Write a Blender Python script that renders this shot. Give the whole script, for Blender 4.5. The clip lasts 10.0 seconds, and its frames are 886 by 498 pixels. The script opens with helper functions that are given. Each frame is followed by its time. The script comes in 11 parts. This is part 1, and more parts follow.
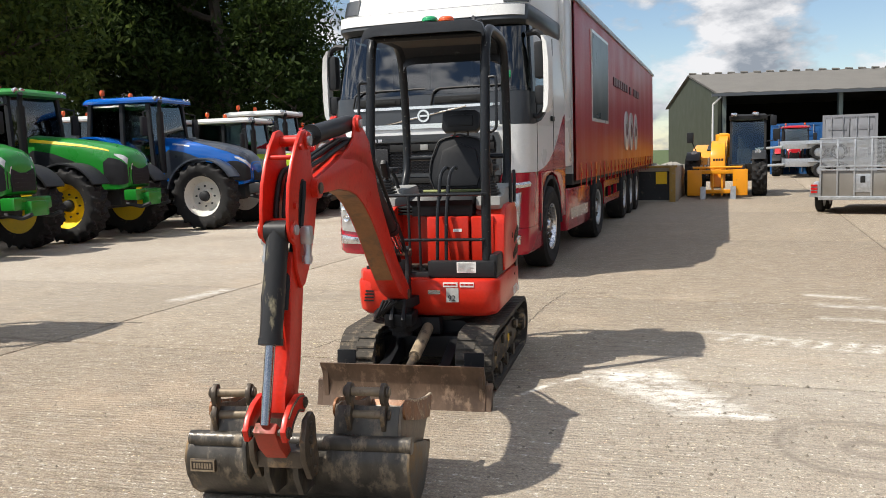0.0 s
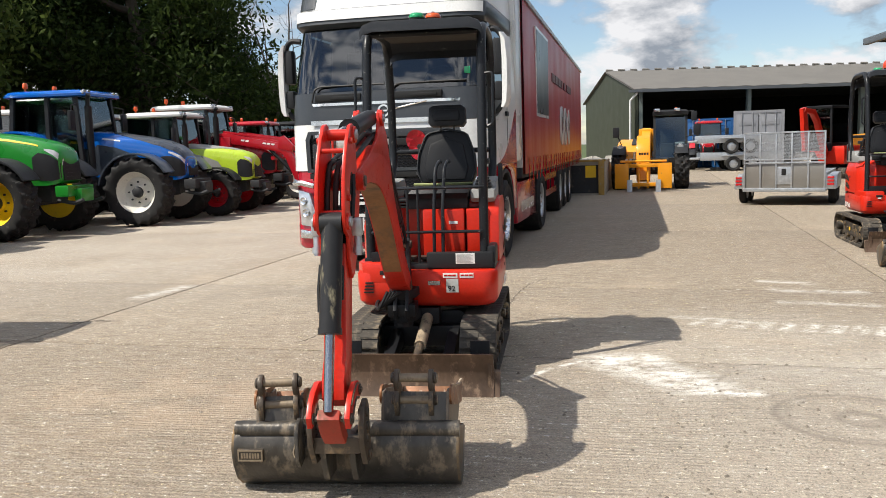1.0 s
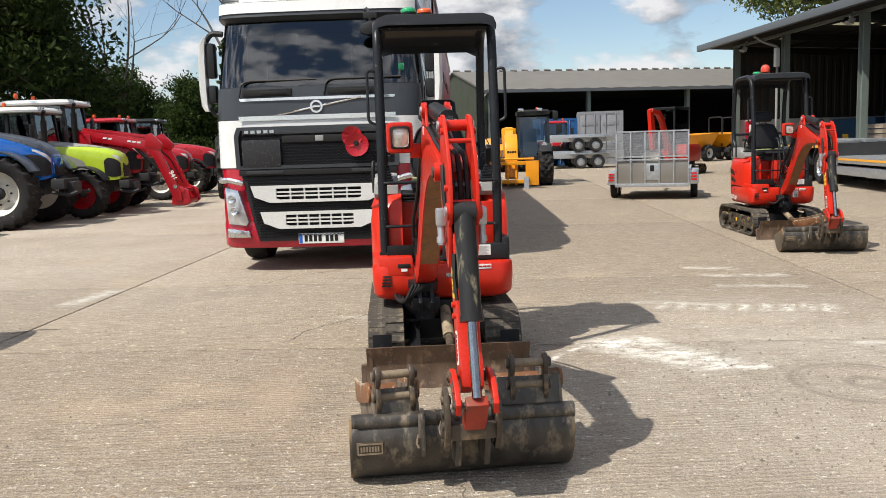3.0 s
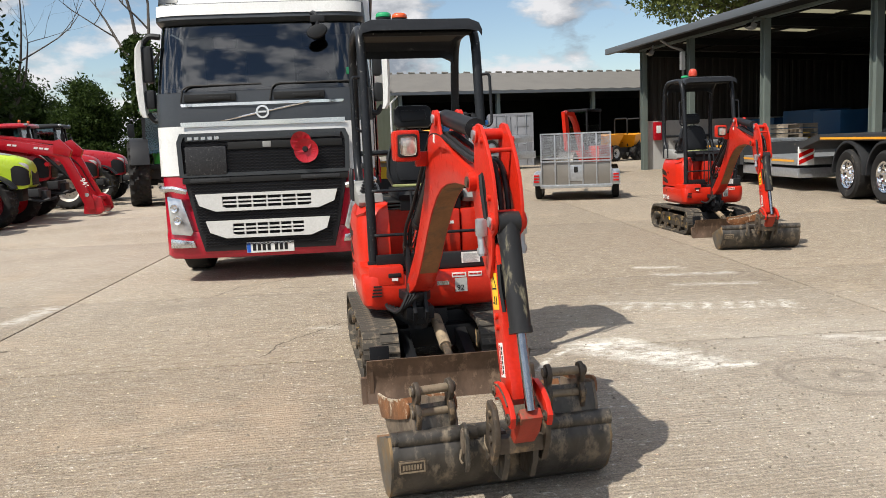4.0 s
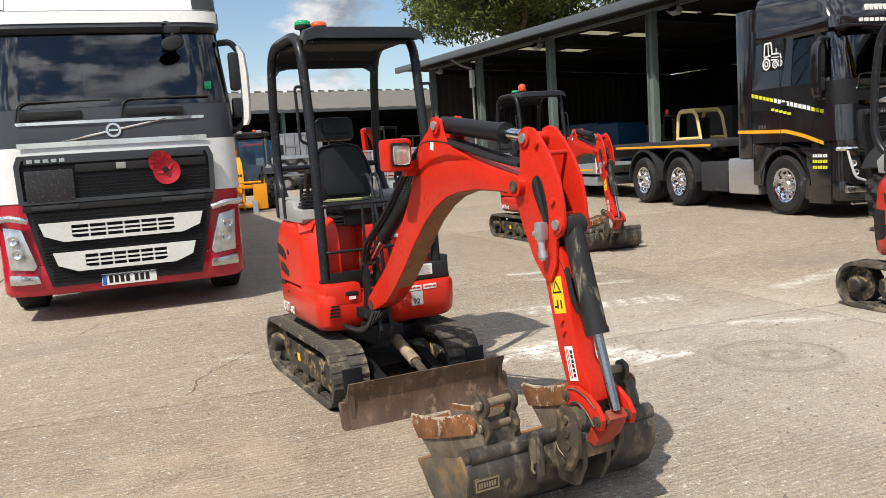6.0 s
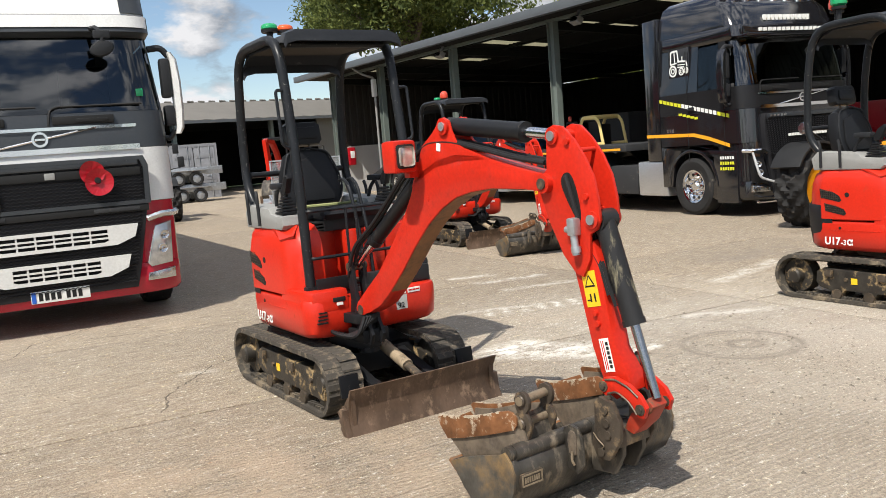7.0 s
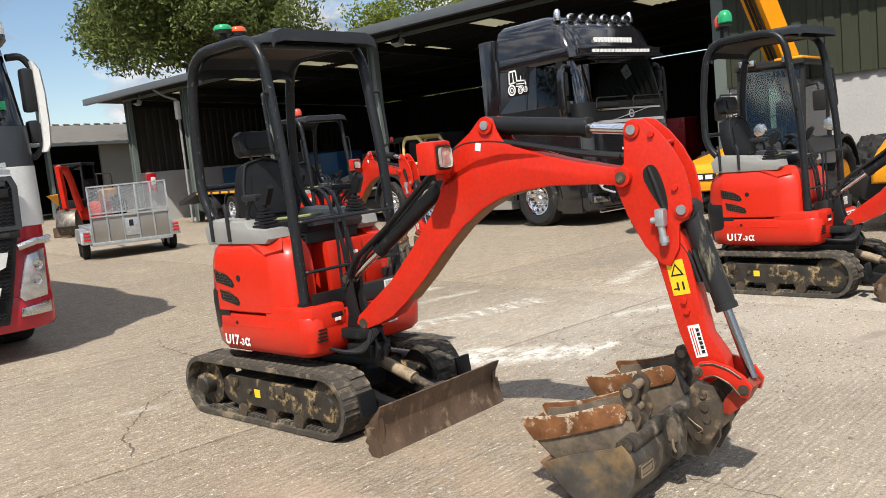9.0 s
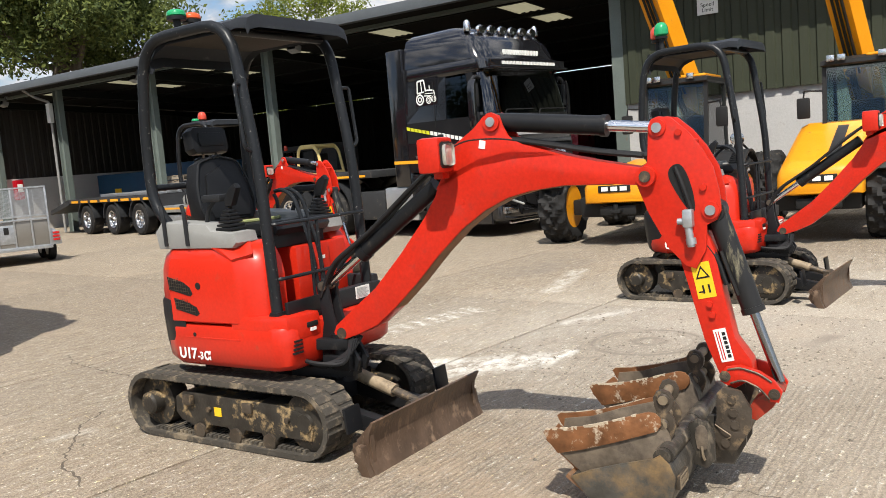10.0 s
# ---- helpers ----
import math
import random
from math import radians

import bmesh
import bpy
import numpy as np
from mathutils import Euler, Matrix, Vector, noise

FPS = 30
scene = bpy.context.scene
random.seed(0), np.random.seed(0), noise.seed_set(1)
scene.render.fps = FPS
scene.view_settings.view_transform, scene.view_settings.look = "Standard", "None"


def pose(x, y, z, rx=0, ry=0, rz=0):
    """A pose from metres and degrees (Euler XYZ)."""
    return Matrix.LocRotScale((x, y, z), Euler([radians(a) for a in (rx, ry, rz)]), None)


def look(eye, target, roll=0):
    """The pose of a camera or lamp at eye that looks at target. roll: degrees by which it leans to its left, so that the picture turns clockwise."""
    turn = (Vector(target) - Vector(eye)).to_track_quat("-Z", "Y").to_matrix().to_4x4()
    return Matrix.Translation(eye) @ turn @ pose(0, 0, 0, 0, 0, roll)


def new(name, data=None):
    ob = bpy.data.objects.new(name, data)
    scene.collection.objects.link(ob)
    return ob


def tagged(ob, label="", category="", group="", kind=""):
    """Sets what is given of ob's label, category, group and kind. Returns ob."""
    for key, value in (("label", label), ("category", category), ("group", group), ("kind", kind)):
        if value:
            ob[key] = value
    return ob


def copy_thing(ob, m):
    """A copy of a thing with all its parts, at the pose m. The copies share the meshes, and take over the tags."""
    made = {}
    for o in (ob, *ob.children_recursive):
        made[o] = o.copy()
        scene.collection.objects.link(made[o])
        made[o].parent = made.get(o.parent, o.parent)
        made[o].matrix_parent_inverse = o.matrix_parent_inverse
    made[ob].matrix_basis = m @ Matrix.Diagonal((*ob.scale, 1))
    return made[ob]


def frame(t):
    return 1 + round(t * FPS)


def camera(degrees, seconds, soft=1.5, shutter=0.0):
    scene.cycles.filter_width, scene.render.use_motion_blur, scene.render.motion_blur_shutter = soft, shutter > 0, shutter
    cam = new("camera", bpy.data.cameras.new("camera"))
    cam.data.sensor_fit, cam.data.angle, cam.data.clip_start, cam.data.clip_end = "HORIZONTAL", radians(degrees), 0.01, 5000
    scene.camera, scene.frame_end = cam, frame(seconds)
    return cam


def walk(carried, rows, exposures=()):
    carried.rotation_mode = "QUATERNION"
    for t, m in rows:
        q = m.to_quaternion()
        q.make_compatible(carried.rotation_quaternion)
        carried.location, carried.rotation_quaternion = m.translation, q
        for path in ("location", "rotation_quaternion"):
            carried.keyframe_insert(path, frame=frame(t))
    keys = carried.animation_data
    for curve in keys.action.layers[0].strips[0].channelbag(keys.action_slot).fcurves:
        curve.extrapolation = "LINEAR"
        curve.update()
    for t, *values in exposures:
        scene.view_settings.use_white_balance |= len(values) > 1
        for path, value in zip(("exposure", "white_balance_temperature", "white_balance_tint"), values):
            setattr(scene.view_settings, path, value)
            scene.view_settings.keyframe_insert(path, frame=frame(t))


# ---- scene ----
cam = camera(55.7, 10.0, 0.9)
PATH = [
    (0, (0.008, 0.185, 1.463), (-0.461, 2.116, 1.242), -1.7),
    (0.5, (-0.203, 0.161, 1.458), (-0.571, 2.113, 1.225), -1.8),
    (1, (-0.495, -0.045, 1.473), (-0.768, 1.921, 1.234), -1.8),
    (1.5, (-0.746, -0.106, 1.461), (-0.924, 1.871, 1.22), -1.8),
    (2, (-1.036, -0.125, 1.482), (-1.12, 1.859, 1.239), -1.7),
    (2.5, (-1.378, -0.204, 1.478), (-1.363, 1.78, 1.229), -1.7),
    (2.7, (-1.507, -0.186, 1.465), (-1.452, 1.798, 1.215), -1.7),
    (3.8, (-2.128, -0.088, 1.512), (-1.832, 1.873, 1.256), -2.2),
    (4, (-2.233, -0.03, 1.52), (-1.891, 1.924, 1.265), -2.3),
    (4.5, (-2.452, 0.106, 1.508), (-1.986, 2.034, 1.259), -2.7),
    (5, (-2.666, 0.291, 1.53), (-2.069, 2.184, 1.285), -3.1),
    (5.5, (-2.978, 0.352, 1.517), (-2.251, 2.2, 1.274), -3.3),
    (5.7, (-3.114, 0.376, 1.52), (-2.337, 2.203, 1.279), -3.5),
    (6.8, (-3.7, 0.665, 1.519), (-2.664, 2.36, 1.287), -4.4),
    (7, (-3.811, 0.717, 1.518), (-2.733, 2.385, 1.285), -4.6),
    (7.5, (-4.087, 0.864, 1.525), (-2.9, 2.458, 1.297), -5.3),
    (8, (-4.26, 1.112, 1.515), (-2.972, 2.625, 1.288), -5.8),
    (8.5, (-4.454, 1.365, 1.504), (-3.073, 2.795, 1.282), -5.9),
    (9, (-4.707, 1.633, 1.512), (-3.237, 2.971, 1.291), -5.7),
    (9.5, (-4.818, 1.97, 1.487), (-3.256, 3.199, 1.265), -5.3),
    (10, (-4.885, 2.256, 1.49), (-3.231, 3.361, 1.274), -4.7),
]
walk(cam, [(t, look(eye, target, roll)) for t, eye, target, roll in PATH], [(0, 0.40), (2.5, 0.35), (4, 0.29), (5.5, 0.31), (7.5, 0.37), (10, 0.37)])

# ---- world, sun, exposure ----
SUN_FROM = Vector((-0.61, -0.36, 1.0)).normalized()
world = bpy.data.worlds.new("sky")
scene.world = world
world.use_nodes = True
wn, wl = world.node_tree.nodes, world.node_tree.links
wn.clear()
w_out = wn.new("ShaderNodeOutputWorld")
w_bg = wn.new("ShaderNodeBackground")
w_sky = wn.new("ShaderNodeTexSky")
w_sky.sky_type = 'NISHITA'
w_sky.sun_disc = False
w_sky.sun_elevation = math.asin(SUN_FROM.z)
w_sky.sun_rotation = math.atan2(SUN_FROM.x, SUN_FROM.y)
w_sky.air_density, w_sky.dust_density, w_sky.ozone_density = 1.0, 0.2, 1.8
w_tc = wn.new("ShaderNodeTexCoord")


def cloud_noise(shift, scale, detail, rough):
    mp = wn.new("ShaderNodeMapping")
    mp.inputs["Location"].default_value = shift
    mp.inputs["Scale"].default_value = (1.0, 1.0, 2.1)
    wl.new(w_tc.outputs["Generated"], mp.inputs[0])
    n = wn.new("ShaderNodeTexNoise")
    n.inputs["Scale"].default_value, n.inputs["Detail"].default_value, n.inputs["Roughness"].default_value = scale, detail, rough
    wl.new(mp.outputs[0], n.inputs["Vector"])
    return n.outputs["Fac"]


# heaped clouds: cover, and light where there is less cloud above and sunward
w_cov = cloud_noise((3.1, 1.7, 0.4), 6.8, 13, 0.57)
w_up = cloud_noise((3.075, 1.685, 0.47), 6.8, 7, 0.54)
w_r = wn.new("ShaderNodeValToRGB")
w_r.color_ramp.elements[0].position, w_r.color_ramp.elements[1].position = 0.45, 0.55
wl.new(w_cov, w_r.inputs[0])
w_dif = wn.new("ShaderNodeMath"); w_dif.operation = 'SUBTRACT'
wl.new(w_cov, w_dif.inputs[0]); wl.new(w_up, w_dif.inputs[1])
w_cr = wn.new("ShaderNodeValToRGB")
w_lit = wn.new("ShaderNodeMapRange")
w_lit.inputs["From Min"].default_value, w_lit.inputs["From Max"].default_value = -0.10, 0.10
wl.new(w_dif.outputs[0], w_lit.inputs["Value"])
w_cr.color_ramp.elements[0].position, w_cr.color_ramp.elements[1].position = 0.15, 0.95
w_cr.color_ramp.elements[0].color, w_cr.color_ramp.elements[1].color = (2.5, 2.8, 3.25, 1), (7.0, 7.0, 7.15, 1)
wl.new(w_lit.outputs[0], w_cr.inputs[0])
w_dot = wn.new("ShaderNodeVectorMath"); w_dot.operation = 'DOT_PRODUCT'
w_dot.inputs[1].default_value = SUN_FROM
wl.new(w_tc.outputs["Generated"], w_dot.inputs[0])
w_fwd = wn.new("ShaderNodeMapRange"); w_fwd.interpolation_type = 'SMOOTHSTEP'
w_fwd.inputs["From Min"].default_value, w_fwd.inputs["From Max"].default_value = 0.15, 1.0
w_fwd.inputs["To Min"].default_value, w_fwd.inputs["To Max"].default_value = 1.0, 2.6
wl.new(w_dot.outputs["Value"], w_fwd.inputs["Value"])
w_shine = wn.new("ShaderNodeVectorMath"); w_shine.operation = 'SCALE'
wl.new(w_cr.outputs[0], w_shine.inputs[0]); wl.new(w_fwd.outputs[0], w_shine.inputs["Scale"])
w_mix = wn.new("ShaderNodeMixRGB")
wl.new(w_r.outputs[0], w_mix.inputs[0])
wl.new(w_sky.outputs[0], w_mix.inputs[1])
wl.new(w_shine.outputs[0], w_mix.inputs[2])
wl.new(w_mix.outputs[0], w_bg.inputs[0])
w_bg.inputs[1].default_value = 0.097
wl.new(w_bg.outputs[0], w_out.inputs[0])

sun_data = bpy.data.lights.new("sun", 'SUN')
sun_data.energy, sun_data.angle, sun_data.color = 5.0, radians(0.55), (1.0, 0.945, 0.85)
sun = new("sun", sun_data)
sun.matrix_world = look(SUN_FROM * 60, (0, 0, 0))


# ---- mesh helpers ----
def box(bm, x0, x1, y0, y1, z0, z1, bev=0.0, m=None):
    """A box, its edges rounded by bev."""
    vs = [bm.verts.new((x, y, z)) for x in (x0, x1) for y in (y0, y1) for z in (z0, z1)]
    fs = [bm.faces.new([vs[i] for i in f]) for f in
          ((0, 1, 3, 2), (4, 6, 7, 5), (0, 4, 5, 1), (2, 3, 7, 6), (0, 2, 6, 4), (1, 5, 7, 3))]
    if bev:
        es = list({e for f in fs for e in f.edges})
        out = bmesh.ops.bevel(bm, geom=es, offset=bev, segments=2, profile=0.6, affect='EDGES')
        vs = list({v for f in out["faces"] for v in f.verts} | {v for v in vs if v.is_valid})
    if m is not None:
        bmesh.ops.transform(bm, matrix=m, verts=[v for v in vs if v.is_valid])
    return vs


def prism(bm, pts, axis, a, b, bev=0.0, m=None):
    """A flat outline (list of 2D points) drawn out along an axis from a to b. Outline axes: x -> (y, z), y -> (x, z), z -> (x, y)."""
    def at3(p, h):
        return {"x": (h, p[0], p[1]), "y": (p[0], h, p[1]), "z": (p[0], p[1], h)}[axis]
    lo = [bm.verts.new(at3(p, a)) for p in pts]
    hi = [bm.verts.new(at3(p, b)) for p in pts]
    n = len(pts)
    fs = [bm.faces.new(lo), bm.faces.new(hi[::-1])]
    for i in range(n):
        j = (i + 1) % n
        fs.append(bm.faces.new((lo[j], lo[i], hi[i], hi[j])))
    bmesh.ops.recalc_face_normals(bm, faces=fs)
    vs = lo + hi
    if bev:
        es = list({e for f in fs[:2] for e in f.edges})
        out = bmesh.ops.bevel(bm, geom=es, offset=bev, segments=2, profile=0.6, affect='EDGES', clamp_overlap=True)
        vs = list({v for f in out["faces"] for v in f.verts} | {v for v in vs if v.is_valid})
    if m is not None:
        bmesh.ops.transform(bm, matrix=m, verts=[v for v in vs if v.is_valid])
    return vs


def cyl(bm, p, q, r, n=14, r2=None, caps=True):
    """A round bar from p to q."""
    p, q = Vector(p), Vector(q)
    d = (q - p).normalized()
    u = d.orthogonal().normalized()
    v = d.cross(u)
    r2 = r if r2 is None else r2
    a = [bm.verts.new(p + (u * math.cos(k * math.tau / n) + v * math.sin(k * math.tau / n)) * r) for k in range(n)]
    b = [bm.verts.new(q + (u * math.cos(k * math.tau / n) + v * math.sin(k * math.tau / n)) * r2) for k in range(n)]
    for k in range(n):
        j = (k + 1) % n
        bm.faces.new((a[k], a[j], b[j], b[k]))
    if caps:
        bm.faces.new(a[::-1])
        bm.faces.new(b)


def lathe(bm, rings, centre, axis, n=24):
    """rings: (radius, height along the axis). A closed turned shape."""
    c, d = Vector(centre), Vector(axis).normalized()
    u = d.orthogonal().normalized()
    v = d.cross(u)
    rows = []
    for r, h in rings:
        if r < 1e-5:
            rows.append([bm.verts.new(c + d * h)])
        else:
            rows.append([bm.verts.new(c + d * h + (u * math.cos(k * math.tau / n) + v * math.sin(k * math.tau / n)) * r) for k in range(n)])
    for A, B in zip(rows, rows[1:]):
        if len(A) == 1 and len(B) == 1:
            continue
        for k in range(n):
            j = (k + 1) % n
            if len(A) == 1:
                bm.faces.new((A[0], B[j], B[k]))
            elif len(B) == 1:
                bm.faces.new((A[k], A[j], B[0]))
            else:
                bm.faces.new((A[k], A[j], B[j], B[k]))


def rounded(pts, radius, steps=5):
    """A 3D polyline with its corners rounded."""
    P = [Vector(p) for p in pts]
    out = [P[0]]
    for a, b, c in zip(P, P[1:], P[2:]):
        r = min(radius, (b - a).length * 0.48, (c - b).length * 0.48)
        s, e = b + (a - b).normalized() * r, b + (c - b).normalized() * r
        for k in range(steps + 1):
            t = k / steps
            out.append((1 - t) ** 2 * s + 2 * t * (1 - t) * b + t * t * e)
    return out + [P[-1]]


def tube(bm, pts, r, n=10, radius=0.0):
    """A tube along a polyline."""
    P = rounded(pts, radius) if radius else [Vector(p) for p in pts]
    rows, u = [], None
    for i, p in enumerate(P):
        d = ((P[i] - P[i - 1]).normalized() if i else Vector()) + ((P[i + 1] - P[i]).normalized() if i + 1 < len(P) else Vector())
        d.normalize()
        u = d.orthogonal() if u is None else u - d * u.dot(d)
        u.normalize()
        v = d.cross(u)
        rows.append([bm.verts.new(p + (u * math.cos(k * math.tau / n) + v * math.sin(k * math.tau / n)) * r) for k in range(n)])
    for A, B in zip(rows, rows[1:]):
        for k in range(n):
            j = (k + 1) % n
            bm.faces.new((A[k], A[j], B[j], B[k]))
    bm.faces.new(rows[0][::-1])
    bm.faces.new(rows[-1])


def loft(bm, rows, closed=True, caps=True):
    """Skin rows of 3D points that have the same count."""
    R = [[bm.verts.new(p) for p in row] for row in rows]
    n = len(R[0])
    fs = []
    for A, B in zip(R, R[1:]):
        for k in range(n if closed else n - 1):
            j = (k + 1) % n
            fs.append(bm.faces.new((A[k], A[j], B[j], B[k])))
    if caps and closed:
        fs += [bm.faces.new(R[0][::-1]), bm.faces.new(R[-1])]
    bmesh.ops.recalc_face_normals(bm, faces=fs)
    return R


def arc(cx, cy, r, a0, a1, n):
    """2D points on an arc, in degrees."""
    return [(cx + r * math.cos(radians(a0 + (a1 - a0) * k / n)), cy + r * math.sin(radians(a0 + (a1 - a0) * k / n))) for k in range(n + 1)]


def B():
    return bmesh.new()


def mesh_from(name, bm, material, angle=38):
    me = bpy.data.meshes.new(name)
    bm.to_mesh(me)
    bm.free()
    me.materials.append(material)
    me.shade_smooth()
    me.set_sharp_from_angle(angle=radians(angle))
    return me


def part(name, bm, material, parent, label="", kind=""):
    """A bmesh as one mesh object under a thing or a part."""
    ob = new(name, mesh_from(name, bm, material))
    ob.parent = parent
    return tagged(ob, label, kind=kind)


def thing(name, label, category, m=None, group="", kind=""):
    ob = new(name)
    ob.empty_display_size = 0.3
    ob.matrix_basis = m if m is not None else Matrix()
    return tagged(ob, label, category, group, kind)


def solid(name, bm, material, label, category, m=None, group="", kind=""):
    """A thing of one mesh."""
    ob = new(name, mesh_from(name, bm, material))
    if m is not None:
        ob.matrix_basis = m
    return tagged(ob, label, category, group, kind)


# ---- materials ----
def material(name, colour, rough=0.5, metal=0.0, vary=0.12, scale=3.0, bump=0.0, bump_scale=60.0, dirt=0.0,
             dirt_colour=(0.16, 0.13, 0.10), dirt_scale=6.0, coat=0.0, fine=0.05, rough_vary=0.12, stretch=None, soft=0.14, spec=None):
    """A surface with large and fine variation of colour and gloss, optional patchy dirt, optional relief."""
    mt = bpy.data.materials.new(name)
    mt.use_nodes = True
    N, L = mt.node_tree.nodes, mt.node_tree.links
    bsdf = N["Principled BSDF"]
    tc = N.new("ShaderNodeTexCoord")
    vec = tc.outputs["Object"]
    if stretch:
        mp = N.new("ShaderNodeMapping")
        mp.inputs["Scale"].default_value = stretch
        L.new(vec, mp.inputs[0])
        vec = mp.outputs[0]
    n1, n2 = N.new("ShaderNodeTexNoise"), N.new("ShaderNodeTexNoise")
    n1.inputs["Scale"].default_value, n1.inputs["Detail"].default_value = scale, 5
    n2.inputs["Scale"].default_value, n2.inputs["Detail"].default_value = bump_scale, 3
    L.new(vec, n1.inputs["Vector"]); L.new(vec, n2.inputs["Vector"])
    dark = tuple(c * (1 - 1.6 * vary) for c in colour)
    lite = tuple(min(1, c * (1 + vary)) for c in colour)
    mix = N.new("ShaderNodeMixRGB")
    mix.inputs[1].default_value, mix.inputs[2].default_value = (*dark, 1), (*lite, 1)
    L.new(n1.outputs["Fac"], mix.inputs[0])
    col = mix.outputs[0]
    if fine:
        mul = N.new("ShaderNodeMixRGB"); mul.blend_type = 'OVERLAY'; mul.inputs[0].default_value = min(1, fine * 4)
        L.new(col, mul.inputs[1]); L.new(n2.outputs["Fac"], mul.inputs[2])
        col = mul.outputs[0]
    rgh = N.new("ShaderNodeMapRange")
    rgh.inputs["To Min"].default_value, rgh.inputs["To Max"].default_value = max(0.02, rough - rough_vary), min(1, rough + rough_vary)
    L.new(n1.outputs["Fac"], rgh.inputs["Value"])
    rout = rgh.outputs[0]
    if dirt:
        n3 = N.new("ShaderNodeTexNoise")
        n3.inputs["Scale"].default_value, n3.inputs["Detail"].default_value, n3.inputs["Roughness"].default_value = dirt_scale, 9, 0.68
        L.new(vec, n3.inputs["Vector"])
        rp = N.new("ShaderNodeValToRGB")
        rp.color_ramp.elements[0].position, rp.color_ramp.elements[1].position = 0.73 - 0.26 * dirt - soft / 2, 0.73 - 0.26 * dirt + soft / 2
        L.new(n3.outputs["Fac"], rp.inputs[0])
        md = N.new("ShaderNodeMixRGB")
        md.inputs[2].default_value = (*dirt_colour, 1)
        L.new(rp.outputs[0], md.inputs[0]); L.new(col, md.inputs[1])
        col = md.outputs[0]
        mr = N.new("ShaderNodeMixRGB")
        mr.inputs[2].default_value = (0.85, 0.85, 0.85, 1)
        L.new(rp.outputs[0], mr.inputs[0]); L.new(rout, mr.inputs[1])
        rout = mr.outputs[0]
    L.new(col, bsdf.inputs["Base Color"])
    L.new(rout, bsdf.inputs["Roughness"])
    bsdf.inputs["Metallic"].default_value = metal
    bsdf.inputs["Coat Weight"].default_value = coat
    # dull dark plastics and rubbers shine less than paint
    bsdf.inputs["Specular IOR Level"].default_value = spec if spec is not None else (0.22 if max(colour) < 0.07 and metal == 0 and not coat else 0.38)
    bsdf.inputs["Coat Roughness"].default_value = 0.08
    if bump:
        bp = N.new("ShaderNodeBump")
        bp.inputs["Strength"].default_value, bp.inputs["Distance"].default_value = 0.6, bump
        L.new(n2.outputs["Fac"], bp.inputs["Height"])
        L.new(bp.outputs[0], bsdf.inputs["Normal"])
    return mt


def glass_material(name, tint=(0.75, 0.85, 0.82), rough=0.02, dark=0.5):
    """Window glass: reflects, and lets part of the light through."""
    mt = bpy.data.materials.new(name)
    mt.use_nodes = True
    N, L = mt.node_tree.nodes, mt.node_tree.links
    N.remove(N["Principled BSDF"])
    out = N["Material Output"]
    gl, tr, mx, fr = N.new("ShaderNodeBsdfGlossy"), N.new("ShaderNodeBsdfTransparent"), N.new("ShaderNodeMixShader"), N.new("ShaderNodeFresnel")
    gl.inputs["Roughness"].default_value = rough
    gl.inputs["Color"].default_value = (0.95, 0.97, 1, 1)
    tr.inputs["Color"].default_value = (*(c * (1 - dark) for c in tint), 1)
    fr.inputs["IOR"].default_value = 1.78
    L.new(fr.outputs[0], mx.inputs[0]); L.new(tr.outputs[0], mx.inputs[1]); L.new(gl.outputs[0], mx.inputs[2])
    L.new(mx.outputs[0], out.inputs["Surface"])
    return mt


M_ORANGE = material("orange_paint", (0.52, 0.021, 0.008), 0.32, vary=0.10, scale=2.0, coat=0.16, spec=0.3, fine=0.04, dirt=0.18, dirt_colour=(0.33, 0.06, 0.03), dirt_scale=9)
M_BOOM = material("worn_orange_paint", (0.51, 0.020, 0.008), 0.36, vary=0.14, scale=3.0, coat=0.10, spec=0.28, fine=0.06, dirt=0.22, dirt_colour=(0.30, 0.030, 0.02), dirt_scale=11, soft=0.2)
M_BLACK = material("black_paint", (0.012, 0.0125, 0.014), 0.42, vary=0.25, scale=4, dirt=0.15, dirt_colour=(0.07, 0.06, 0.05), dirt_scale=14)
M_TUBE = material("black_tube_paint", (0.014, 0.0155, 0.018), 0.33, vary=0.2, scale=5, dirt=0.16, dirt_colour=(0.30, 0.29, 0.27), dirt_scale=48)
M_PLASTIC = material("dark_grey_plastic", (0.019, 0.020, 0.022), 0.5, vary=0.15, scale=6, bump=0.0008, bump_scale=260)
M_GREYPL = material("light_grey_plastic", (0.25, 0.25, 0.24), 0.55, vary=0.12, scale=6, bump=0.0006, bump_scale=240, dirt=0.15)
M_SEAT = material("black_vinyl", (0.011, 0.0115, 0.013), 0.40, vary=0.2, scale=8, bump=0.001, bump_scale=180)
M_RUBBER = material("track_rubber", (0.062, 0.055, 0.046), 0.85, vary=0.3, scale=7, bump=0.003, bump_scale=70, dirt=0.56, dirt_colour=(0.205, 0.165, 0.115), dirt_scale=9)
M_TYRE = material("tyre_rubber", (0.020, 0.0195, 0.0195), 0.75, vary=0.22, scale=6, bump=0.002, bump_scale=90, dirt=0.28, dirt_colour=(0.12, 0.105, 0.085), dirt_scale=6)
M_STEEL = material("dirty_steel", (0.085, 0.068, 0.052), 0.45, metal=0.35, vary=0.45, scale=9, bump=0.003, bump_scale=60, dirt=0.48, dirt_colour=(0.27, 0.19, 0.11), dirt_scale=14)
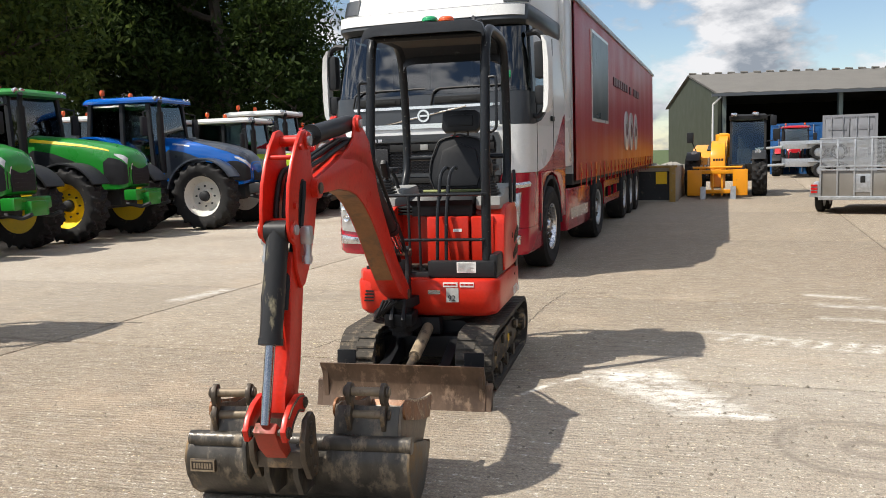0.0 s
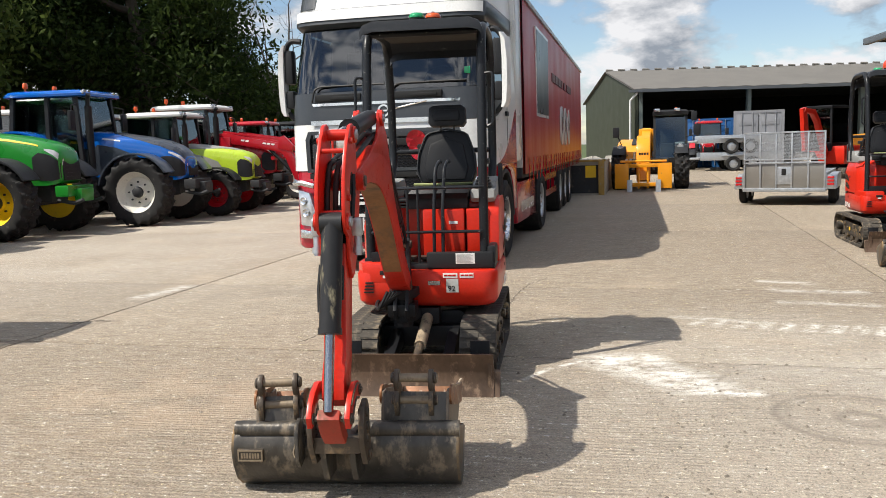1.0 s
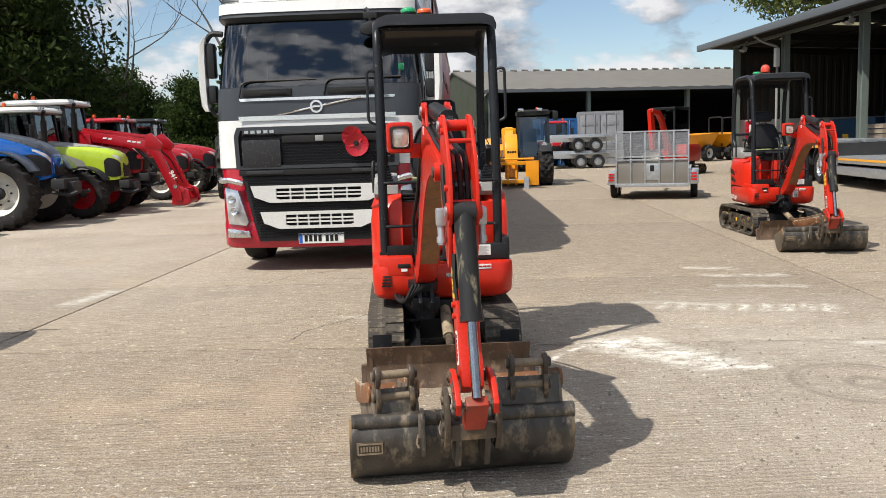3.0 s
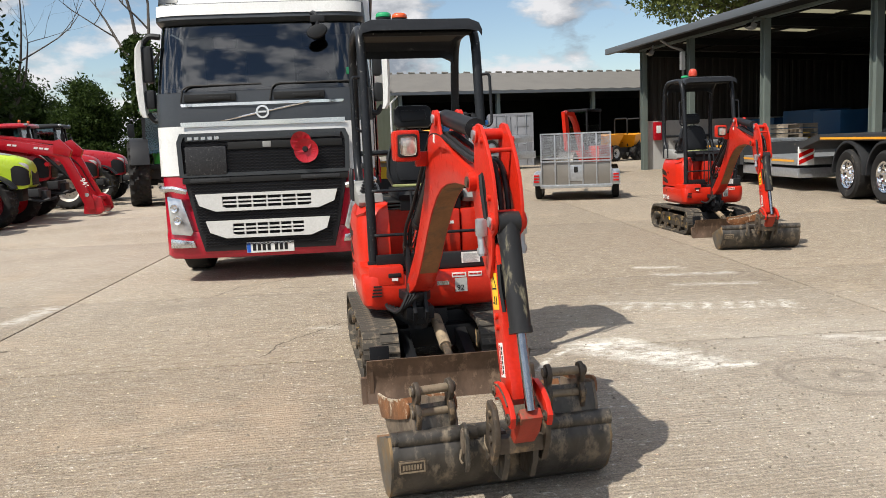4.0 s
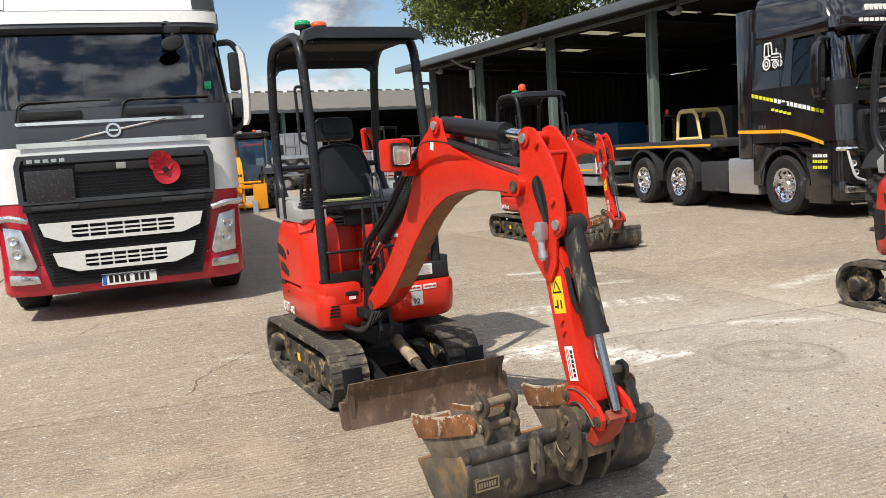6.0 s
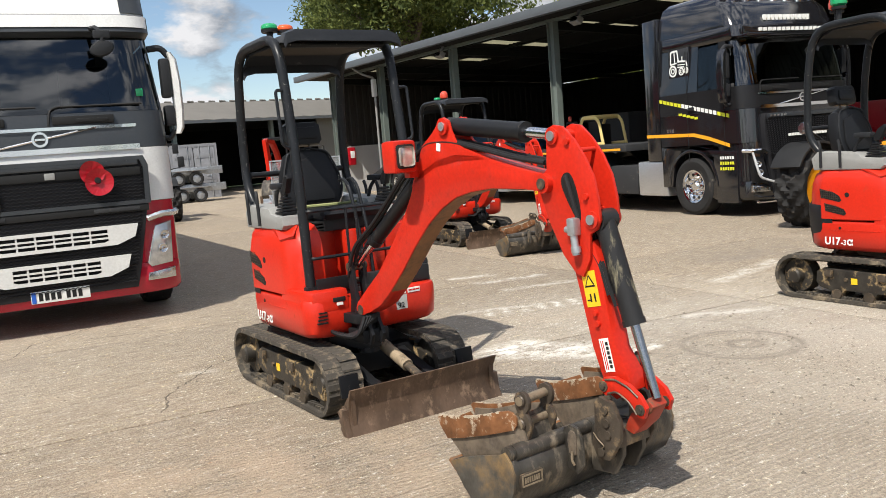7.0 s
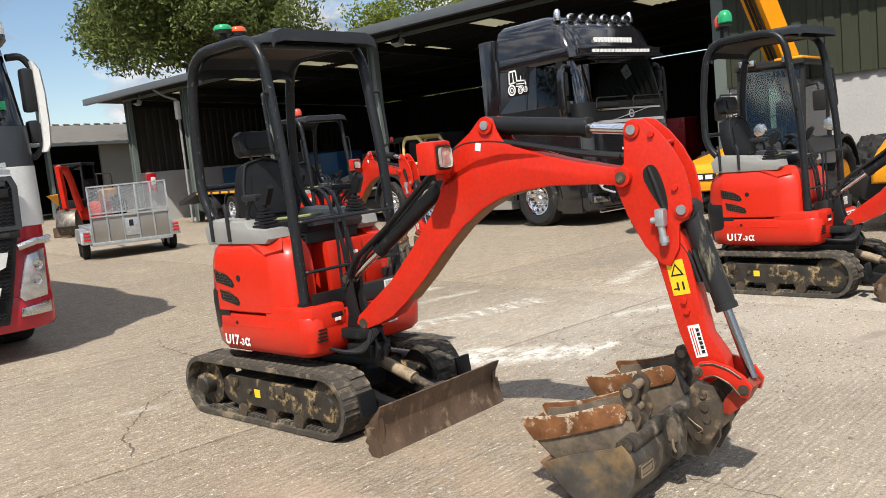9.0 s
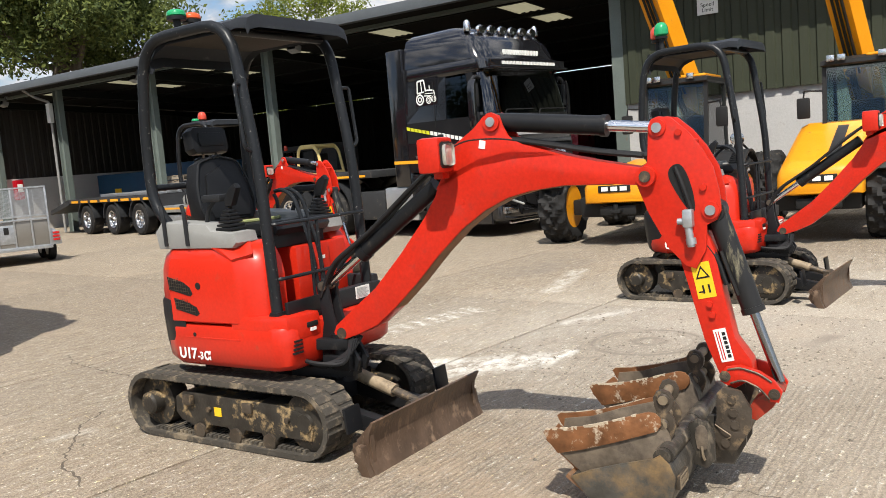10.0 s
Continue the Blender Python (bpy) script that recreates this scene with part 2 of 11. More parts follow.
M_PIN = material("dusty_pin_steel", (0.24, 0.19, 0.13), 0.5, metal=0.3, vary=0.35, scale=10, dirt=0.35, dirt_colour=(0.09, 0.07, 0.05), dirt_scale=14)
M_RUST = material("rusty_brown_steel", (0.26, 0.125, 0.055), 0.65, metal=0.1, vary=0.4, scale=6, bump=0.002, bump_scale=55, dirt=0.5, dirt_colour=(0.12, 0.09, 0.065), dirt_scale=7)
M_OCHRE = material("ochre_rust_steel", (0.215, 0.092, 0.038), 0.45, metal=0.2, vary=0.6, scale=13, bump=0.004, bump_scale=45, dirt=0.46, dirt_colour=(0.47, 0.39, 0.29), dirt_scale=21, soft=0.09)
M_ROLLER = material("muddy_roller_frame", (0.040, 0.035, 0.029), 0.5, metal=0.2, vary=0.5, scale=11, bump=0.003, bump_scale=60, dirt=0.52, dirt_colour=(0.36, 0.255, 0.13), dirt_scale=10, soft=0.12)
M_MUDSIDE = material("muddy_bucket_side", (0.085, 0.080, 0.070), 0.42, metal=0.25, vary=0.5, scale=9, bump=0.002, bump_scale=50, dirt=0.44, dirt_colour=(0.33, 0.20, 0.075), dirt_scale=3.4, soft=0.30)
# mud patches over a red that is darkened to stand for shade
M_LINKMUDSHADE = material("muddy_shaded_red_paint", (0.33, 0.034, 0.016), 0.5, vary=0.3, scale=9, dirt=0.46, dirt_colour=(0.10, 0.065, 0.038), dirt_scale=16)
M_MUDPALE = material("pale_dried_mud", (0.46, 0.38, 0.28), 0.9, vary=0.3, scale=30, bump=0.001, bump_scale=200)
M_DUSTSIDE = material("dusty_side_plate", (0.17, 0.135, 0.10), 0.5, metal=0.2, vary=0.5, scale=12, bump=0.003, bump_scale=50, dirt=0.5, dirt_colour=(0.07, 0.055, 0.045), dirt_scale=9, soft=0.2)
M_DARKCHROME = material("dull_chrome", (0.30, 0.31, 0.33), 0.18, metal=1.0, vary=0.15, scale=12, fine=0.0)
M_BUCKET = material("worn_black_steel", (0.078, 0.070, 0.060), 0.34, metal=0.35, vary=0.6, scale=9, bump=0.004, bump_scale=45, dirt=0.50, dirt_colour=(0.25, 0.205, 0.15), dirt_scale=13, stretch=(1, 1, 0.5), soft=0.16)
M_BLADE = material("weathered_blade_steel", (0.125, 0.082, 0.056), 0.45, metal=0.3, vary=0.55, scale=7, bump=0.003, bump_scale=55, dirt=0.46, dirt_colour=(0.27, 0.185, 0.125), dirt_scale=13, stretch=(1, 1, 0.6))
M_CHROME = material("chrome", (0.75, 0.76, 0.78), 0.12, metal=1.0, vary=0.06, fine=0.0)
M_ALLOY = material("polished_alloy", (0.62, 0.63, 0.65), 0.25, metal=1.0, vary=0.12, scale=9)
M_GALV = material("galvanised_steel", (0.46, 0.48, 0.50), 0.42, metal=0.75, vary=0.22, scale=14, bump_scale=40)
M_WHITE = material("white_paint", (0.64, 0.64, 0.625), 0.3, vary=0.06, scale=2, coat=0.3)
M_OFFWHITE = material("off_white_plastic", (0.56, 0.56, 0.54), 0.4, vary=0.06, scale=4)
M_REDTRUCK = material("deep_red_paint", (0.36, 0.006, 0.022), 0.22, vary=0.10, scale=2, coat=0.5)
M_GREYTRUCK = material("slate_grey_paint", (0.034, 0.038, 0.043), 0.35, vary=0.1, scale=3, coat=0.15)
M_DARKGRILLE = material("black_grille_plastic", (0.016, 0.016, 0.018), 0.55, vary=0.2, scale=8)
M_BLACKTRUCK = material("gloss_black_paint", (0.010, 0.010, 0.012), 0.12, vary=0.15, scale=1.5, coat=0.9, rough_vary=0.04)
M_DARKGREY = material("dark_chassis_grey", (0.032, 0.033, 0.035), 0.55, vary=0.2, scale=5, dirt=0.2)
M_YELLOW = material("plant_yellow_paint", (0.74, 0.29, 0.006), 0.38, vary=0.10, scale=3, coat=0.12, dirt=0.12)
M_CREAM = material("pale_yellow_paint", (0.72, 0.56, 0.22), 0.4, vary=0.08, scale=3)
M_STRIPE = material("amber_stripe", (0.80, 0.36, 0.02), 0.35, vary=0.05)
M_GREEN = material("tractor_green_paint", (0.012, 0.19, 0.020), 0.3, vary=0.1, scale=3, coat=0.3)
M_RIMYEL = material("rim_yellow_paint", (0.78, 0.55, 0.02), 0.4, vary=0.1, scale=5, dirt=0.12)
M_BLUE = material("tractor_blue_paint", (0.004, 0.095, 0.40), 0.16, vary=0.1, scale=3, coat=0.4)
M_LIME = material("lime_green_paint", (0.40, 0.55, 0.03), 0.3, vary=0.08, scale=3, coat=0.3)
M_RED = material("implement_red_paint", (0.36, 0.006, 0.014), 0.30, vary=0.1, scale=3, coat=0.15)
M_RIMWHITE = material("rim_cream_paint", (0.62, 0.60, 0.54), 0.45, vary=0.1, scale=6, dirt=0.2)
M_GLASS = glass_material("window_glass", dark=0.25)
M_GLASSCLEAR = glass_material("clear_cab_glass", dark=0.15)
M_GLASSCLEAR.node_tree.nodes["Fresnel"].inputs["IOR"].default_value = 1.5
M_SCREEN = glass_material("coated_windscreen_glass", dark=0.86)
M_SCREEN.node_tree.nodes["Fresnel"].inputs["IOR"].default_value = 1.72
M_GLASSDARK = glass_material("tinted_glass", dark=0.72)
M_GLASSDARK.node_tree.nodes["Fresnel"].inputs["IOR"].default_value = 1.5
M_LENS = glass_material("lamp_glass", tint=(0.95, 0.95, 0.95), dark=0.1)
M_HEADLAMP = material("clear_lamp_glass", (0.55, 0.56, 0.57), 0.22, metal=0.1, vary=0.3, scale=16, coat=0.3)
M_BCN_G = material("green_beacon_plastic", (0.01, 0.28, 0.10), 0.2, vary=0.08, coat=0.4)
M_BCN_O = material("orange_beacon_plastic", (0.62, 0.085, 0.015), 0.2, vary=0.08, coat=0.4)
M_BCN_R = material("red_beacon_plastic", (0.55, 0.06, 0.03), 0.2, vary=0.08, coat=0.4)
M_LAMPRED = material("tail_lamp_red", (0.45, 0.01, 0.01), 0.2, vary=0.08, coat=0.4)
M_INK = material("black_ink", (0.015, 0.015, 0.015), 0.5, vary=0.05)
M_STICKER = material("white_sticker", (0.75, 0.75, 0.72), 0.45, vary=0.08, scale=20)
M_STICKY = material("yellow_sticker", (0.80, 0.50, 0.02), 0.4, vary=0.06, scale=20)
M_STICKG = material("grey_sticker", (0.42, 0.42, 0.40), 0.45, vary=0.1, scale=20)
M_INTERIOR = material("cab_interior_trim", (0.06, 0.06, 0.062), 0.8, vary=0.15)
M_HOSE = material("hydraulic_hose", (0.016, 0.016, 0.017), 0.5, vary=0.15, scale=20)


# ---- ground ----
def stain(N, L, vec, a, b, width, edge, noise_out, amount):
    """A worn mark along a line from a to b on the ground, broken up by noise. Gives a 0..1 output."""
    a, b = Vector((*a, 0)), Vector((*b, 0))
    d = b - a
    sub = N.new("ShaderNodeVectorMath"); sub.operation = 'SUBTRACT'
    sub.inputs[1].default_value = a
    L.new(vec, sub.inputs[0])
    dot = N.new("ShaderNodeVectorMath"); dot.operation = 'DOT_PRODUCT'
    dot.inputs[1].default_value = d / max(d.length_squared, 1e-6)
    L.new(sub.outputs[0], dot.inputs[0])
    cl = N.new("ShaderNodeClamp")
    L.new(dot.outputs["Value"], cl.inputs[0])
    sc = N.new("ShaderNodeVectorMath"); sc.operation = 'SCALE'
    sc.inputs[0].default_value = d
    L.new(cl.outputs[0], sc.inputs["Scale"])
    dist = N.new("ShaderNodeVectorMath"); dist.operation = 'DISTANCE'
    L.new(sub.outputs[0], dist.inputs[0]); L.new(sc.outputs[0], dist.inputs[1])
    mr = N.new("ShaderNodeMapRange")
    mr.inputs["From Min"].default_value, mr.inputs["From Max"].default_value = width, width * edge
    mr.inputs["To Min"].default_value, mr.inputs["To Max"].default_value = 0, amount
    L.new(dist.outputs["Value"], mr.inputs["Value"])
    ml = N.new("ShaderNodeMath"); ml.operation = 'MULTIPLY'
    L.new(mr.outputs[0], ml.inputs[0]); L.new(noise_out, ml.inputs[1])
    return ml.outputs[0]


def ring_mark(N, L, vec, centre, r, width, noise_out, amount):
    dist = N.new("ShaderNodeVectorMath"); dist.operation = 'DISTANCE'
    dist.inputs[1].default_value = (*centre, 0)
    L.new(vec, dist.inputs[0])
    cmp_ = N.new("ShaderNodeMath"); cmp_.operation = 'SUBTRACT'; cmp_.inputs[1].default_value = r
    L.new(dist.outputs["Value"], cmp_.inputs[0])
    ab = N.new("ShaderNodeMath"); ab.operation = 'ABSOLUTE'
    L.new(cmp_.outputs[0], ab.inputs[0])
    mr = N.new("ShaderNodeMapRange")
    mr.inputs["From Min"].default_value, mr.inputs["From Max"].default_value = width, 0
    mr.inputs["To Min"].default_value, mr.inputs["To Max"].default_value = 0, amount
    L.new(ab.outputs[0], mr.inputs["Value"])
    ml = N.new("ShaderNodeMath"); ml.operation = 'MULTIPLY'
    L.new(mr.outputs[0], ml.inputs[0]); L.new(noise_out, ml.inputs[1])
    return ml.outputs[0]


def concrete_material():
    mt = bpy.data.materials.new("yard_concrete")
    mt.use_nodes = True
    N, L = mt.node_tree.nodes, mt.node_tree.links
    bsdf = N["Principled BSDF"]
    geo = N.new("ShaderNodeNewGeometry")
    pos = geo.outputs["Position"]

    def noise_tex(scale, detail, rough=0.6, stretch=None, turn=0.0):
        v = pos
        if stretch:
            mp = N.new("ShaderNodeMapping")
            mp.inputs["Scale"].default_value = stretch
            mp.inputs["Rotation"].default_value = (0, 0, radians(turn))
            L.new(v, mp.inputs[0])
            v = mp.outputs[0]
        n = N.new("ShaderNodeTexNoise")
        n.inputs["Scale"].default_value, n.inputs["Detail"].default_value, n.inputs["Roughness"].default_value = scale, detail, rough
        L.new(v, n.inputs["Vector"])
        return n.outputs["Fac"]

    def ramp(src, p0, p1, c0, c1):
        r = N.new("ShaderNodeValToRGB")
        r.color_ramp.elements[0].position, r.color_ramp.elements[1].position = p0, p1
        r.color_ramp.elements[0].color, r.color_ramp.elements[1].color = (*c0, 1), (*c1, 1)
        L.new(src, r.inputs[0])
        return r.outputs[0]

    def mixed(fac, a, b, mode='MIX', amount=None):
        m = N.new("ShaderNodeMixRGB"); m.blend_type = mode
        if amount is not None:
            m.inputs[0].default_value = amount
        else:
            L.new(fac, m.inputs[0])
        for s, i in ((a, 1), (b, 2)):
            if isinstance(s, tuple):
                m.inputs[i].default_value = (*s, 1)
            else:
                L.new(s, m.inputs[i])
        return m.outputs[0]

    big = noise_tex(0.22, 4)
    mid = noise_tex(1.7, 7, 0.65)
    fine = noise_tex(40, 3, 0.75)
    speck = noise_tex(1.0, 4, 0.75, (17, 30, 1), 6)
    grit = noise_tex(1.0, 3, 0.75, (26, 30, 1), 9)
    streak = noise_tex(1.0, 5, 0.75, (6, 14, 1), 4)
    patch = noise_tex(1.3, 4, 0.6)
    brush = noise_tex(1.0, 5, 0.72, (4, 25, 1), 3)
    brush2 = noise_tex(1.0, 5, 0.7, (1.4, 13, 1), 4)
    calm = stain(N, L, pos, (-0.3, 2.2), (1.7, 3.5), 1.4, 0.3, ramp(mid, 0.3, 0.6, (0.7, 0.7, 0.7), (1, 1, 1)), 0.9)
    brush, streak, brush2 = (mixed(calm, v, (0.5, 0.5, 0.5)) for v in (brush, streak, brush2))
    col = ramp(big, 0.35, 0.68, (0.525, 0.490, 0.416), (0.655, 0.616, 0.528))
    col = mixed(ramp(mid, 0.36, 0.7, (0, 0, 0), (1, 1, 1)), col, (0.565, 0.508, 0.408))
    # tamped grooves, stronger in some bays than in others
    wv = N.new("ShaderNodeTexWave")
    wv.wave_type, wv.bands_direction, wv.wave_profile = 'BANDS', 'Y', 'SIN'
    wv.inputs["Scale"].default_value, wv.inputs["Distortion"].default_value = 8.0, 7.0
    wv.inputs["Detail"].default_value, wv.inputs["Detail Scale"].default_value, wv.inputs["Detail Roughness"].default_value = 5, 2.6, 0.8
    wmp = N.new("ShaderNodeMapping")
    wmp.inputs["Rotation"].default_value = (0, 0, radians(6.6))
    wmp.inputs["Scale"].default_value = (0.35, 1, 1)
    L.new(pos, wmp.inputs[0]); L.new(wmp.outputs[0], wv.inputs["Vector"])
    groove = wv.outputs["Fac"]
    # the grooves fade out away from the middle bays
    gm = stain(N, L, pos, (-4.4, 3.6), (-1.0, 3.4), 2.5, 0.45, ramp(noise_tex(0.6, 3), 0.3, 0.6, (0.2, 0.2, 0.2), (1, 1, 1)), 1.0)
    groove = mixed(gm, (0.5, 0.5, 0.5), groove)
    col = mixed(None, col, ramp(groove, 0.15, 0.9, (0.20, 0.19, 0.18), (0.72, 0.72, 0.71)), 'OVERLAY', 0.75)
    col = mixed(None, col, ramp(brush, 0.43, 0.57, (0.22, 0.21, 0.20), (0.78, 0.78, 0.78)), 'OVERLAY', 0.8)
    col = mixed(None, col, ramp(streak, 0.43, 0.57, (0.18, 0.17, 0.16), (0.82, 0.82, 0.82)), 'OVERLAY', 0.85)
    col = mixed(None, col, ramp(brush2, 0.40, 0.62, (0.40, 0.40, 0.40), (0.60, 0.60, 0.60)), 'OVERLAY', 0.6)
    col = mixed(None, col, ramp(fine, 0.43, 0.57, (0.12, 0.12, 0.12), (0.88, 0.88, 0.88)), 'OVERLAY', 0.95)
    # pale streaks, pale chips and dark grit
    chips = mixed(None, ramp(speck, 0.66, 0.71, (0, 0, 0), (0.55, 0.55, 0.55)), ramp(patch, 0.36, 0.58, (0.15, 0.15, 0.15), (1, 1, 1)), 'MULTIPLY', 1.0)
    pale = mixed(None, ramp(brush, 0.60, 0.66, (0, 0, 0), (0.6, 0.6, 0.6)), ramp(patch, 0.62, 0.40, (0, 0, 0), (1, 1, 1)), 'MULTIPLY', 1.0)
    col = mixed(pale, col, (0.74, 0.70, 0.61))
    col = mixed(chips, col, (0.78, 0.74, 0.65))
    col = mixed(ramp(grit, 0.40, 0.355, (0, 0, 0), (0.85, 0.85, 0.85)), col, (0.20, 0.16, 0.12))
    col = mixed(ramp(streak, 0.43, 0.36, (0, 0, 0), (0.55, 0.55, 0.55)), col, (0.25, 0.205, 0.15))
    vor = N.new("ShaderNodeTexVoronoi")
    vor.inputs["Scale"].default_value = 150
    L.new(pos, vor.inputs["Vector"])
    sep = N.new("ShaderNodeSeparateColor")
    L.new(vor.outputs["Color"], sep.inputs[0])
    col = mixed(None, col, ramp(sep.outputs[0], 0.0, 1.0, (0.22, 0.21, 0.20), (0.78, 0.78, 0.77)), 'OVERLAY', 0.62)
    # oil and damp patches
    oil = noise_tex(0.55, 6, 0.6)
    col = mixed(ramp(oil, 0.58, 0.72, (0, 0, 0), (0.38, 0.38, 0.38)), col, (0.25, 0.205, 0.16))
    # paler, greyer wear where vehicles turn
    worn = stain(N, L, pos, (1.2, 5.2), (3.4, 3.6), 2.6, 0.2, ramp(noise_tex(0.8, 4), 0.3, 0.6, (0.35, 0.35, 0.35), (1, 1, 1)), 0.8)
    col = mixed(worn, col, mixed(None, col, (1.0, 0.99, 0.92), 'MIX', 0.19))
    near = stain(N, L, pos, (-0.6, 2.9), (1.8, 2.0), 1.9, 0.35, ramp(noise_tex(0.9, 5), 0.3, 0.6, (0.4, 0.4, 0.4), (1, 1, 1)), 0.9)
    col = mixed(near, col, mixed(None, col, (0.95, 0.92, 0.85), 'MIX', 0.07))
    # the west side of the yard is mixed paler
    west_pale = stain(N, L, pos, (-7.5, 13.0), (-5.0, 22.0), 8.0, 0.35, ramp(noise_tex(0.5, 5), 0.30, 0.62, (0.35, 0.35, 0.35), (1, 1, 1)), 0.35)
    col = mixed(west_pale, col, mixed(None, col, (0.86, 0.83, 0.77), 'MIX', 0.42))
    # reddish rust wash
    rust = noise_tex(0.9, 5, 0.6)
    col = mixed(ramp(rust, 0.55, 0.72, (0, 0, 0), (0.26, 0.26, 0.26)), col, (0.48, 0.375, 0.27))
    red = stain(N, L, pos, (-3.1, 4.7), (-1.7, 4.4), 1.0, 0.2, ramp(noise_tex(2.2, 5), 0.38, 0.6, (0, 0, 0), (1, 1, 1)), 0.4)
    col = mixed(red, col, (0.45, 0.335, 0.23))
    # white scuffs: streaky, along the grooves
    wn_ = noise_tex(1.0, 9, 0.82, (5.5, 8, 1), 26)
    wmask = ramp(wn_, 0.43, 0.56, (0, 0, 0), (1, 1, 1))
    dmask = ramp(noise_tex(9, 9, 0.85), 0.46, 0.58, (0, 0, 0), (1, 1, 1))
    white = None
    for a, b, w, amt, dashed in WHITE_MARKS:
        o = stain(N, L, pos, a, b, w, 0.25, dmask if dashed else wmask, amt)
        if white is None:
            white = o
        else:
            mx = N.new("ShaderNodeMath"); mx.operation = 'MAXIMUM'
            L.new(white, mx.inputs[0]); L.new(o, mx.inputs[1])
            white = mx.outputs[0]
    col = mixed(white, col, (0.80, 0.78, 0.72))
    # scuffed rings and dark patches
    dn = ramp(noise_tex(2.5, 5), 0.35, 0.6, (0, 0, 0), (1, 1, 1))
    rn = ramp(noise_tex(7, 4), 0.25, 0.5, (0, 0, 0), (1, 1, 1))
    for c, r, w, amt in RING_MARKS:
        col = mixed(ring_mark(N, L, pos, c, r, w, rn, amt), col, (0.21, 0.18, 0.145))
    for a, b, w, amt in DARK_MARKS:
        col = mixed(stain(N, L, pos, a, b, w, 0.5, dn, amt), col, (0.19, 0.16, 0.13))
    L.new(col, bsdf.inputs["Base Color"])
    bsdf.inputs["Roughness"].default_value = 0.86
    h = mixed(None, ramp(brush, 0.3, 0.7, (0, 0, 0), (1, 1, 1)), ramp(fine, 0.25, 0.75, (0, 0, 0), (1, 1, 1)), 'MIX', 0.5)
    h = mixed(None, h, groove, 'MIX', 0.3)
    bp = N.new("ShaderNodeBump")
    bp.inputs["Strength"].default_value, bp.inputs["Distance"].default_value = 1.0, 0.018
    L.new(h, bp.inputs["Height"])
    L.new(bp.outputs[0], bsdf.inputs["Normal"])
    return mt


WHITE_MARKS = [((-0.72, 5.15), (-0.58, 5.40), 0.035, 0.8, False), ((-0.58, 5.40), (-0.34, 5.62), 0.035, 0.9, False), ((-0.34, 5.62), (0.10, 5.72), 0.045, 0.9, False), ((-0.15, 5.62), (0.32, 5.08), 0.30, 0.85, False), ((0.20, 5.35), (0.12, 5.75), 0.14, 0.7, False),
               ((0.30, 4.93), (0.62, 4.90), 0.10, 0.9, False), ((1.55, 5.35), (2.2, 5.0), 0.12, 0.45, False), ((-2.15, 7.0), (-1.95, 6.94), 0.07, 0.3, False), ((3.0, 6.2), (4.4, 6.5), 0.16, 0.35, False),
               ((1.60, 8.9), (2.0, 8.75), 0.12, 0.5, False), ((1.6, 8.35), (2.3, 8.2), 0.14, 0.45, False), ((1.5, 7.75), (2.2, 7.55), 0.12, 0.35, False), ((0.5, 7.1), (1.1, 6.85), 0.10, 0.30, False), ((-4.9, 8.2), (-4.7, 8.9), 0.16, 0.5, False)]
# slanting tread prints in a row
for k in range(9):
    x, y = 0.62 + 0.165 * k, 6.88 - 0.044 * k
    WHITE_MARKS.append(((x - 0.05, y - 0.11), (x + 0.05, y + 0.10), 0.062 + 0.003 * k, 0.45 + 0.06 * k, True))
RING_MARKS = [((1.04, 4.46), 0.40, 0.045, 1.0), ((1.04, 4.46), 0.34, 0.025, 0.7), ((1.06, 4.44), 0.11, 0.05, 1.0), ((0.98, 4.95), 0.55, 0.028, 0.45), ((-0.15, 5.6), 0.75, 0.03, 0.3)]
DARK_MARKS = [((4.2, 7.2), (5.0, 7.0), 0.5, 0.7), ((-3.9, 8.3), (-3.2, 8.5), 0.35, 0.4), ((1.2, 3.35), (1.5, 3.25), 0.08, 0.7)]
M_CONCRETE = concrete_material()
M_JOINT = material("joint_grit", (0.115, 0.094, 0.072), 0.95, vary=0.3, scale=9, bump=0.004, bump_scale=60)
M_GRASS = material("rough_grass", (0.06, 0.085, 0.025), 0.95, vary=0.4, scale=0.6, bump=0.05, bump_scale=9)
M_SHEETG = material("olive_sheet_cladding", (0.039, 0.044, 0.028), 0.55, vary=0.12, scale=1.2, dirt=0.12, dirt_colour=(0.07, 0.07, 0.05))
M_FIBRE = material("fibre_cement_roof", (0.135, 0.127, 0.115), 0.9, vary=0.18, scale=0.9, dirt=0.3, dirt_colour=(0.11, 0.105, 0.085), dirt_scale=1.4, bump=0.004, bump_scale=30)
M_FRAME = material("grey_green_steel_frame", (0.13, 0.155, 0.14), 0.5, vary=0.12, scale=3, dirt=0.2)
# frame steel inside the sheds, with the interior shade put into its colour
M_SHADESTEEL = material("shaded_dark_steel", (0.014, 0.015, 0.013), 0.6, vary=0.2, scale=3)
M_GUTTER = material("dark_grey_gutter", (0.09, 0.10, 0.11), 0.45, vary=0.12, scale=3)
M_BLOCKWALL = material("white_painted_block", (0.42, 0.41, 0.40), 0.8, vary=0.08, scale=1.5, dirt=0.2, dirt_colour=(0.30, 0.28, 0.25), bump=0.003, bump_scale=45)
# brown sheet, nearly black because the sheds' inner shade is in the colour
M_SHADESHEET = material("shaded_brown_sheet", (0.017, 0.016, 0.014), 0.75, vary=0.2, scale=1.2)
for mt in (M_SHADESTEEL, M_SHADESHEET):
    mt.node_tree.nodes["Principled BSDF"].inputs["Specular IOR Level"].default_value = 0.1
M_ROOFLIGHT = bpy.data.materials.new("rooflight_sheet")
M_ROOFLIGHT.use_nodes = True
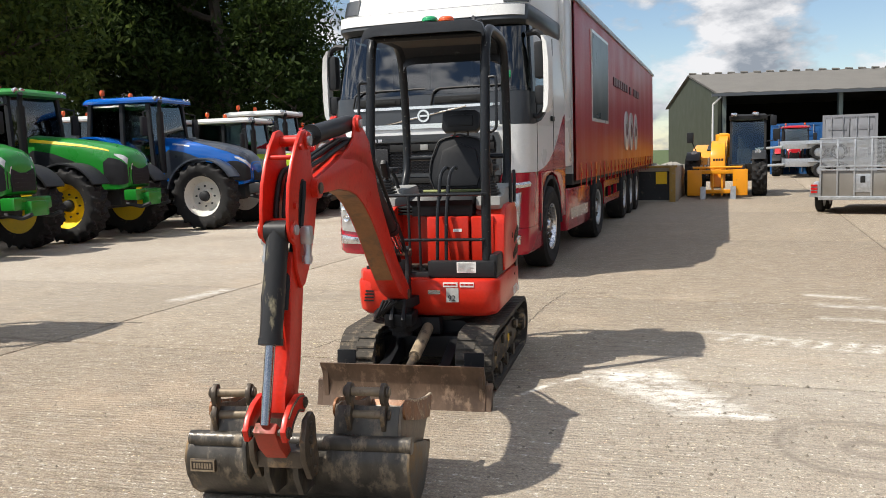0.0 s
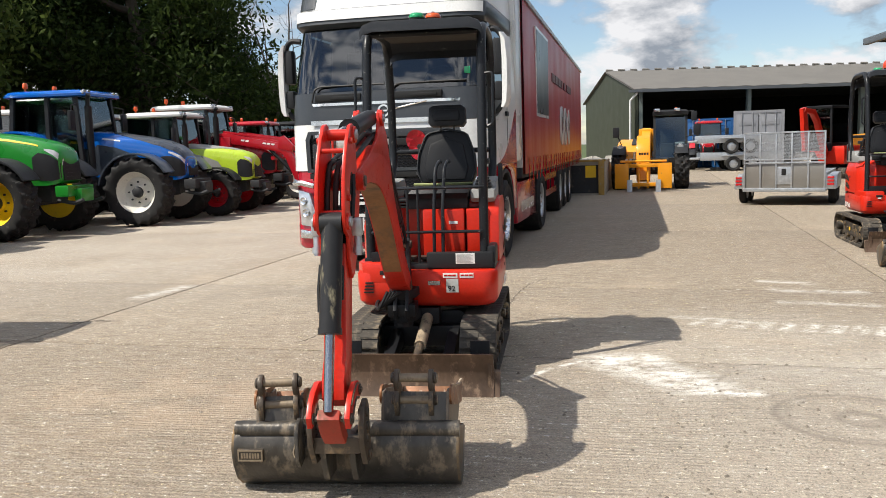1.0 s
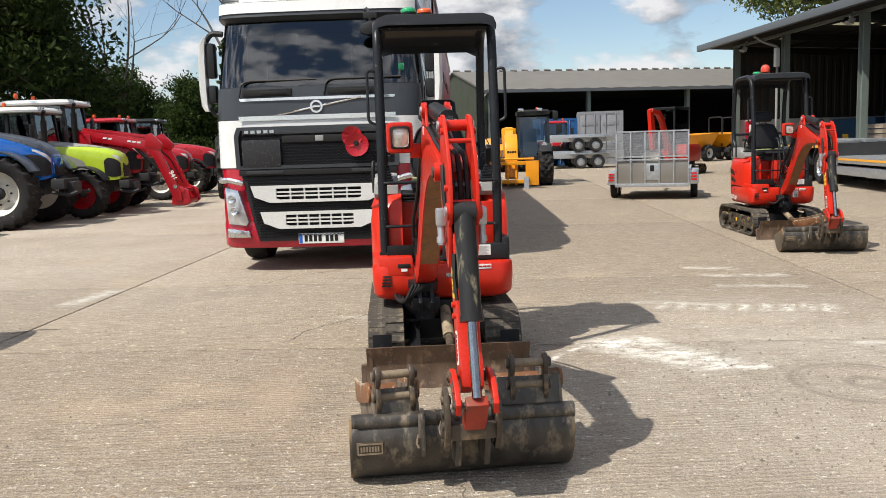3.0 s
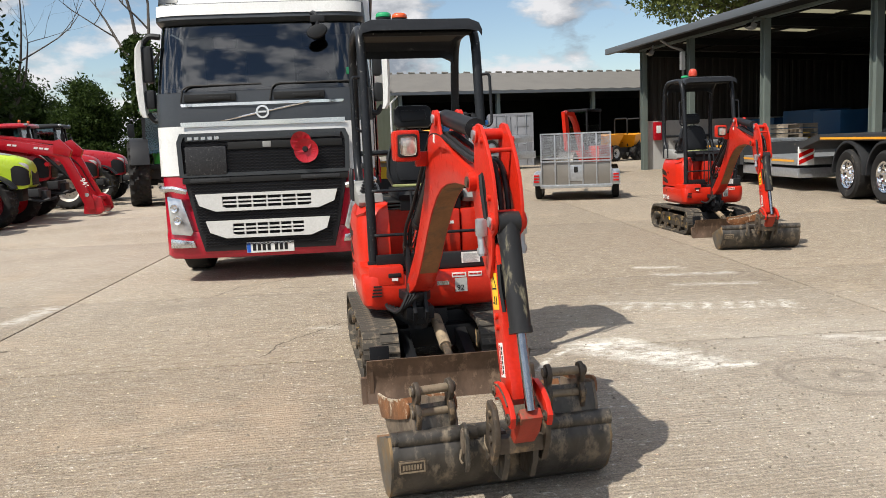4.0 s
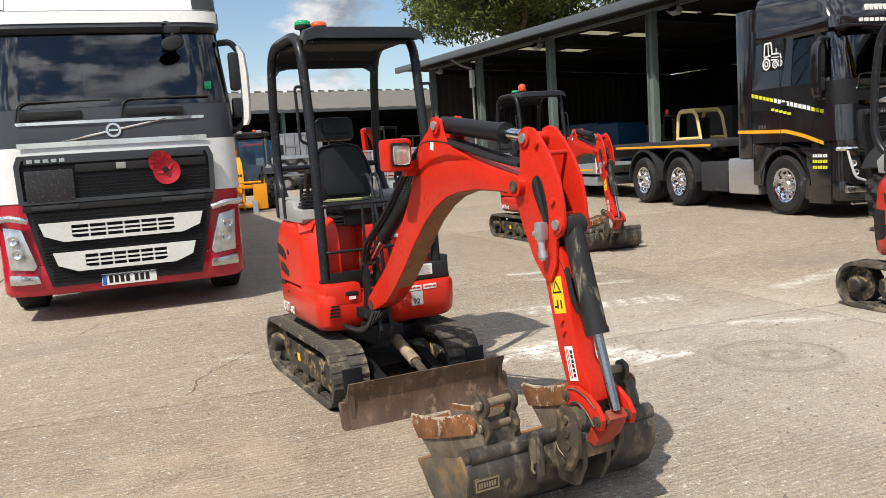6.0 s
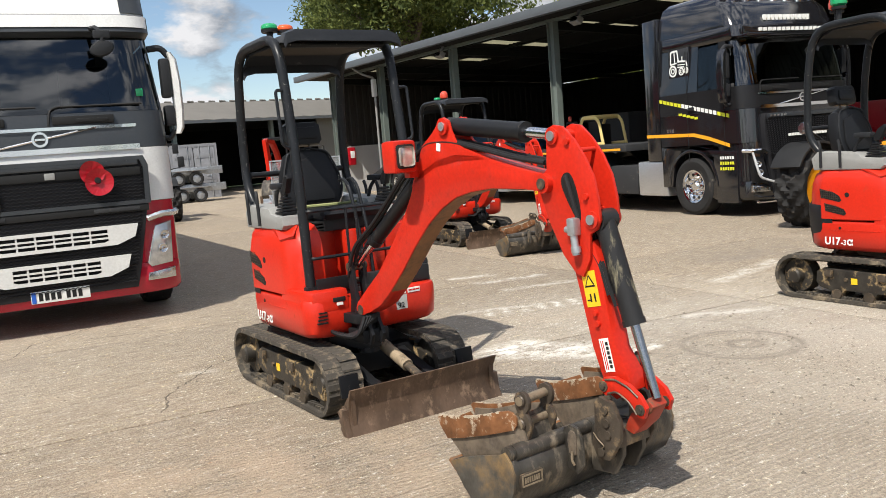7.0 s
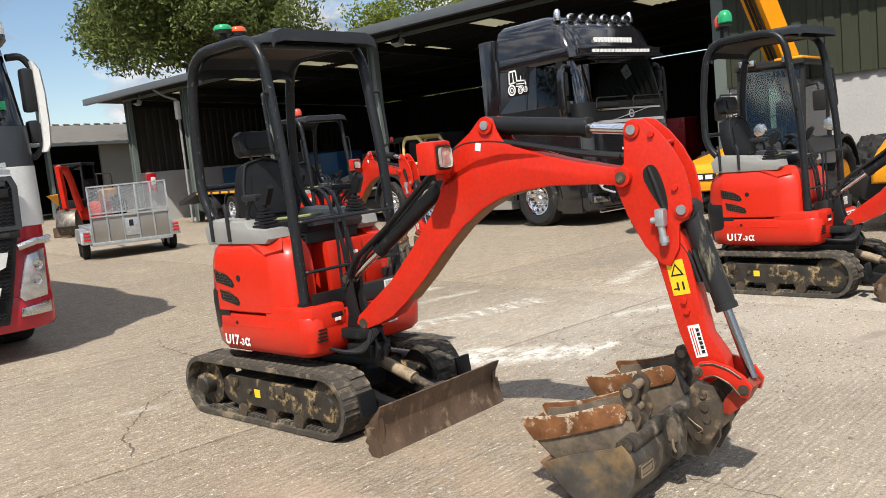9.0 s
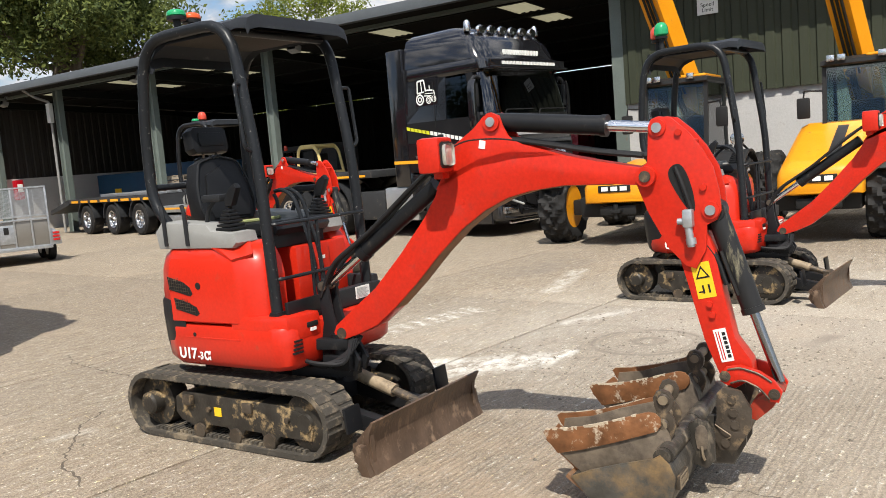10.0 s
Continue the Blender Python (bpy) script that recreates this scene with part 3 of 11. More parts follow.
_n, _l = M_ROOFLIGHT.node_tree.nodes, M_ROOFLIGHT.node_tree.links
_t = _n.new("ShaderNodeBsdfTranslucent")
_t.inputs["Color"].default_value = (0.40, 0.385, 0.31, 1)
_l.new(_t.outputs[0], _n["Material Output"].inputs["Surface"])

bm = B()
box(bm, -900, 900, -500, 1500, -0.6, -0.06)
solid("ground", bm, M_GRASS, "rough green grassland spreading to the horizon", "ground", kind="structure")

# yard of cast concrete bays with open joints, laid slightly askew
YARD = pose(-4.88, 6.20, 0, 0, 0, -6.6)
YX = [-24.0, -14.5, -7.0, 0.0, 7.3, 14.6, 26.0, 38.0]
YY = [-20.0, -12.0, -6.0, 0.0, 2.9, 8.6, 14.6, 20.6, 26.6, 36.0, 48.0, 62.0]
bm = B()
box(bm, YX[0], YX[-1], YY[0], YY[-1], -0.06, -0.012)
yard = solid("yard_pavement", bm, M_JOINT, "pale weathered concrete yard in large cast bays", "pavement", YARD, kind="structure")
for i in range(len(YX) - 1):
    for j in range(len(YY) - 1):
        bm = B()
        g = 0.010
        box(bm, YX[i] + g, YX[i + 1] - g, YY[j] + g, YY[j + 1] - g, -0.05, 0.0, 0.004)
        part("slab", bm, M_CONCRETE, yard)


def crack(pts, width, seed):
    """A ragged crack filled with grit, a hair proud of the slab."""
    rg = random.Random(seed)
    P = []
    for a, b in zip(pts, pts[1:]):
        a, b = Vector((*a, 0)), Vector((*b, 0))
        n = max(2, int((b - a).length / 0.035))
        d = (b - a).normalized()
        nn = Vector((-d.y, d.x, 0))
        for k in range(n):
            P.append((a.lerp(b, k / n) + nn * rg.gauss(0, 0.011), nn))
    bm = B()
    rows = [[], []]
    for p, nn in P:
        w = width * rg.uniform(0.25, 1.0)
        rows[0].append(p + nn * w + Vector((0, 0, 0.0015)))
        rows[1].append(p - nn * w + Vector((0, 0, 0.0015)))
    loft(bm, rows, closed=False)
    ob = part("crack", bm, M_JOINT, yard, "ragged crack filled with dark grit")
    ob.matrix_parent_inverse = YARD.inverted()
    return ob


crack([(-2.55, 6.10), (-2.50, 6.22), (-2.42, 6.50), (-2.15, 6.80), (-1.90, 7.10), (-1.6, 7.25)], 0.009, 1)
crack([(-0.98, 7.30), (-0.97, 7.61), (-0.92, 8.2), (-0.82, 8.85), (-0.6, 9.3)], 0.010, 2)
crack([(-1.42, 3.35), (-1.45, 3.0), (-1.40, 2.6), (-1.48, 2.0)], 0.004, 3)
crack([(-3.1, 8.95), (-2.9, 9.4), (-2.4, 9.75), (-1.9, 10.2)], 0.009, 4)
crack([(-4.9, 6.9), (-4.75, 7.0), (-4.5, 6.98)], 0.03, 5)
crack([(-2.4, 9.2), (-1.6, 8.9), (-0.85, 8.85), (0.2, 8.95)], 0.008, 6)


# ---- far shed ----
def corrugated(bm, p0, u, v, nu, pitch, depth):
    """A ribbed sheet: from p0 along u (length nu), ribs running along v."""
    p0, u, v = Vector(p0), Vector(u), Vector(v)
    ul = u.length
    un = u.normalized()
    nrm = u.cross(v).normalized()
    n = max(2, int(ul / pitch))
    rows = [[], []]
    for k in range(n):
        for f, h in ((0.0, 0), (0.3, 0), (0.4, 1), (0.9, 1)):
            p = p0 + un * (ul * (k + f) / n) + nrm * (h * depth)
            rows[0].append(p)
            rows[1].append(p + v)
    rows[0].append(p0 + u); rows[1].append(p0 + u + v)
    loft(bm, rows, closed=False)


SHED = pose(3.92, 50.0, 0, 0, 0, 8.7)
shed = thing("far_shed", "long open-fronted farm shed with olive cladding and grey fibre-cement roof", "shed", SHED)
SL, SD, SE, SR = 34.0, 15.0, 4.55, 6.15
bm = B()
prism(bm, [(0, 0), (SD, 0), (SD, SE), (SD / 2, SR - 0.05), (0, SE)], "x", 0.05, 0.25)
part("gable_wall", bm, M_SHEETG, shed, "olive green sheet gable wall")
# inner walls in the darkened sheet: the shade behind the open front is painted
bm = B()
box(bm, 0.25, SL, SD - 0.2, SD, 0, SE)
part("back_wall", bm, M_SHADESHEET, shed)
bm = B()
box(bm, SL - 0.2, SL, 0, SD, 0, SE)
part("end_wall", bm, M_SHADESHEET, shed)
for nm, y0, y1 in (("front", -0.5, SD / 2), ("rear", SD + 0.5, SD / 2)):
    bm = B()
    z0 = SE - 0.1
    rows = []
    n = 60
    prof = [(-0.08 + (SL + 0.5) * k / n, 0.045 * (k % 2)) for k in range(n + 1)]
    rows = [[(x, y0, z0 + h) for x, h in prof], [(x, y1, SR + h) for x, h in prof],
            [(x, y1, SR + h - 0.08) for x, h in prof], [(x, y0, z0 + h - 0.08) for x, h in prof]]
    rows.append(rows[0])
    loft(bm, rows, closed=False)
    part("roof_slope", bm, M_FIBRE, shed, "weathered grey fibre-cement roof sheets")
for k in range(42):
    bm = B()
    cyl(bm, (SL * k / 42, SD / 2, SR + 0.06), (SL * (k + 0.55) / 42, SD / 2, SR + 0.04), 0.085, 8)
    part("ridge_cap", bm, M_FIBRE, shed)
bm = B()
box(bm, -0.4, SL + 0.4, -0.62, -0.45, SE - 0.28, SE - 0.12)
part("gutter", bm, M_GUTTER, shed)
for x in (0.3, 6.6, 13.2, 19.8, 26.4):
    bm = B()
    box(bm, x, x + 0.22, 0.0, 0.3, 0, SE - 0.15)
    part("post", bm, M_FRAME, shed)
bm = B()
tube(bm, [(0.1, -0.5, SE - 0.3), (-0.25, -0.2, SE - 0.7), (-0.25, -0.1, 0.1)], 0.06, 8)
part("downpipe", bm, M_WHITE, shed)
bm = B()
box(bm, 17.0, 26.0, 0.35, 0.5, 0, SE - 0.2)
part("infill_wall", bm, material("grey_infill_sheet", (0.17, 0.165, 0.15), 0.7, vary=0.12, scale=1.0), shed, "closed bay with dull grey sheeting")

# ---- open-fronted machinery shed along the east side ----
LX, LE = 12.2, 4.95
lean = thing("machinery_shed", "open-fronted steel machinery shed with grey roof edge and rooflights", "shed")
LY0, LY1, LDEP = 8.7, 33.0, 13.0
RISE = -0.55
RY0, RY1 = LY0 - 9.5, 34.4
LIGHTS_Y = (11.3, 15.2, 18.9, 22.6, 26.4, 30.2)
LIGHTS_X = (LX + 0.65, LX + 2.25)
xs = [LX - 0.95] + [v for x in LIGHTS_X for v in (x, x + 1.25)] + [LX + LDEP]
ys = [RY0] + [v for y in LIGHTS_Y for v in (y, y + 0.8)] + [RY1]


def roof_z(x):
    return LE + RISE * (x - LX + 0.95) / (LDEP + 0.95)


bm = B()
for i in range(len(xs) - 1):
    for j in range(len(ys) - 1):
        if i in (1, 3) and j % 2 == 1:
            continue
        prism(bm, [(xs[i], roof_z(xs[i])), (xs[i + 1], roof_z(xs[i + 1])), (xs[i + 1], roof_z(xs[i + 1]) + 0.06), (xs[i], roof_z(xs[i]) + 0.06)], "y", ys[j], ys[j + 1])
part("roof", bm, M_SHADESHEET, lean, "sheeted roof seen from beneath, its colour darkened for shade")
bm = B()
box(bm, LX - 1.12, LX - 0.93, RY0, RY1, LE - 0.10, LE + 0.14, 0.02)
part("gutter", bm, M_GUTTER, lean, "dark grey eaves gutter")
bm = B()
box(bm, LX - 0.1, LX + 0.1, LY0 - 9, LY1 + 0.2, roof_z(LX) - 0.09, roof_z(LX) - 0.01)
part("eaves_beam", bm, M_FRAME, lean)
for y in (18.95, 23.95, 28.85, 33.0):
    bm = B()
    box(bm, LX - 0.10, LX + 0.10, y - 0.13, y - 0.11, 0, LE - 0.03)
    box(bm, LX - 0.10, LX + 0.10, y + 0.11, y + 0.13, 0, LE - 0.03)
    box(bm, LX - 0.012, LX + 0.012, y - 0.11, y + 0.11, 0, LE - 0.03)
    part("post", bm, M_FRAME, lean, "grey-green steel stanchion")
    bm = B()
    prism(bm, [(LX + 0.1, roof_z(LX) - 0.30), (LX + LDEP, roof_z(LX + LDEP) - 0.25), (LX + LDEP, roof_z(LX + LDEP) - 0.06), (LX + 0.1, roof_z(LX) - 0.06)], "y", y - 0.08, y + 0.08)
    part("rafter", bm, M_SHADESTEEL, lean)
# rafters and purlins take the shade-darkened steel, the posts the plain frame paint
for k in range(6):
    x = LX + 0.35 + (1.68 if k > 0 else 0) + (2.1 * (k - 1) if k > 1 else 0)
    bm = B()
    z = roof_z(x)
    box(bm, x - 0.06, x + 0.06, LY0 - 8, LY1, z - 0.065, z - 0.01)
    part("purlin", bm, M_SHADESTEEL, lean)
for y in LIGHTS_Y:
    for x in LIGHTS_X:
        bm = B()
        prof = [(y + 0.05 * k, 0.022 * (k % 4 in (1, 2))) for k in range(17)]
        top, low_ = [[(xx, yy, roof_z(xx) + 0.03 + h) for yy, h in prof] for xx in (x, x + 1.25)], [[(xx, yy, roof_z(xx) + 0.024 + h) for yy, h in prof] for xx in (x, x + 1.25)]
        loft(bm, [top[0], top[1], low_[1], low_[0], top[0]], closed=False)
        part("rooflight", bm, M_ROOFLIGHT, lean, "corrugated translucent rooflight sheet")
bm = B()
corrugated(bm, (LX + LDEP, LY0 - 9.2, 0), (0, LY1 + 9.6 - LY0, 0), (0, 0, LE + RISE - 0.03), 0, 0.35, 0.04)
part("back_wall", bm, M_SHADESHEET, lean, "brown sheeted back wall, its colour darkened for shade")
bm = B()
corrugated(bm, (LX, LY1 + 0.15, 2.0), (LDEP, 0, 0), (0, 0, LE - 2.0), 0, 0.33, 0.035)
for v in bm.verts:
    if v.co.z > 3:
        v.co.z = roof_z(v.co.x) - 0.02
part("end_wall", bm, material("brown_end_cladding", (0.034, 0.030, 0.026), 0.75, vary=0.2, scale=1.2), lean, "dull brown end cladding")
bm = B()
box(bm, LX, LX + LDEP, LY1 + 0.05, LY1 + 0.25, 0, 2.0)
part("plinth_wall", bm, M_BLOCKWALL, lean, "pale painted blockwork plinth")
# closed bay: green sheeting over white blockwork
bm = B()
box(bm, LX - 0.1, LX + 0.12, LY0 - 9, LY0, 0, 2.32)
part("block_wall", bm, M_BLOCKWALL, lean, "white painted blockwork lower wall")
bm = B()
corrugated(bm, (LX - 0.16, LY0, 2.28), (0, -9, 0), (0, 0, LE - 2.2), 0, 0.30, 0.035)
part("cladding", bm, M_SHEETG, lean, "olive green box-profile cladding")
bm = B()
box(bm, LX - 0.14, LX + 0.14, LY0 - 0.02, LY0 + 0.26, 0, LE - 0.1)
part("post", bm, M_FRAME, lean)
bm = B()
prism(bm, [(LX + 0.1, 0), (LX + LDEP, 0), (LX + LDEP, roof_z(LX + LDEP) + 0.02), (LX + 0.1, roof_z(LX + 0.1) + 0.02)], "y", LY0 - 9.2, LY0 - 9.0)
part("end_wall", bm, M_SHADESHEET, lean)


# ---- mini excavators ----
# local axes: x to the machine's left-hand picture side, -y ahead, z up; the slew centre stands over the origin
def stadium(y0, y1, z, r, n=10):
    """Loop in (y, z) round two wheels."""
    return arc(y1, z, r, -90, 90, n) + arc(y0, z, r, 90, 270, n)


def excavator_track(ex, x0, x1):
    """One rubber track with its roller frame; x0 is the outer side."""
    s = 1 if x1 > x0 else -1
    ya, yb, zc = -0.565, 0.645, 0.192
    bm = B()
    outer, inner = stadium(ya, yb, zc, 0.186), stadium(ya, yb, zc, 0.158)
    loft(bm, [[(x0, y, z) for y, z in outer], [(x1, y, z) for y, z in outer], [(x1, y, z) for y, z in inner], [(x0, y, z) for y, z in inner],
              [(x0, y, z) for y, z in outer]], closed=True, caps=False)
    track = part("track", bm, M_RUBBER, ex, "dusty rubber crawler track")
    lugs = []
    for xa, xb in ((x0 + s * 0.004, x0 + s * 0.118), (x0 + s * 0.112, x1 - s * 0.004)):
        bm = B()
        for v in box(bm, min(xa, xb), max(xa, xb), -0.026, 0.026, -0.004, 0.0035):
            if v.co.z > 0:
                v.co.y *= 0.65
        lugs.append(mesh_from("lug", bm, M_RUBBER))
    # lugs round the outside and cogs inside
    path = stadium(ya, yb, zc, 0.186, 14)
    pts = [Vector((0, *p)) for p in path] + [Vector((0, *path[0]))]
    acc, nxt, pitch = 0.0, 0.02, 0.066
    for a, b in zip(pts, pts[1:]):
        seg = (b - a).length
        while nxt <= acc + seg and seg > 0:
            p = a.lerp(b, (nxt - acc) / seg)
            d = (b - a).normalized()
            nn = Vector((0, d.z, -d.y))
            for me, sh in zip(lugs, (0.0, 0.5)):
                c = p + d * (pitch * sh)
                lug = new("lug", me)
                lug.parent = track
                lug.matrix_basis = Matrix(((1, 0, 0, 0), (0, d.y, nn.y, c.y), (0, d.z, nn.z, c.z), (0, 0, 0, 1)))
            nxt += pitch
        acc += seg
    xo, xi = x0 + s * 0.035, x1 - s * 0.03
    bm = B()
    prism(bm, [(-0.60, 0.10), (-0.62, 0.16), (-0.58, 0.235), (-0.40, 0.27), (-0.1, 0.275), (0.36, 0.285), (0.43, 0.25), (0.44, 0.16), (0.40, 0.115), (0.31, 0.095),
               (0.265, 0.05), (0.215, 0.05), (0.17, 0.105), (0.02, 0.105), (-0.025, 0.05), (-0.075, 0.05), (-0.12, 0.105), (-0.24, 0.105), (-0.285, 0.05), (-0.335, 0.05), (-0.38, 0.10)],
          "x", min(xo, xi), max(xo, xi), 0.008)
    fr = part("roller_frame", bm, M_ROLLER, ex, "muddy black steel roller frame")
    for y in (-0.31, -0.05, 0.24):
        bm = B()
        cyl(bm, (x0 + s * 0.02, y, 0.068), (x1 - s * 0.02, y, 0.068), 0.045, 14)
        part("roller", bm, M_STEEL, fr)
    for y, z in ((-0.15, 0.225), (0.30, 0.245), (0.15, 0.2), (-0.45, 0.2)):
        bm = B()
        cyl(bm, (xo - s * 0.016, y, z), (xo + s * 0.01, y, z), 0.016, 10)
        part("frame_bolt", bm, M_STEEL, fr)
    for y, z, d in ((0.27, 0.215, 0.03), (-0.20, 0.21, 0.02)):
        bm = B()
        box(bm, min(xo - s * d, xo), max(xo - s * d, xo), y, y + 0.07, z, z + 0.057, 0.008)
        part("frame_boss", bm, M_STEEL, fr)
    bm = B()
    lathe(bm, [(0, -0.012), (0.052, -0.012), (0.066, 0.0), (0.07, 0.06), (0.145, 0.065), (0.152, 0.17), (0, 0.17)], (x0 + s * 0.01, yb, zc), (s, 0, 0), 20)
    part("sprocket", bm, M_ROLLER, ex, "muddy drive sprocket hub")
    bm = B()
    lathe(bm, [(0, 0.02), (0.05, 0.02), (0.055, 0.035), (0.13, 0.04), (0.153, 0.05), (0.153, 0.16), (0, 0.16)], (x0 + s * 0.01, ya, zc), (s, 0, 0), 20)
    part("idler", bm, M_ROLLER, ex)
    bm = B()
    for k in range(34):
        y = ya + (yb - ya) * (k + 0.5) / 34
        for z in (zc - 0.158 + 0.008, zc + 0.158 - 0.008):
            box(bm, min(x0 + s * 0.03, x1 - s * 0.03), max(x0 + s * 0.03, x1 - s * 0.03), y - 0.011, y + 0.011, z - 0.009, z + 0.009)
    part("track_cog", bm, M_RUBBER, ex, kind="stuff")
    bm = B()
    box(bm, min(xo - s * 0.003, xo + s * 0.01), max(xo - s * 0.003, xo + s * 0.01), 0.055, 0.11, 0.165, 0.215)
    part("warning_sticker", bm, M_STICKY, fr, "small yellow warning sticker")


def lettering(text, size, mat, m, name="lettering", bold=0.0):
    cu = bpy.data.curves.new(name, 'FONT')
    cu.body, cu.size, cu.align_x, cu.extrude = text, size, 'CENTER', 0.0008
    cu.offset = bold
    ob = bpy.data.objects.new(name, cu)
    me = bpy.data.meshes.new_from_object(ob)
    bpy.data.objects.remove(ob)
    o2 = new(name, me)
    me.materials.clear()
    me.materials.append(mat)
    o2.matrix_basis = m
    return o2


def plan_row(z, half, front, rear, bulge, n=9, inset=0.0):
    """A body outline in plan at height z: straight front and flanks, bulging tail."""
    h = half - inset
    pts = [(-h, front + inset, z), (h, front + inset, z)]
    tail = []
    for k in range(n + 1):
        u = -1 + 2 * k / n
        x = -u * h
        y = rear + (bulge - inset) * math.sqrt(max(0.0, 1 - abs(u) ** 2.6))
        tail.append((x, y, z))
    return pts + tail


def digger_bucket(parent, name, x0, x1, prof, thick, mat, label):
    """A bucket shell: an open profile in (y, z) with side plates."""
    P = [Vector((0, *p)) for p in prof]
    inner = []
    for i, p in enumerate(P):
        d = (P[min(i + 1, len(P) - 1)] - P[max(i - 1, 0)]).normalized()
        inner.append((p.y + d.z * thick, p.z - d.y * thick))
    bm = B()
    prism(bm, list(prof) + inner[::-1], "x", x0, x1, 0.004)
    sh = part(name, bm, mat, parent, label)
    return sh


# the boom swings sideways on its post
BOOM = pose(-0.045, -2.0, 0, 0, 0, 2.9) @ pose(0, 2.0, 0)
BOOM_ASIDE = pose(0, -0.58, 0, 0, 0, -6.5) @ pose(0, 0.58, 0)


def build_excavator():
    ex = thing("mini_excavator", "red-orange tracked mini excavator with black canopy and grading bucket", "excavator", group="mini excavators in the yard")
    excavator_track(ex, -0.49, -0.26)
    excavator_track(ex, 0.49, 0.26)
    # undercarriage
    bm = B()
    prism(bm, [(-0.30, 0.20), (-0.34, 0.30), (-0.22, 0.38), (0.22, 0.38), (0.34, 0.30), (0.30, 0.20)], "y", -0.30, 0.42, 0.01)
    box(bm, -0.30, 0.30, -0.42, -0.30, 0.16, 0.30, 0.01)
    box(bm, -0.42, 0.42, -0.22, -0.12, 0.20, 0.28, 0.008)
    box(bm, -0.42, 0.42, 0.26, 0.36, 0.20, 0.28, 0.008)
    part("undercarriage", bm, M_BLACK, ex, "black steel undercarriage frame")
    bm = B()
    cyl(bm, (0, 0, 0.37), (0, 0, 0.475), 0.30, 32)
    part("slew_ring", bm, M_STEEL, ex)
    # dozer blade
    bl = [(-1.035, 0.0), (-1.012, 0.06), (-1.0, 0.13), (-1.012, 0.20), (-1.045, 0.262)]
    bm = B()
    prism(bm, [(y - 0.006, z) for y, z in bl] + [(y + 0.012, z) for y, z in bl[::-1]], "x", -0.495, 0.495, 0.002)
    dz = part("dozer_blade", bm, M_BLADE, ex, "rusty scuffed steel dozer blade")
    bm = B()
    for x in (-0.47, 0.47):
        prism(bm, [(-1.02, 0.02), (-0.93, 0.03), (-0.90, 0.07), (-0.93, 0.16), (-1.02, 0.25)], "x", x - 0.012, x + 0.012)
        cyl(bm, (x - 0.02, -0.925, 0.13), (x + 0.02, -0.925, 0.13), 0.02, 10)
    box(bm, -0.47, 0.47, -1.01, -0.96, 0.05, 0.075)
    part("stiffener", bm, M_BLADE, dz)
    for x in (-0.19, 0.19):
        bm = B()
        prism(bm, [(-0.36, 0.30), (-0.34, 0.18), (-0.98, 0.06), (-1.0, 0.15), (-0.70, 0.20)], "x", x - 0.035, x + 0.035, 0.006)
        part("blade_arm", bm, M_BLACK, ex, "black steel blade arm")
    for x in (-0.40, 0.40):
        bm = B()
        prism(bm, [(-0.86, 0.17), (-0.845, 0.17), (-0.83, 0.295), (-0.845, 0.295)], "x", x - 0.06, x + 0.06, 0.003)
        part("mud_guard_plate", bm, M_BLACK, ex, "black steel mud scraper plate")
        s = 1 if x > 0 else -1
        bm = B()
        prism(bm, [(-1.035, 0.0), (-0.985, 0.0), (-0.955, 0.035), (-0.965, 0.055), (-0.94, 0.075), (-0.955, 0.10), (-0.93, 0.125), (-0.965, 0.15), (-1.0, 0.145), (-1.012, 0.06)], "x", min(s * 0.493, s * 0.53), max(s * 0.493, s * 0.53), 0.003)
        part("worn_end", bm, M_BLADE, dz, "notched worn blade end")
    bm = B()
    cyl(bm, (0.02, -0.42, 0.37), (0.02, -0.80, 0.255), 0.037, 16)
    part("blade_cylinder", bm, material("flaking_cylinder_paint", (0.30, 0.23, 0.15), 0.6, vary=0.4, scale=14, dirt=0.5, dirt_colour=(0.05, 0.042, 0.035), dirt_scale=20), ex, "flaking tan blade cylinder")
    bm = B()
    cyl(bm, (0.02, -0.80, 0.255), (0.02, -0.95, 0.21), 0.025, 12)
    part("cylinder_rod", bm, M_STEEL, ex)
    bm = B()
    box(bm, -0.06, 0.10, -0.46, -0.36, 0.32, 0.43, 0.012)
    part("cylinder_bracket", bm, M_BLACK, ex)
    bm = B()
    cyl(bm, (-0.06, -0.95, 0.205), (0.10, -0.95, 0.205), 0.03, 12)
    part("cylinder_pin", bm, M_STEEL, ex)

    # ---- upper structure ----
    cx, hw = 0.018, 0.473

    def ring(z, front, rear, bulge, inset=0.0, rad=0.10):
        """Body outline in plan: rounded front corners, bulging tail."""
        h = hw - inset
        f = front + inset
        pts = [(cx - h + rad - rad * math.cos(radians(t)), f + rad - rad * math.sin(radians(t)), z) for t in (0, 22, 45, 68, 90)]
        pts += [(cx + h - rad + rad * math.sin(radians(t)), f + rad - rad * math.cos(radians(t)), z) for t in (0, 22, 45, 68, 90)]
        for k in range(15):
            u = -1 + 2 * k / 14
            pts.append((cx - u * h, rear + (bulge - inset) * math.sqrt(max(0.0, 1 - abs(u) ** 2.4)), z))
        return pts
    bm = B()
    loft(bm, [ring(z, -0.485, 0.36, b, i) for z, b, i in ((0.432, 0.22, 0.07), (0.447, 0.26, 0.03), (0.475, 0.27, 0.008), (0.56, 0.275, 0.0), (0.655, 0.275, 0.0), (0.675, 0.27, 0.008), (0.68, 0.26, 0.02))])
    part("lower_skirt", bm, M_ORANGE, ex, "orange-red lower body skirt")
    # left front corner steps up beside the floor
    bm = B()
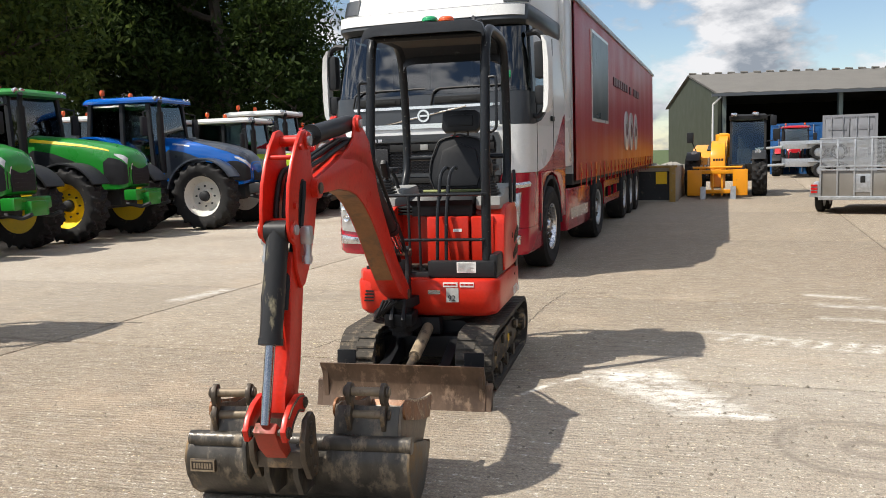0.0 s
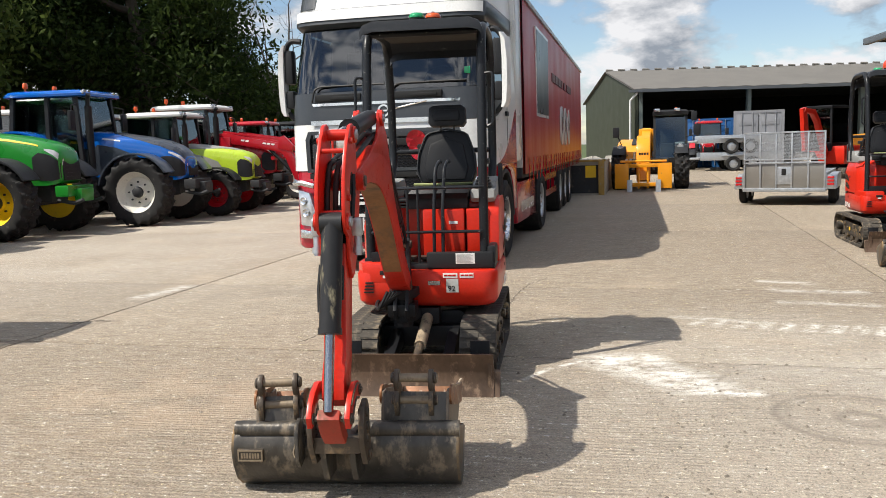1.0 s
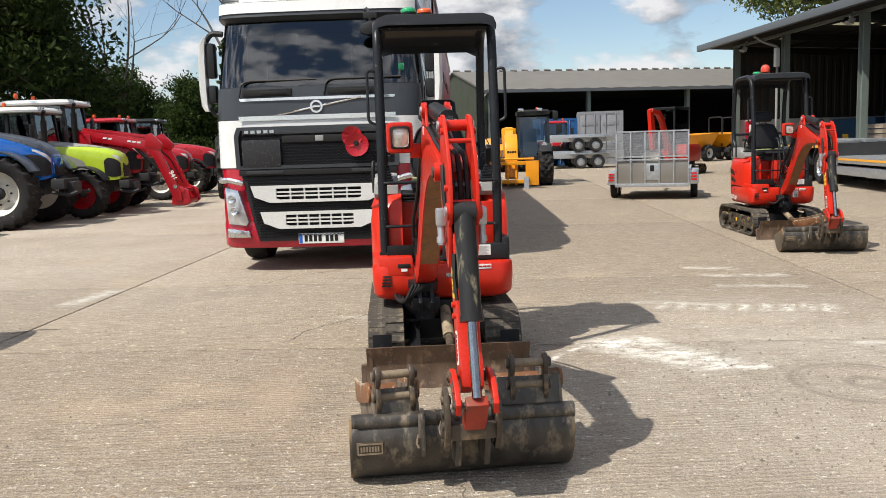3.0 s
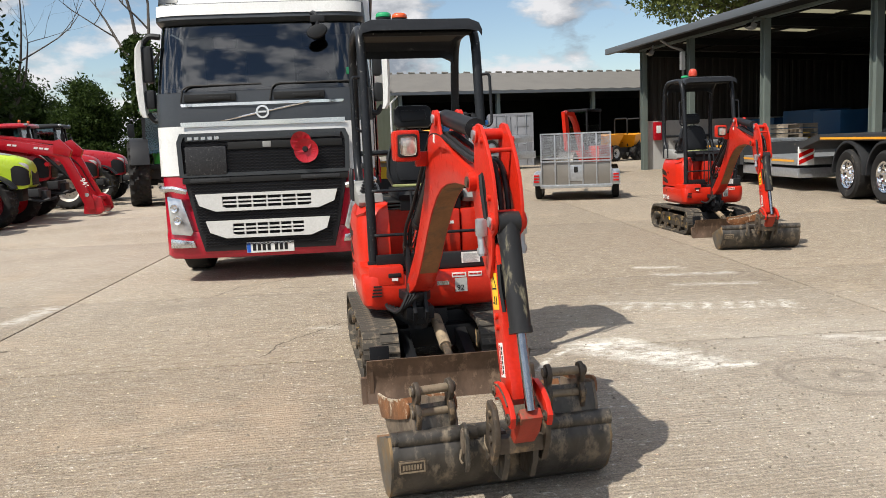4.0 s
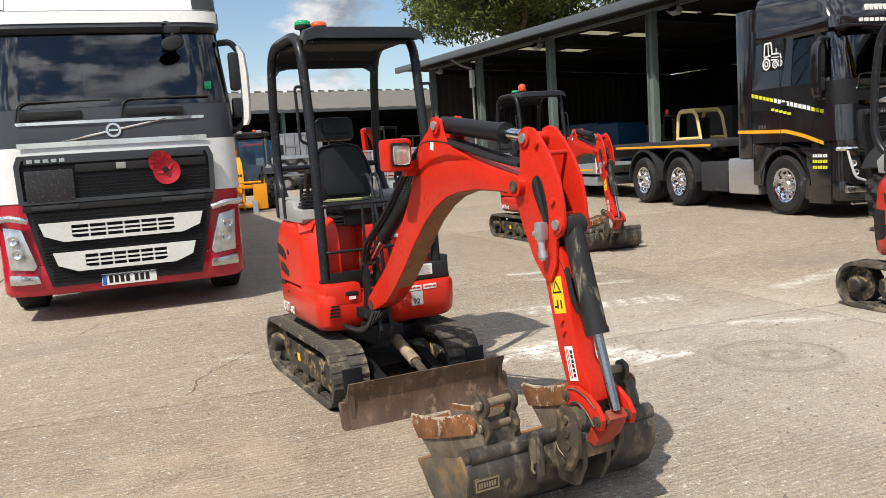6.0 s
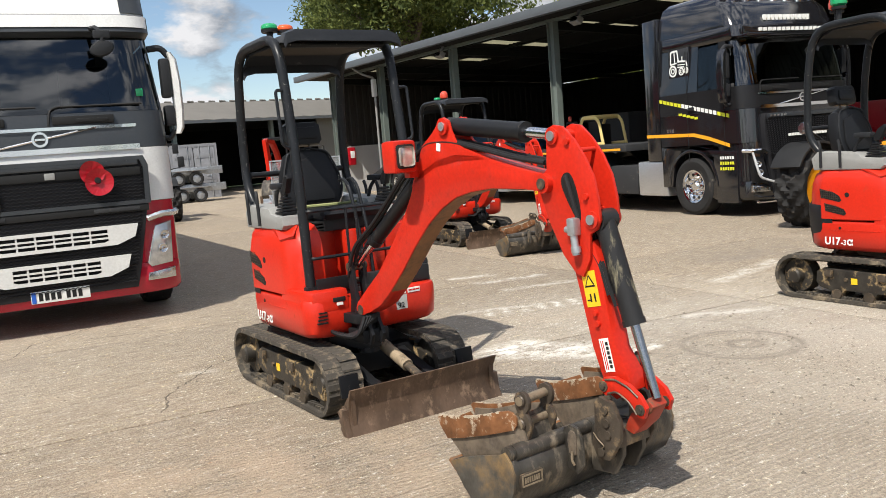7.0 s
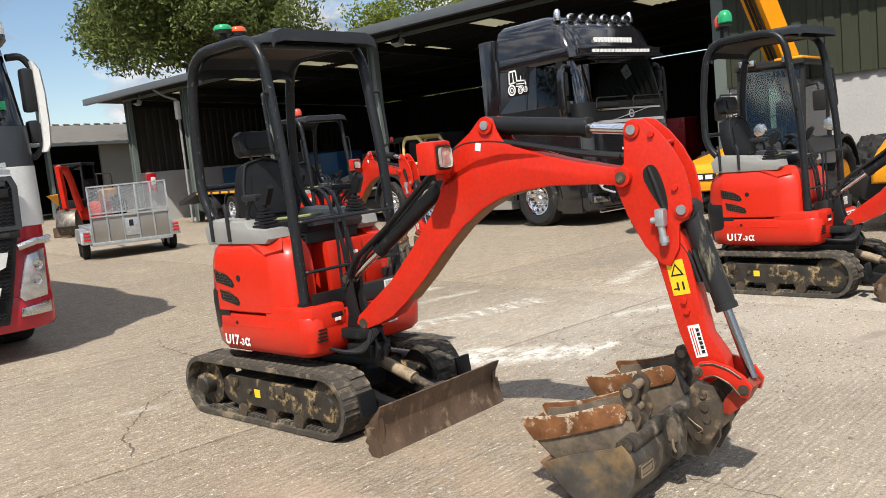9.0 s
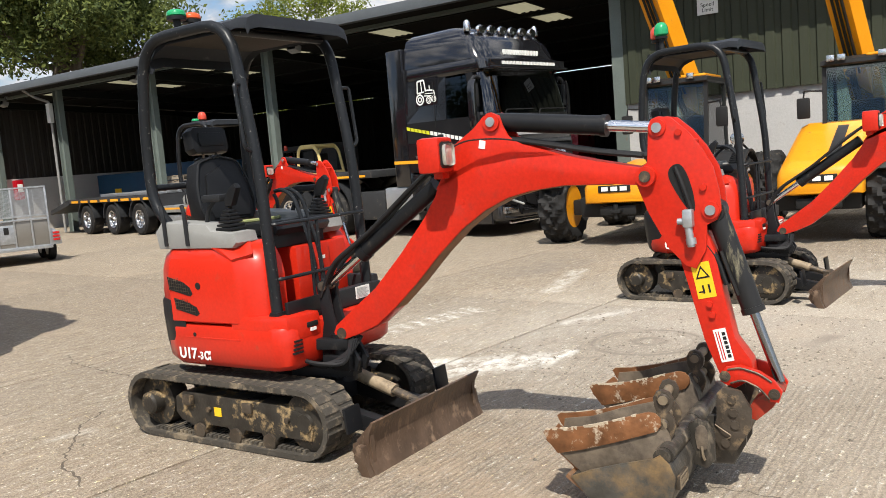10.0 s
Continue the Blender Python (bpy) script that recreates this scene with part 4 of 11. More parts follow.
    prism(bm, [(cx - hw + 0.004, -0.10), (cx - hw + 0.004, -0.37), (cx - hw + 0.05, -0.465), (cx - hw + 0.12, -0.490), (-0.185, -0.490), (-0.185, -0.10)], "z", 0.60, 0.735, 0.02)
    part("front_cover", bm, M_ORANGE, ex, "orange-red front corner cover")
    bm = B()
    for k in range(4):
        z = 0.535 + 0.021 * k
        box(bm, -0.395 + 0.004 * k, -0.33, -0.4925, -0.46, z, z + 0.009)
    part("louvre", bm, M_INK, ex, "dark vent louvres")
    bm = B()
    box(bm, -0.285, -0.20, -0.496, -0.46, 0.655, 0.685, 0.008)
    part("latch_slot", bm, M_INK, ex)
    bm = B()
    box(bm, -0.262, -0.222, -0.4985, -0.47, 0.635, 0.652)
    part("small_sticker", bm, M_STICKER, ex)
    bm = B()
    box(bm, cx - hw - 0.002, cx - hw + 0.03, -0.16, 0.28, 0.603, 0.612, 0.002)
    part("skirt_crease", bm, M_ORANGE, ex)
    # floor plate and pedals
    bm = B()
    box(bm, -0.40, 0.47, -0.41, 0.0, 0.675, 0.715, 0.008)
    box(bm, 0.02, 0.46, -0.425, -0.36, 0.685, 0.79, 0.012)
    box(bm, 0.42, 0.475, -0.40, -0.16, 0.70, 0.83, 0.02)
    part("floor_plate", bm, M_PLASTIC, ex, "black floor plate with raised edge")
    for x in (-0.10, -0.02, 0.15):
        bm = B()
        box(bm, x - 0.03, x + 0.03, -0.34, -0.24, 0.735, 0.752, 0.004)
        box(bm, x - 0.008, x + 0.008, -0.30, -0.26, 0.70, 0.74)
        part("pedal", bm, M_STEEL, ex)
    # hood round the tail
    bm = B()
    loft(bm, [ring(z, -0.06 - i, 0.36, b, i, 0.06) for z, b, i in ((0.69, 0.27, 0.012), (0.71, 0.275, 0.004), (0.86, 0.28, 0.004), (0.98, 0.265, 0.008), (1.06, 0.23, 0.020), (1.10, 0.18, 0.045), (1.118, 0.11, 0.10))])
    part("engine_hood", bm, M_ORANGE, ex, "orange-red rounded engine hood")
    # near flank: big moulded cover with a rounded front corner behind the canopy post
    bm = B()
    xo, xi = cx - hw - 0.001, cx - 0.26
    rows = []
    for z, i in ((0.692, 0.010), (0.70, 0.0), (0.95, 0.0), (1.03, 0.012), (1.085, 0.035), (1.115, 0.065), (1.130, 0.105)):
        k = 1.35 * i
        rows.append([(xo + i, 0.37 - i, z), (xo + i, -0.14 + i, z), (xo + 0.012 + i, -0.20 + k, z), (xo + 0.045 + i, -0.27 + k, z), (xo + 0.085 + i, -0.315 + k, z), (xo + 0.12 + i, -0.325 + k, z), (xi, -0.325 + k, z), (xi, 0.37 - i, z)])
    loft(bm, rows)
    sc = part("side_cover", bm, M_ORANGE, ex, "orange-red moulded side cover")
    bm = B()
    loft(bm, [[(xo + 0.03, 0.02, 1.105), (xo + 0.018, -0.15, 1.028), (xo + 0.06, -0.245, 1.055), (xo + 0.11, -0.20, 1.115)], [(xo + 0.045, 0.01, 1.118), (xo + 0.005, -0.15, 1.045), (xo + 0.055, -0.262, 1.07), (xo + 0.12, -0.19, 1.128)]])
    part("cover_flange", bm, M_ORANGE, sc)
    bm = B()
    f, x_out, x_in = -0.20, cx + hw + 0.001, cx + 0.33
    prism(bm, [(0.34, 0.692), (f + 0.035, 0.692), (f, 0.73), (f + 0.005, 1.0), (f + 0.03, 1.05), (f + 0.085, 1.105), (f + 0.16, 1.128), (0.10, 1.132), (0.30, 1.125), (0.37, 1.08), (0.38, 0.90)], "x", x_in, x_out, 0.03)
    part("side_cover", bm, M_ORANGE, ex, "orange-red moulded side cover")
    bm = B()
    box(bm, -0.35, -0.09, -0.428, -0.405, 0.72, 0.80, 0.006)
    part("kick_plate", bm, M_BLACK, ex, "black front kick plate")
    for x0, x1, y in ((-0.03, 0.255, -0.22), (0.265, 0.42, -0.205)):
        bm = B()
        box(bm, x0, x1, y, 0.10, 0.715, 1.06, 0.014)
        part("seat_box", bm, M_ORANGE, ex, "orange-red seat box panel")
    bm = B()
    box(bm, 0.15, 0.21, -0.2225, -0.215, 0.96, 0.98)
    part("small_sticker", bm, M_STICKER, ex)
    # grilles with mesh on both flanks
    for sx in (-1, 1):
        x0 = cx + sx * hw
        for z0, z1, ya in ((0.845, 0.95, 0.180), (0.735, 0.83, 0.140)):
            bm = B()
            xs2 = sorted((x0 + sx * 0.0035, x0 - sx * 0.02))
            prism(bm, [(ya + 0.19, z0 + 0.03), (ya + 0.02, z0 - 0.005), (ya, z0 + 0.01), (ya + 0.02, z0 + 0.045), (ya + 0.07, z1 - 0.03), (ya + 0.20, z1)], "x", xs2[0], xs2[1])
            gr = part("side_grille", bm, M_INK, ex, "black mesh side grille")
            bm = B()
            for k in range(9):
                y = ya + 0.03 + 0.019 * k
                zz0, zz1 = z0 + 0.03 * (y - ya) / 0.19, min(z1, z0 + 0.02 + (y - ya) * 0.85)
                tube(bm, [(x0 + sx * 0.006, y, zz0 + 0.004), (x0 + sx * 0.006, y, zz1 - 0.004)], 0.0014, 4)
            for k in range(4):
                z = z0 + 0.02 + 0.019 * k
                tube(bm, [(x0 + sx * 0.006, ya + 0.02 + 0.022 * k, z), (x0 + sx * 0.006, ya + 0.19, z + 0.012)], 0.0014, 4)
            part("grille_mesh", bm, M_STEEL, gr, kind="stuff")
    # dark counterweight rim round the tail
    bm = B()
    rows = []
    for z, b, i in ((0.44, 0.255, 0.05), (0.48, 0.278, 0.012), (0.58, 0.290, 0.003), (0.72, 0.295, 0.003), (0.80, 0.288, 0.006), (0.835, 0.26, 0.03)):
        lift = max(0.0, (z - 0.50)) * 0.06
        h = hw - i
        pts = []
        for k in range(15):
            u = -1 + 2 * k / 14
            pts.append((cx - u * h, 0.36 + lift + b * math.sqrt(max(0.0, 1 - abs(u) ** 2.4)), z))
        rows.append(pts + [(x, y - 0.10, z) for x, y, z in pts[::-1]])
    loft(bm, rows)
    part("counterweight", bm, M_BLACK, ex, "black cast rear counterweight")
    for sx in (-1, 1):
        x0 = cx + sx * hw
        bm = B()
        cyl(bm, (x0 - sx * 0.01, 0.13, 0.90), (x0 + sx * 0.004, 0.13, 0.90), 0.02, 14)
        part("latch", bm, M_INK, ex)
        bm = B()
        cyl(bm, (x0 - sx * 0.01, 0.20, 0.625), (x0 + sx * 0.003, 0.20, 0.625), 0.012, 12)
        part("plug", bm, M_INK, ex)
        # model number
        turn = -90 if sx < 0 else 90
        yb0 = 0.345 if sx < 0 else 0.10
        for tx, size, dy in (("U17", 0.085, 0.075), ("-3", 0.058, 0.178), ("\u03b1", 0.085, 0.235)):
            ob = lettering(tx, size, M_STICKER, pose(x0 + sx * 0.0045, yb0 + sx * dy, 0.488, 90, 0, turn), "model_number", size * 0.028)
            ob.parent = ex
    # stickers on the front of the skirt
    yf = -0.4865
    for x0, x1 in ((0.135, 0.23), (0.245, 0.335)):
        bm = B()
        box(bm, x0, x1, yf - 0.002, yf + 0.01, 0.632, 0.662)
        st = part("notice_sticker", bm, M_STICKER, ex, "white notice sticker with red print")
        bm = B()
        for k in range(3):
            box(bm, x0 + 0.006 + 0.028 * k, x0 + 0.03 + 0.028 * k, yf - 0.004, yf, 0.643, 0.653)
        part("print_bar", bm, M_LAMPRED, st)
    bm = B()
    box(bm, 0.155, 0.235, yf - 0.002, yf + 0.01, 0.535, 0.625)
    ns = part("noise_sticker", bm, M_STICKG, ex, "grey sound level sticker reading 92")
    nm = lettering("92", 0.05, M_INK, pose(0.19, yf - 0.0035, 0.545, 90, 0, 0), "sound_figure")
    nm.parent = ns
    bm = B()
    box(bm, 0.035, 0.115, yf - 0.002, yf + 0.01, 0.585, 0.612)
    part("type_plate", bm, M_ALLOY, ex)
    bm = B()
    box(bm, 0.215, 0.34, -0.4285, -0.42, 0.715, 0.785)
    ip = part("instruction_sticker", bm, M_STICKER, ex, "white printed instruction sticker")
    bm = B()
    for k in range(8):
        box(bm, 0.222, 0.33 - 0.012 * (k % 3), -0.4305, -0.428, 0.722 + 0.0075 * k, 0.7245 + 0.0075 * k)
    part("print_line", bm, M_STICKG, ip)

    # ---- seat ----
    sxm = 0.065
    bm = B()
    prism(bm, [(-0.20, 1.135), (-0.225, 1.17), (-0.19, 1.215), (0.10, 1.205), (0.40, 1.20), (0.42, 1.135)], "x", sxm - 0.225, sxm + 0.225, 0.025)
    st = part("seat_cushion", bm, M_SEAT, ex, "black vinyl seat cushion")
    bm = B()
    tube(bm, [(sxm - 0.21, 0.18, 1.215), (sxm, -0.02, 1.222), (sxm + 0.21, 0.18, 1.215)], 0.010, 6, 0.08)
    part("seat_belt", bm, material("seat_belt_green", (0.22, 0.24, 0.10), 0.8), st, "olive green lap belt")
    m = pose(sxm, 0.40, 1.21, -13, 0, 0)
    bm = B()
    prism(bm, [(-0.19, 0.0), (0.19, 0.0), (0.225, 0.07), (0.215, 0.22), (0.16, 0.37), (0.09, 0.40), (-0.09, 0.40), (-0.16, 0.37), (-0.215, 0.22), (-0.225, 0.07)], "y", -0.035, 0.075, 0.03, m)
    bk = part("seat_back", bm, M_SEAT, ex, "black vinyl seat back")
    bm = B()
    prism(bm, [(-0.14, 0.02), (0.14, 0.02), (0.165, 0.10), (0.125, 0.29), (0.0, 0.34), (-0.125, 0.29), (-0.165, 0.10)], "y", -0.052, -0.03, 0.014, m)
    part("seat_pad", bm, M_SEAT, bk)
    bm = B()
    for q in (-1, 1):
        tube(bm, [m @ Vector((q * 0.19, -0.03, 0.02)), m @ Vector((q * 0.222, -0.04, 0.10)), m @ Vector((q * 0.21, -0.04, 0.22)), m @ Vector((q * 0.155, -0.04, 0.37)), m @ Vector((0, -0.04, 0.405))], 0.007, 6, 0.04)
    part("seat_piping", bm, M_PLASTIC, bk)
    m2 = pose(sxm, 0.515, 1.63, -9, 0, 0)
    bm = B()
    prism(bm, [(-0.12, 0.0), (0.12, 0.0), (0.145, 0.03), (0.14, 0.14), (0.11, 0.165), (-0.11, 0.165), (-0.14, 0.14), (-0.145, 0.03)], "y", -0.04, 0.05, 0.025, m2)
    hr = part("headrest", bm, M_SEAT, ex, "black vinyl headrest")
    bm = B()
    prism(bm, [(-0.09, 0.04), (0.09, 0.04), (0.10, 0.07), (0.09, 0.125), (-0.09, 0.125), (-0.10, 0.07)], "y", -0.052, -0.035, 0.01, m2)
    part("headrest_pad", bm, M_SEAT, hr)
    for x in (sxm - 0.05, sxm + 0.05):
        bm = B()
        cyl(bm, (x, 0.485, 1.55), (x, 0.53, 1.68), 0.008, 8)
        part("headrest_post", bm, M_STEEL, ex)
    bm = B()
    box(bm, sxm - 0.21, sxm + 0.21, -0.17, 0.40, 1.06, 1.14, 0.01)
    part("seat_base", bm, M_PLASTIC, ex)
    for sx in (-1, 1):
        x_out, x_in = cx + sx * 0.445, cx + sx * 0.275
        xa, xb = sorted((x_out, x_in))
        xc = (xa + xb) / 2
        bm = B()
        prism(bm, [(0.46, 1.10), (-0.14, 1.10), (-0.175, 1.13), (-0.16, 1.185), (-0.02, 1.195), (0.02, 1.20), (0.05, 1.235), (0.42, 1.255), (0.48, 1.20)], "x", xa, xb, 0.02)
        part("side_console", bm, M_GREYPL, ex, "light grey plastic side console")
        bm = B()
        for k in range(6):
            w_ = 0.060 - 0.0065 * k
            box(bm, xc - w_, xc + w_, -0.06 - w_, -0.06 + w_, 1.195 + 0.019 * k, 1.211 + 0.019 * k, 0.006)
        js = part("joystick_boot", bm, M_SEAT, ex, "black rubber joystick bellows")
        bm = B()
        cyl(bm, (xc, -0.06, 1.28), (xc, -0.075, 1.34), 0.012, 8)
        prism(bm, [(-0.10, 1.325), (-0.05, 1.32), (-0.045, 1.36), (-0.085, 1.42), (-0.13, 1.445), (-0.15, 1.42)], "x", xc - 0.022, xc + 0.022, 0.012)
        part("joystick_grip", bm, M_SEAT, js)
        bm = B()
        tube(bm, [(xc - sx * 0.02, 0.16, 1.20), (xc - sx * 0.01, 0.12, 1.31), (xc, 0.05, 1.36)], 0.013, 8, 0.05)
        box(bm, xc - 0.036, xc + 0.036, -0.03, 0.12, 1.352, 1.392, 0.014)
        part("wrist_rest", bm, M_PLASTIC, ex)
        for y in (0.38, 0.20):
            bm = B()
            tube(bm, [(cx + sx * 0.452, y, 1.12), (cx + sx * 0.455, y, 1.30), (cx + sx * 0.45, y + 0.02, 1.345)], 0.012, 8, 0.03)
            part("console_lever", bm, M_PLASTIC, ex)
        bm = B()
        for k in range(3):
            box(bm, min(cx + sx * 0.09, cx + sx * 0.26), max(cx + sx * 0.09, cx + sx * 0.26), -0.16, 0.36, 1.07 + 0.022 * k, 1.082 + 0.022 * k, 0.003)
        part("seat_suspension", bm, M_INK, ex)
    # travel levers
    for x in (0.055, 0.115):
        bm = B()
        tube(bm, [(x, -0.30, 0.70), (x, -0.26, 1.06), (x + 0.005, -0.16, 1.34), (x + 0.02, -0.06, 1.385), (x + 0.02, 0.0, 1.375)], 0.012, 8, 0.06)
        part("travel_lever", bm, M_TUBE, ex, "tall black travel lever")
    # front guard rails
    for z in (1.215, 0.925):
        bm = B()
        tube(bm, [(-0.36, -0.355, z), (-0.34, -0.40, z), (0.38, -0.40, z), (0.40, -0.37, z)], 0.010, 8, 0.03)
        part("front_rail", bm, M_TUBE, ex, "thin black front guard rail")
    for x in (-0.10, -0.03):
        bm = B()
        tube(bm, [(x, -0.40, 0.72), (x, -0.40, 1.215)], 0.009, 8)
        part("rail_upright", bm, M_TUBE, ex)

    # ---- canopy ----
    for x, out in ((-0.365, -1), (0.40, 1)):
        bm = B()
        tube(bm, [(x, -0.365, 0.71), (x, -0.34, 1.50), (x, -0.225, 2.285), (x, 0.47, 2.275), (x, 0.545, 1.80), (x, 0.545, 1.36), (x, 0.36, 1.17)], 0.031, 12, 0.20)
        hp = part("canopy_hoop", bm, M_TUBE, ex, "scuffed black tubular canopy hoop")
        bm = B()
        tube(bm, [(x + out * 0.02, -0.285, 1.95), (x + out * 0.075, -0.30, 1.955), (x + out * 0.075, -0.33, 1.62), (x + out * 0.02, -0.325, 1.60)], 0.010, 8, 0.03)
        part("grab_handle", bm, M_TUBE, hp)
        bm = B()
        prism(bm, [(-0.41, 0.675), (-0.31, 0.675), (-0.325, 0.72), (-0.345, 0.755), (-0.40, 0.755)], "x", x - 0.038, x + 0.038, 0.008)
        part("post_foot", bm, M_BLACK, hp)
    for y, z in ((0.545, 1.45), (0.44, 2.255), (-0.20, 2.235)):
        bm = B()
        tube(bm, [(-0.365, y, z), (0.40, y, z)], 0.02, 10)
        part("cross_bar", bm, M_TUBE, ex)
    bm = B()
    xs2 = [-0.345, -0.325, -0.26, 0.295, 0.36, 0.38]
    hs = [2.245, 2.29, 2.315, 2.315, 2.29, 2.245]
    lo2 = [2.235, 2.265, 2.28, 2.28, 2.265, 2.235]
    rows = []
    for y, dz, inx in ((-0.375, -0.045, -0.035), (-0.368, -0.012, -0.04), (-0.29, 0.0, -0.035), (-0.20, 0.0, 0.0), (0.30, 0.0, 0.0), (0.40, -0.04, 0.0), (0.455, -0.09, 0.0), (0.47, -0.145, 0.0)):
        r = [(x + (inx if x < 0 else -inx), y, z + dz) for x, z in zip(xs2, hs)] + [(x + (inx if x < 0 else -inx), y - (0.03 if dz < -0.1 and y > 0 else 0), z + dz) for x, z in list(zip(xs2, lo2))[::-1]]
        rows.append(r)
    loft(bm, rows)
    part("canopy_roof", bm, material("canopy_grey_plastic", (0.022, 0.024, 0.028), 0.42, vary=0.15, scale=3, dirt=0.15, dirt_colour=(0.15, 0.15, 0.15)), ex, "dark grey moulded canopy roof")
    bm = B()
    box(bm, -0.31, 0.345, -0.20, 0.36, 2.244, 2.262, 0.006)
    part("roof_lining", bm, material("brown_roof_lining", (0.05, 0.042, 0.035), 0.85, vary=0.2, scale=5), ex, "dull brown roof lining")

    # ---- boom swing bracket ----
    before = set(ex.children)
    cheekp = [(-0.47, 0.42), (-0.69, 0.40), (-0.715, 0.46), (-0.665, 0.55), (-0.655, 0.635), (-0.625, 0.655), (-0.585, 0.64), (-0.565, 0.70), (-0.55, 0.80), (-0.545, 0.88), (-0.515, 0.90), (-0.49, 0.88), (-0.485, 0.78), (-0.50, 0.66), (-0.475, 0.55)]
    for x in (-0.050, 0.026):
        bm = B()
        prism(bm, cheekp, "x", x, x + 0.024, 0.005)
        part("swing_bracket", bm, M_BLACK, ex, "dirty black cast boom swing bracket")
    bm = B()
    cyl(bm, (0, -0.58, 0.34), (0, -0.58, 0.60), 0.065, 18)
    box(bm, -0.09, 0.09, -0.68, -0.50, 0.41, 0.49, 0.01)
    part("swing_post", bm, M_BLACK, ex)
    for z in (0.37, 0.52):
        bm = B()
        prism(bm, [(-0.12, -0.30), (0.12, -0.30), (0.085, -0.60), (0.04, -0.66), (-0.04, -0.66), (-0.085, -0.60)], "z", z, z + 0.06, 0.008)
        part("bracket_plate", bm, M_BLACK, ex)
    bm = B()
    cyl(bm, (-0.062, -0.52, 0.86), (0.062, -0.52, 0.86), 0.026, 14)
    part("cylinder_pin", bm, M_STEEL, ex)
    bm = B()
    rings = []
    for k in range(7):
        z = 0.025 * k
        rings += [(0.053, z), (0.063, z + 0.011), (0.063, z + 0.014)]
    lathe(bm, [(0, 0)] + rings + [(0.05, 0.175), (0, 0.175)], (-0.02, -0.40, 0.47), (0, 0, 1), 14)
    part("rubber_boot", bm, M_HOSE, ex, "ribbed black rubber boot")
    for k in range(5):
        x = -0.16 + 0.022 * k
        bm = B()
        tube(bm, [(x, -0.34, 0.50), (x - 0.03, -0.52, 0.47 - 0.015 * k), (x + 0.02, -0.70, 0.46 + 0.02 * k), (x + 0.08, -0.70, 0.58)], 0.012, 6, 0.07)
        part("hydraulic_hose", bm, M_HOSE, ex, "looped black hydraulic hose")

    # ---- boom ----
    xl, xr = -0.060, 0.060
    low_edge = [(-2.31, 1.303), (-2.16, 1.318), (-1.94, 1.324), (-1.78, 1.308), (-1.66, 1.282), (-1.54, 1.23), (-1.41, 1.146), (-1.27, 1.025), (-1.12, 0.876), (-0.98, 0.752), (-0.86, 0.66), (-0.75, 0.612), (-0.65, 0.578), (-0.59, 0.575)]
    top_edge = [(-0.572, 0.612), (-0.594, 0.652), (-0.72, 0.747), (-0.867, 0.854), (-1.04, 1.028), (-1.20, 1.207), (-1.267, 1.301), (-1.30, 1.37), (-1.39, 1.425), (-1.52, 1.475), (-1.68, 1.50), (-1.85, 1.485), (-1.95, 1.457), (-2.10, 1.42), (-2.23, 1.392), (-2.30, 1.379), (-2.343, 1.342)]
    bm = B()
    prism(bm, top_edge + low_edge, "x", xl, xr, 0.007)
    boom = part("boom", bm, M_BOOM, ex, "scratched red-orange curved boom")
    ear = [(-1.28, 1.34), (-1.36, 1.46), (-1.40, 1.545), (-1.505, 1.61), (-1.565, 1.664), (-1.605, 1.678), (-1.645, 1.66), (-1.66, 1.61), (-1.685, 1.562), (-1.75, 1.522), (-1.95, 1.458), (-1.70, 1.455), (-1.50, 1.43)]
    for x in (-0.060, 0.046):
        bm = B()
        prism(bm, ear, "x", x, x + 0.014, 0.003)
        part("boom_ear", bm, M_BOOM, boom, "red-orange cylinder ear plate")
    for x, sgn in ((-0.060, -1), (0.060, 1)):
        bm = B()
        cyl(bm, (x, -1.607, 1.634), (x + sgn * 0.014, -1.607, 1.634), 0.042, 18)
        part("pin_boss", bm, M_BOOM, boom)
        bm = B()
        cyl(bm, (x + sgn * 0.014, -1.607, 1.634), (x + sgn * 0.022, -1.607, 1.634), 0.022, 16)
        part("pivot_pin", bm, M_GALV, boom)
        bm = B()
        cyl(bm, (sgn * 0.045, -2.315, 1.343), (sgn * 0.092, -2.315, 1.343), 0.042, 18)
        part("pin_boss", bm, M_BOOM, boom)
        bm = B()
        cyl(bm, (sgn * 0.092, -2.315, 1.343), (sgn * 0.10, -2.315, 1.343), 0.024, 16)
        part("pivot_pin", bm, M_STEEL, boom)
        bm = B()
        cyl(bm, (sgn * 0.05, -0.626, 0.609), (sgn * 0.064, -0.626, 0.609), 0.03, 16)
        part("pivot_pin", bm, M_STEEL, boom)
        bm = B()
        cyl(bm, (sgn * 0.05, -1.42, 1.276), (sgn * 0.062, -1.42, 1.276), 0.013, 10)
        part("boss", bm, M_BOOM, boom)
        bm = B()
        cyl(bm, (sgn * 0.05, -2.16, 1.346), (sgn * 0.0535, -2.16, 1.346), 0.017, 12)
        part("hole", bm, M_INK, boom)
    bm = B()
    box(bm, -0.0635, -0.060, -0.016, 0.016, -0.019, 0.019, 0, pose(0, -1.55, 1.535, 12, 0, 0))
    part("safety_sticker", bm, M_STICKER, boom, "white safety sticker")
    bm = B()
    prism(bm, [(y, z + 0.002) for y, z in low_edge[1:10]] + [(y - 0.001, z - 0.003) for y, z in low_edge[1:10][::-1]], "x", -0.052, 0.052)
    part("underside_wear_strip", bm, M_RUST, boom, "muddy boom underside")
    # work lamp
    bm = B()
    box(bm, -0.245, -0.105, -1.42, -1.30, 1.42, 1.585, 0.022)
    box(bm, -0.12, -0.05, -1.36, -1.31, 1.39, 1.47, 0.006)
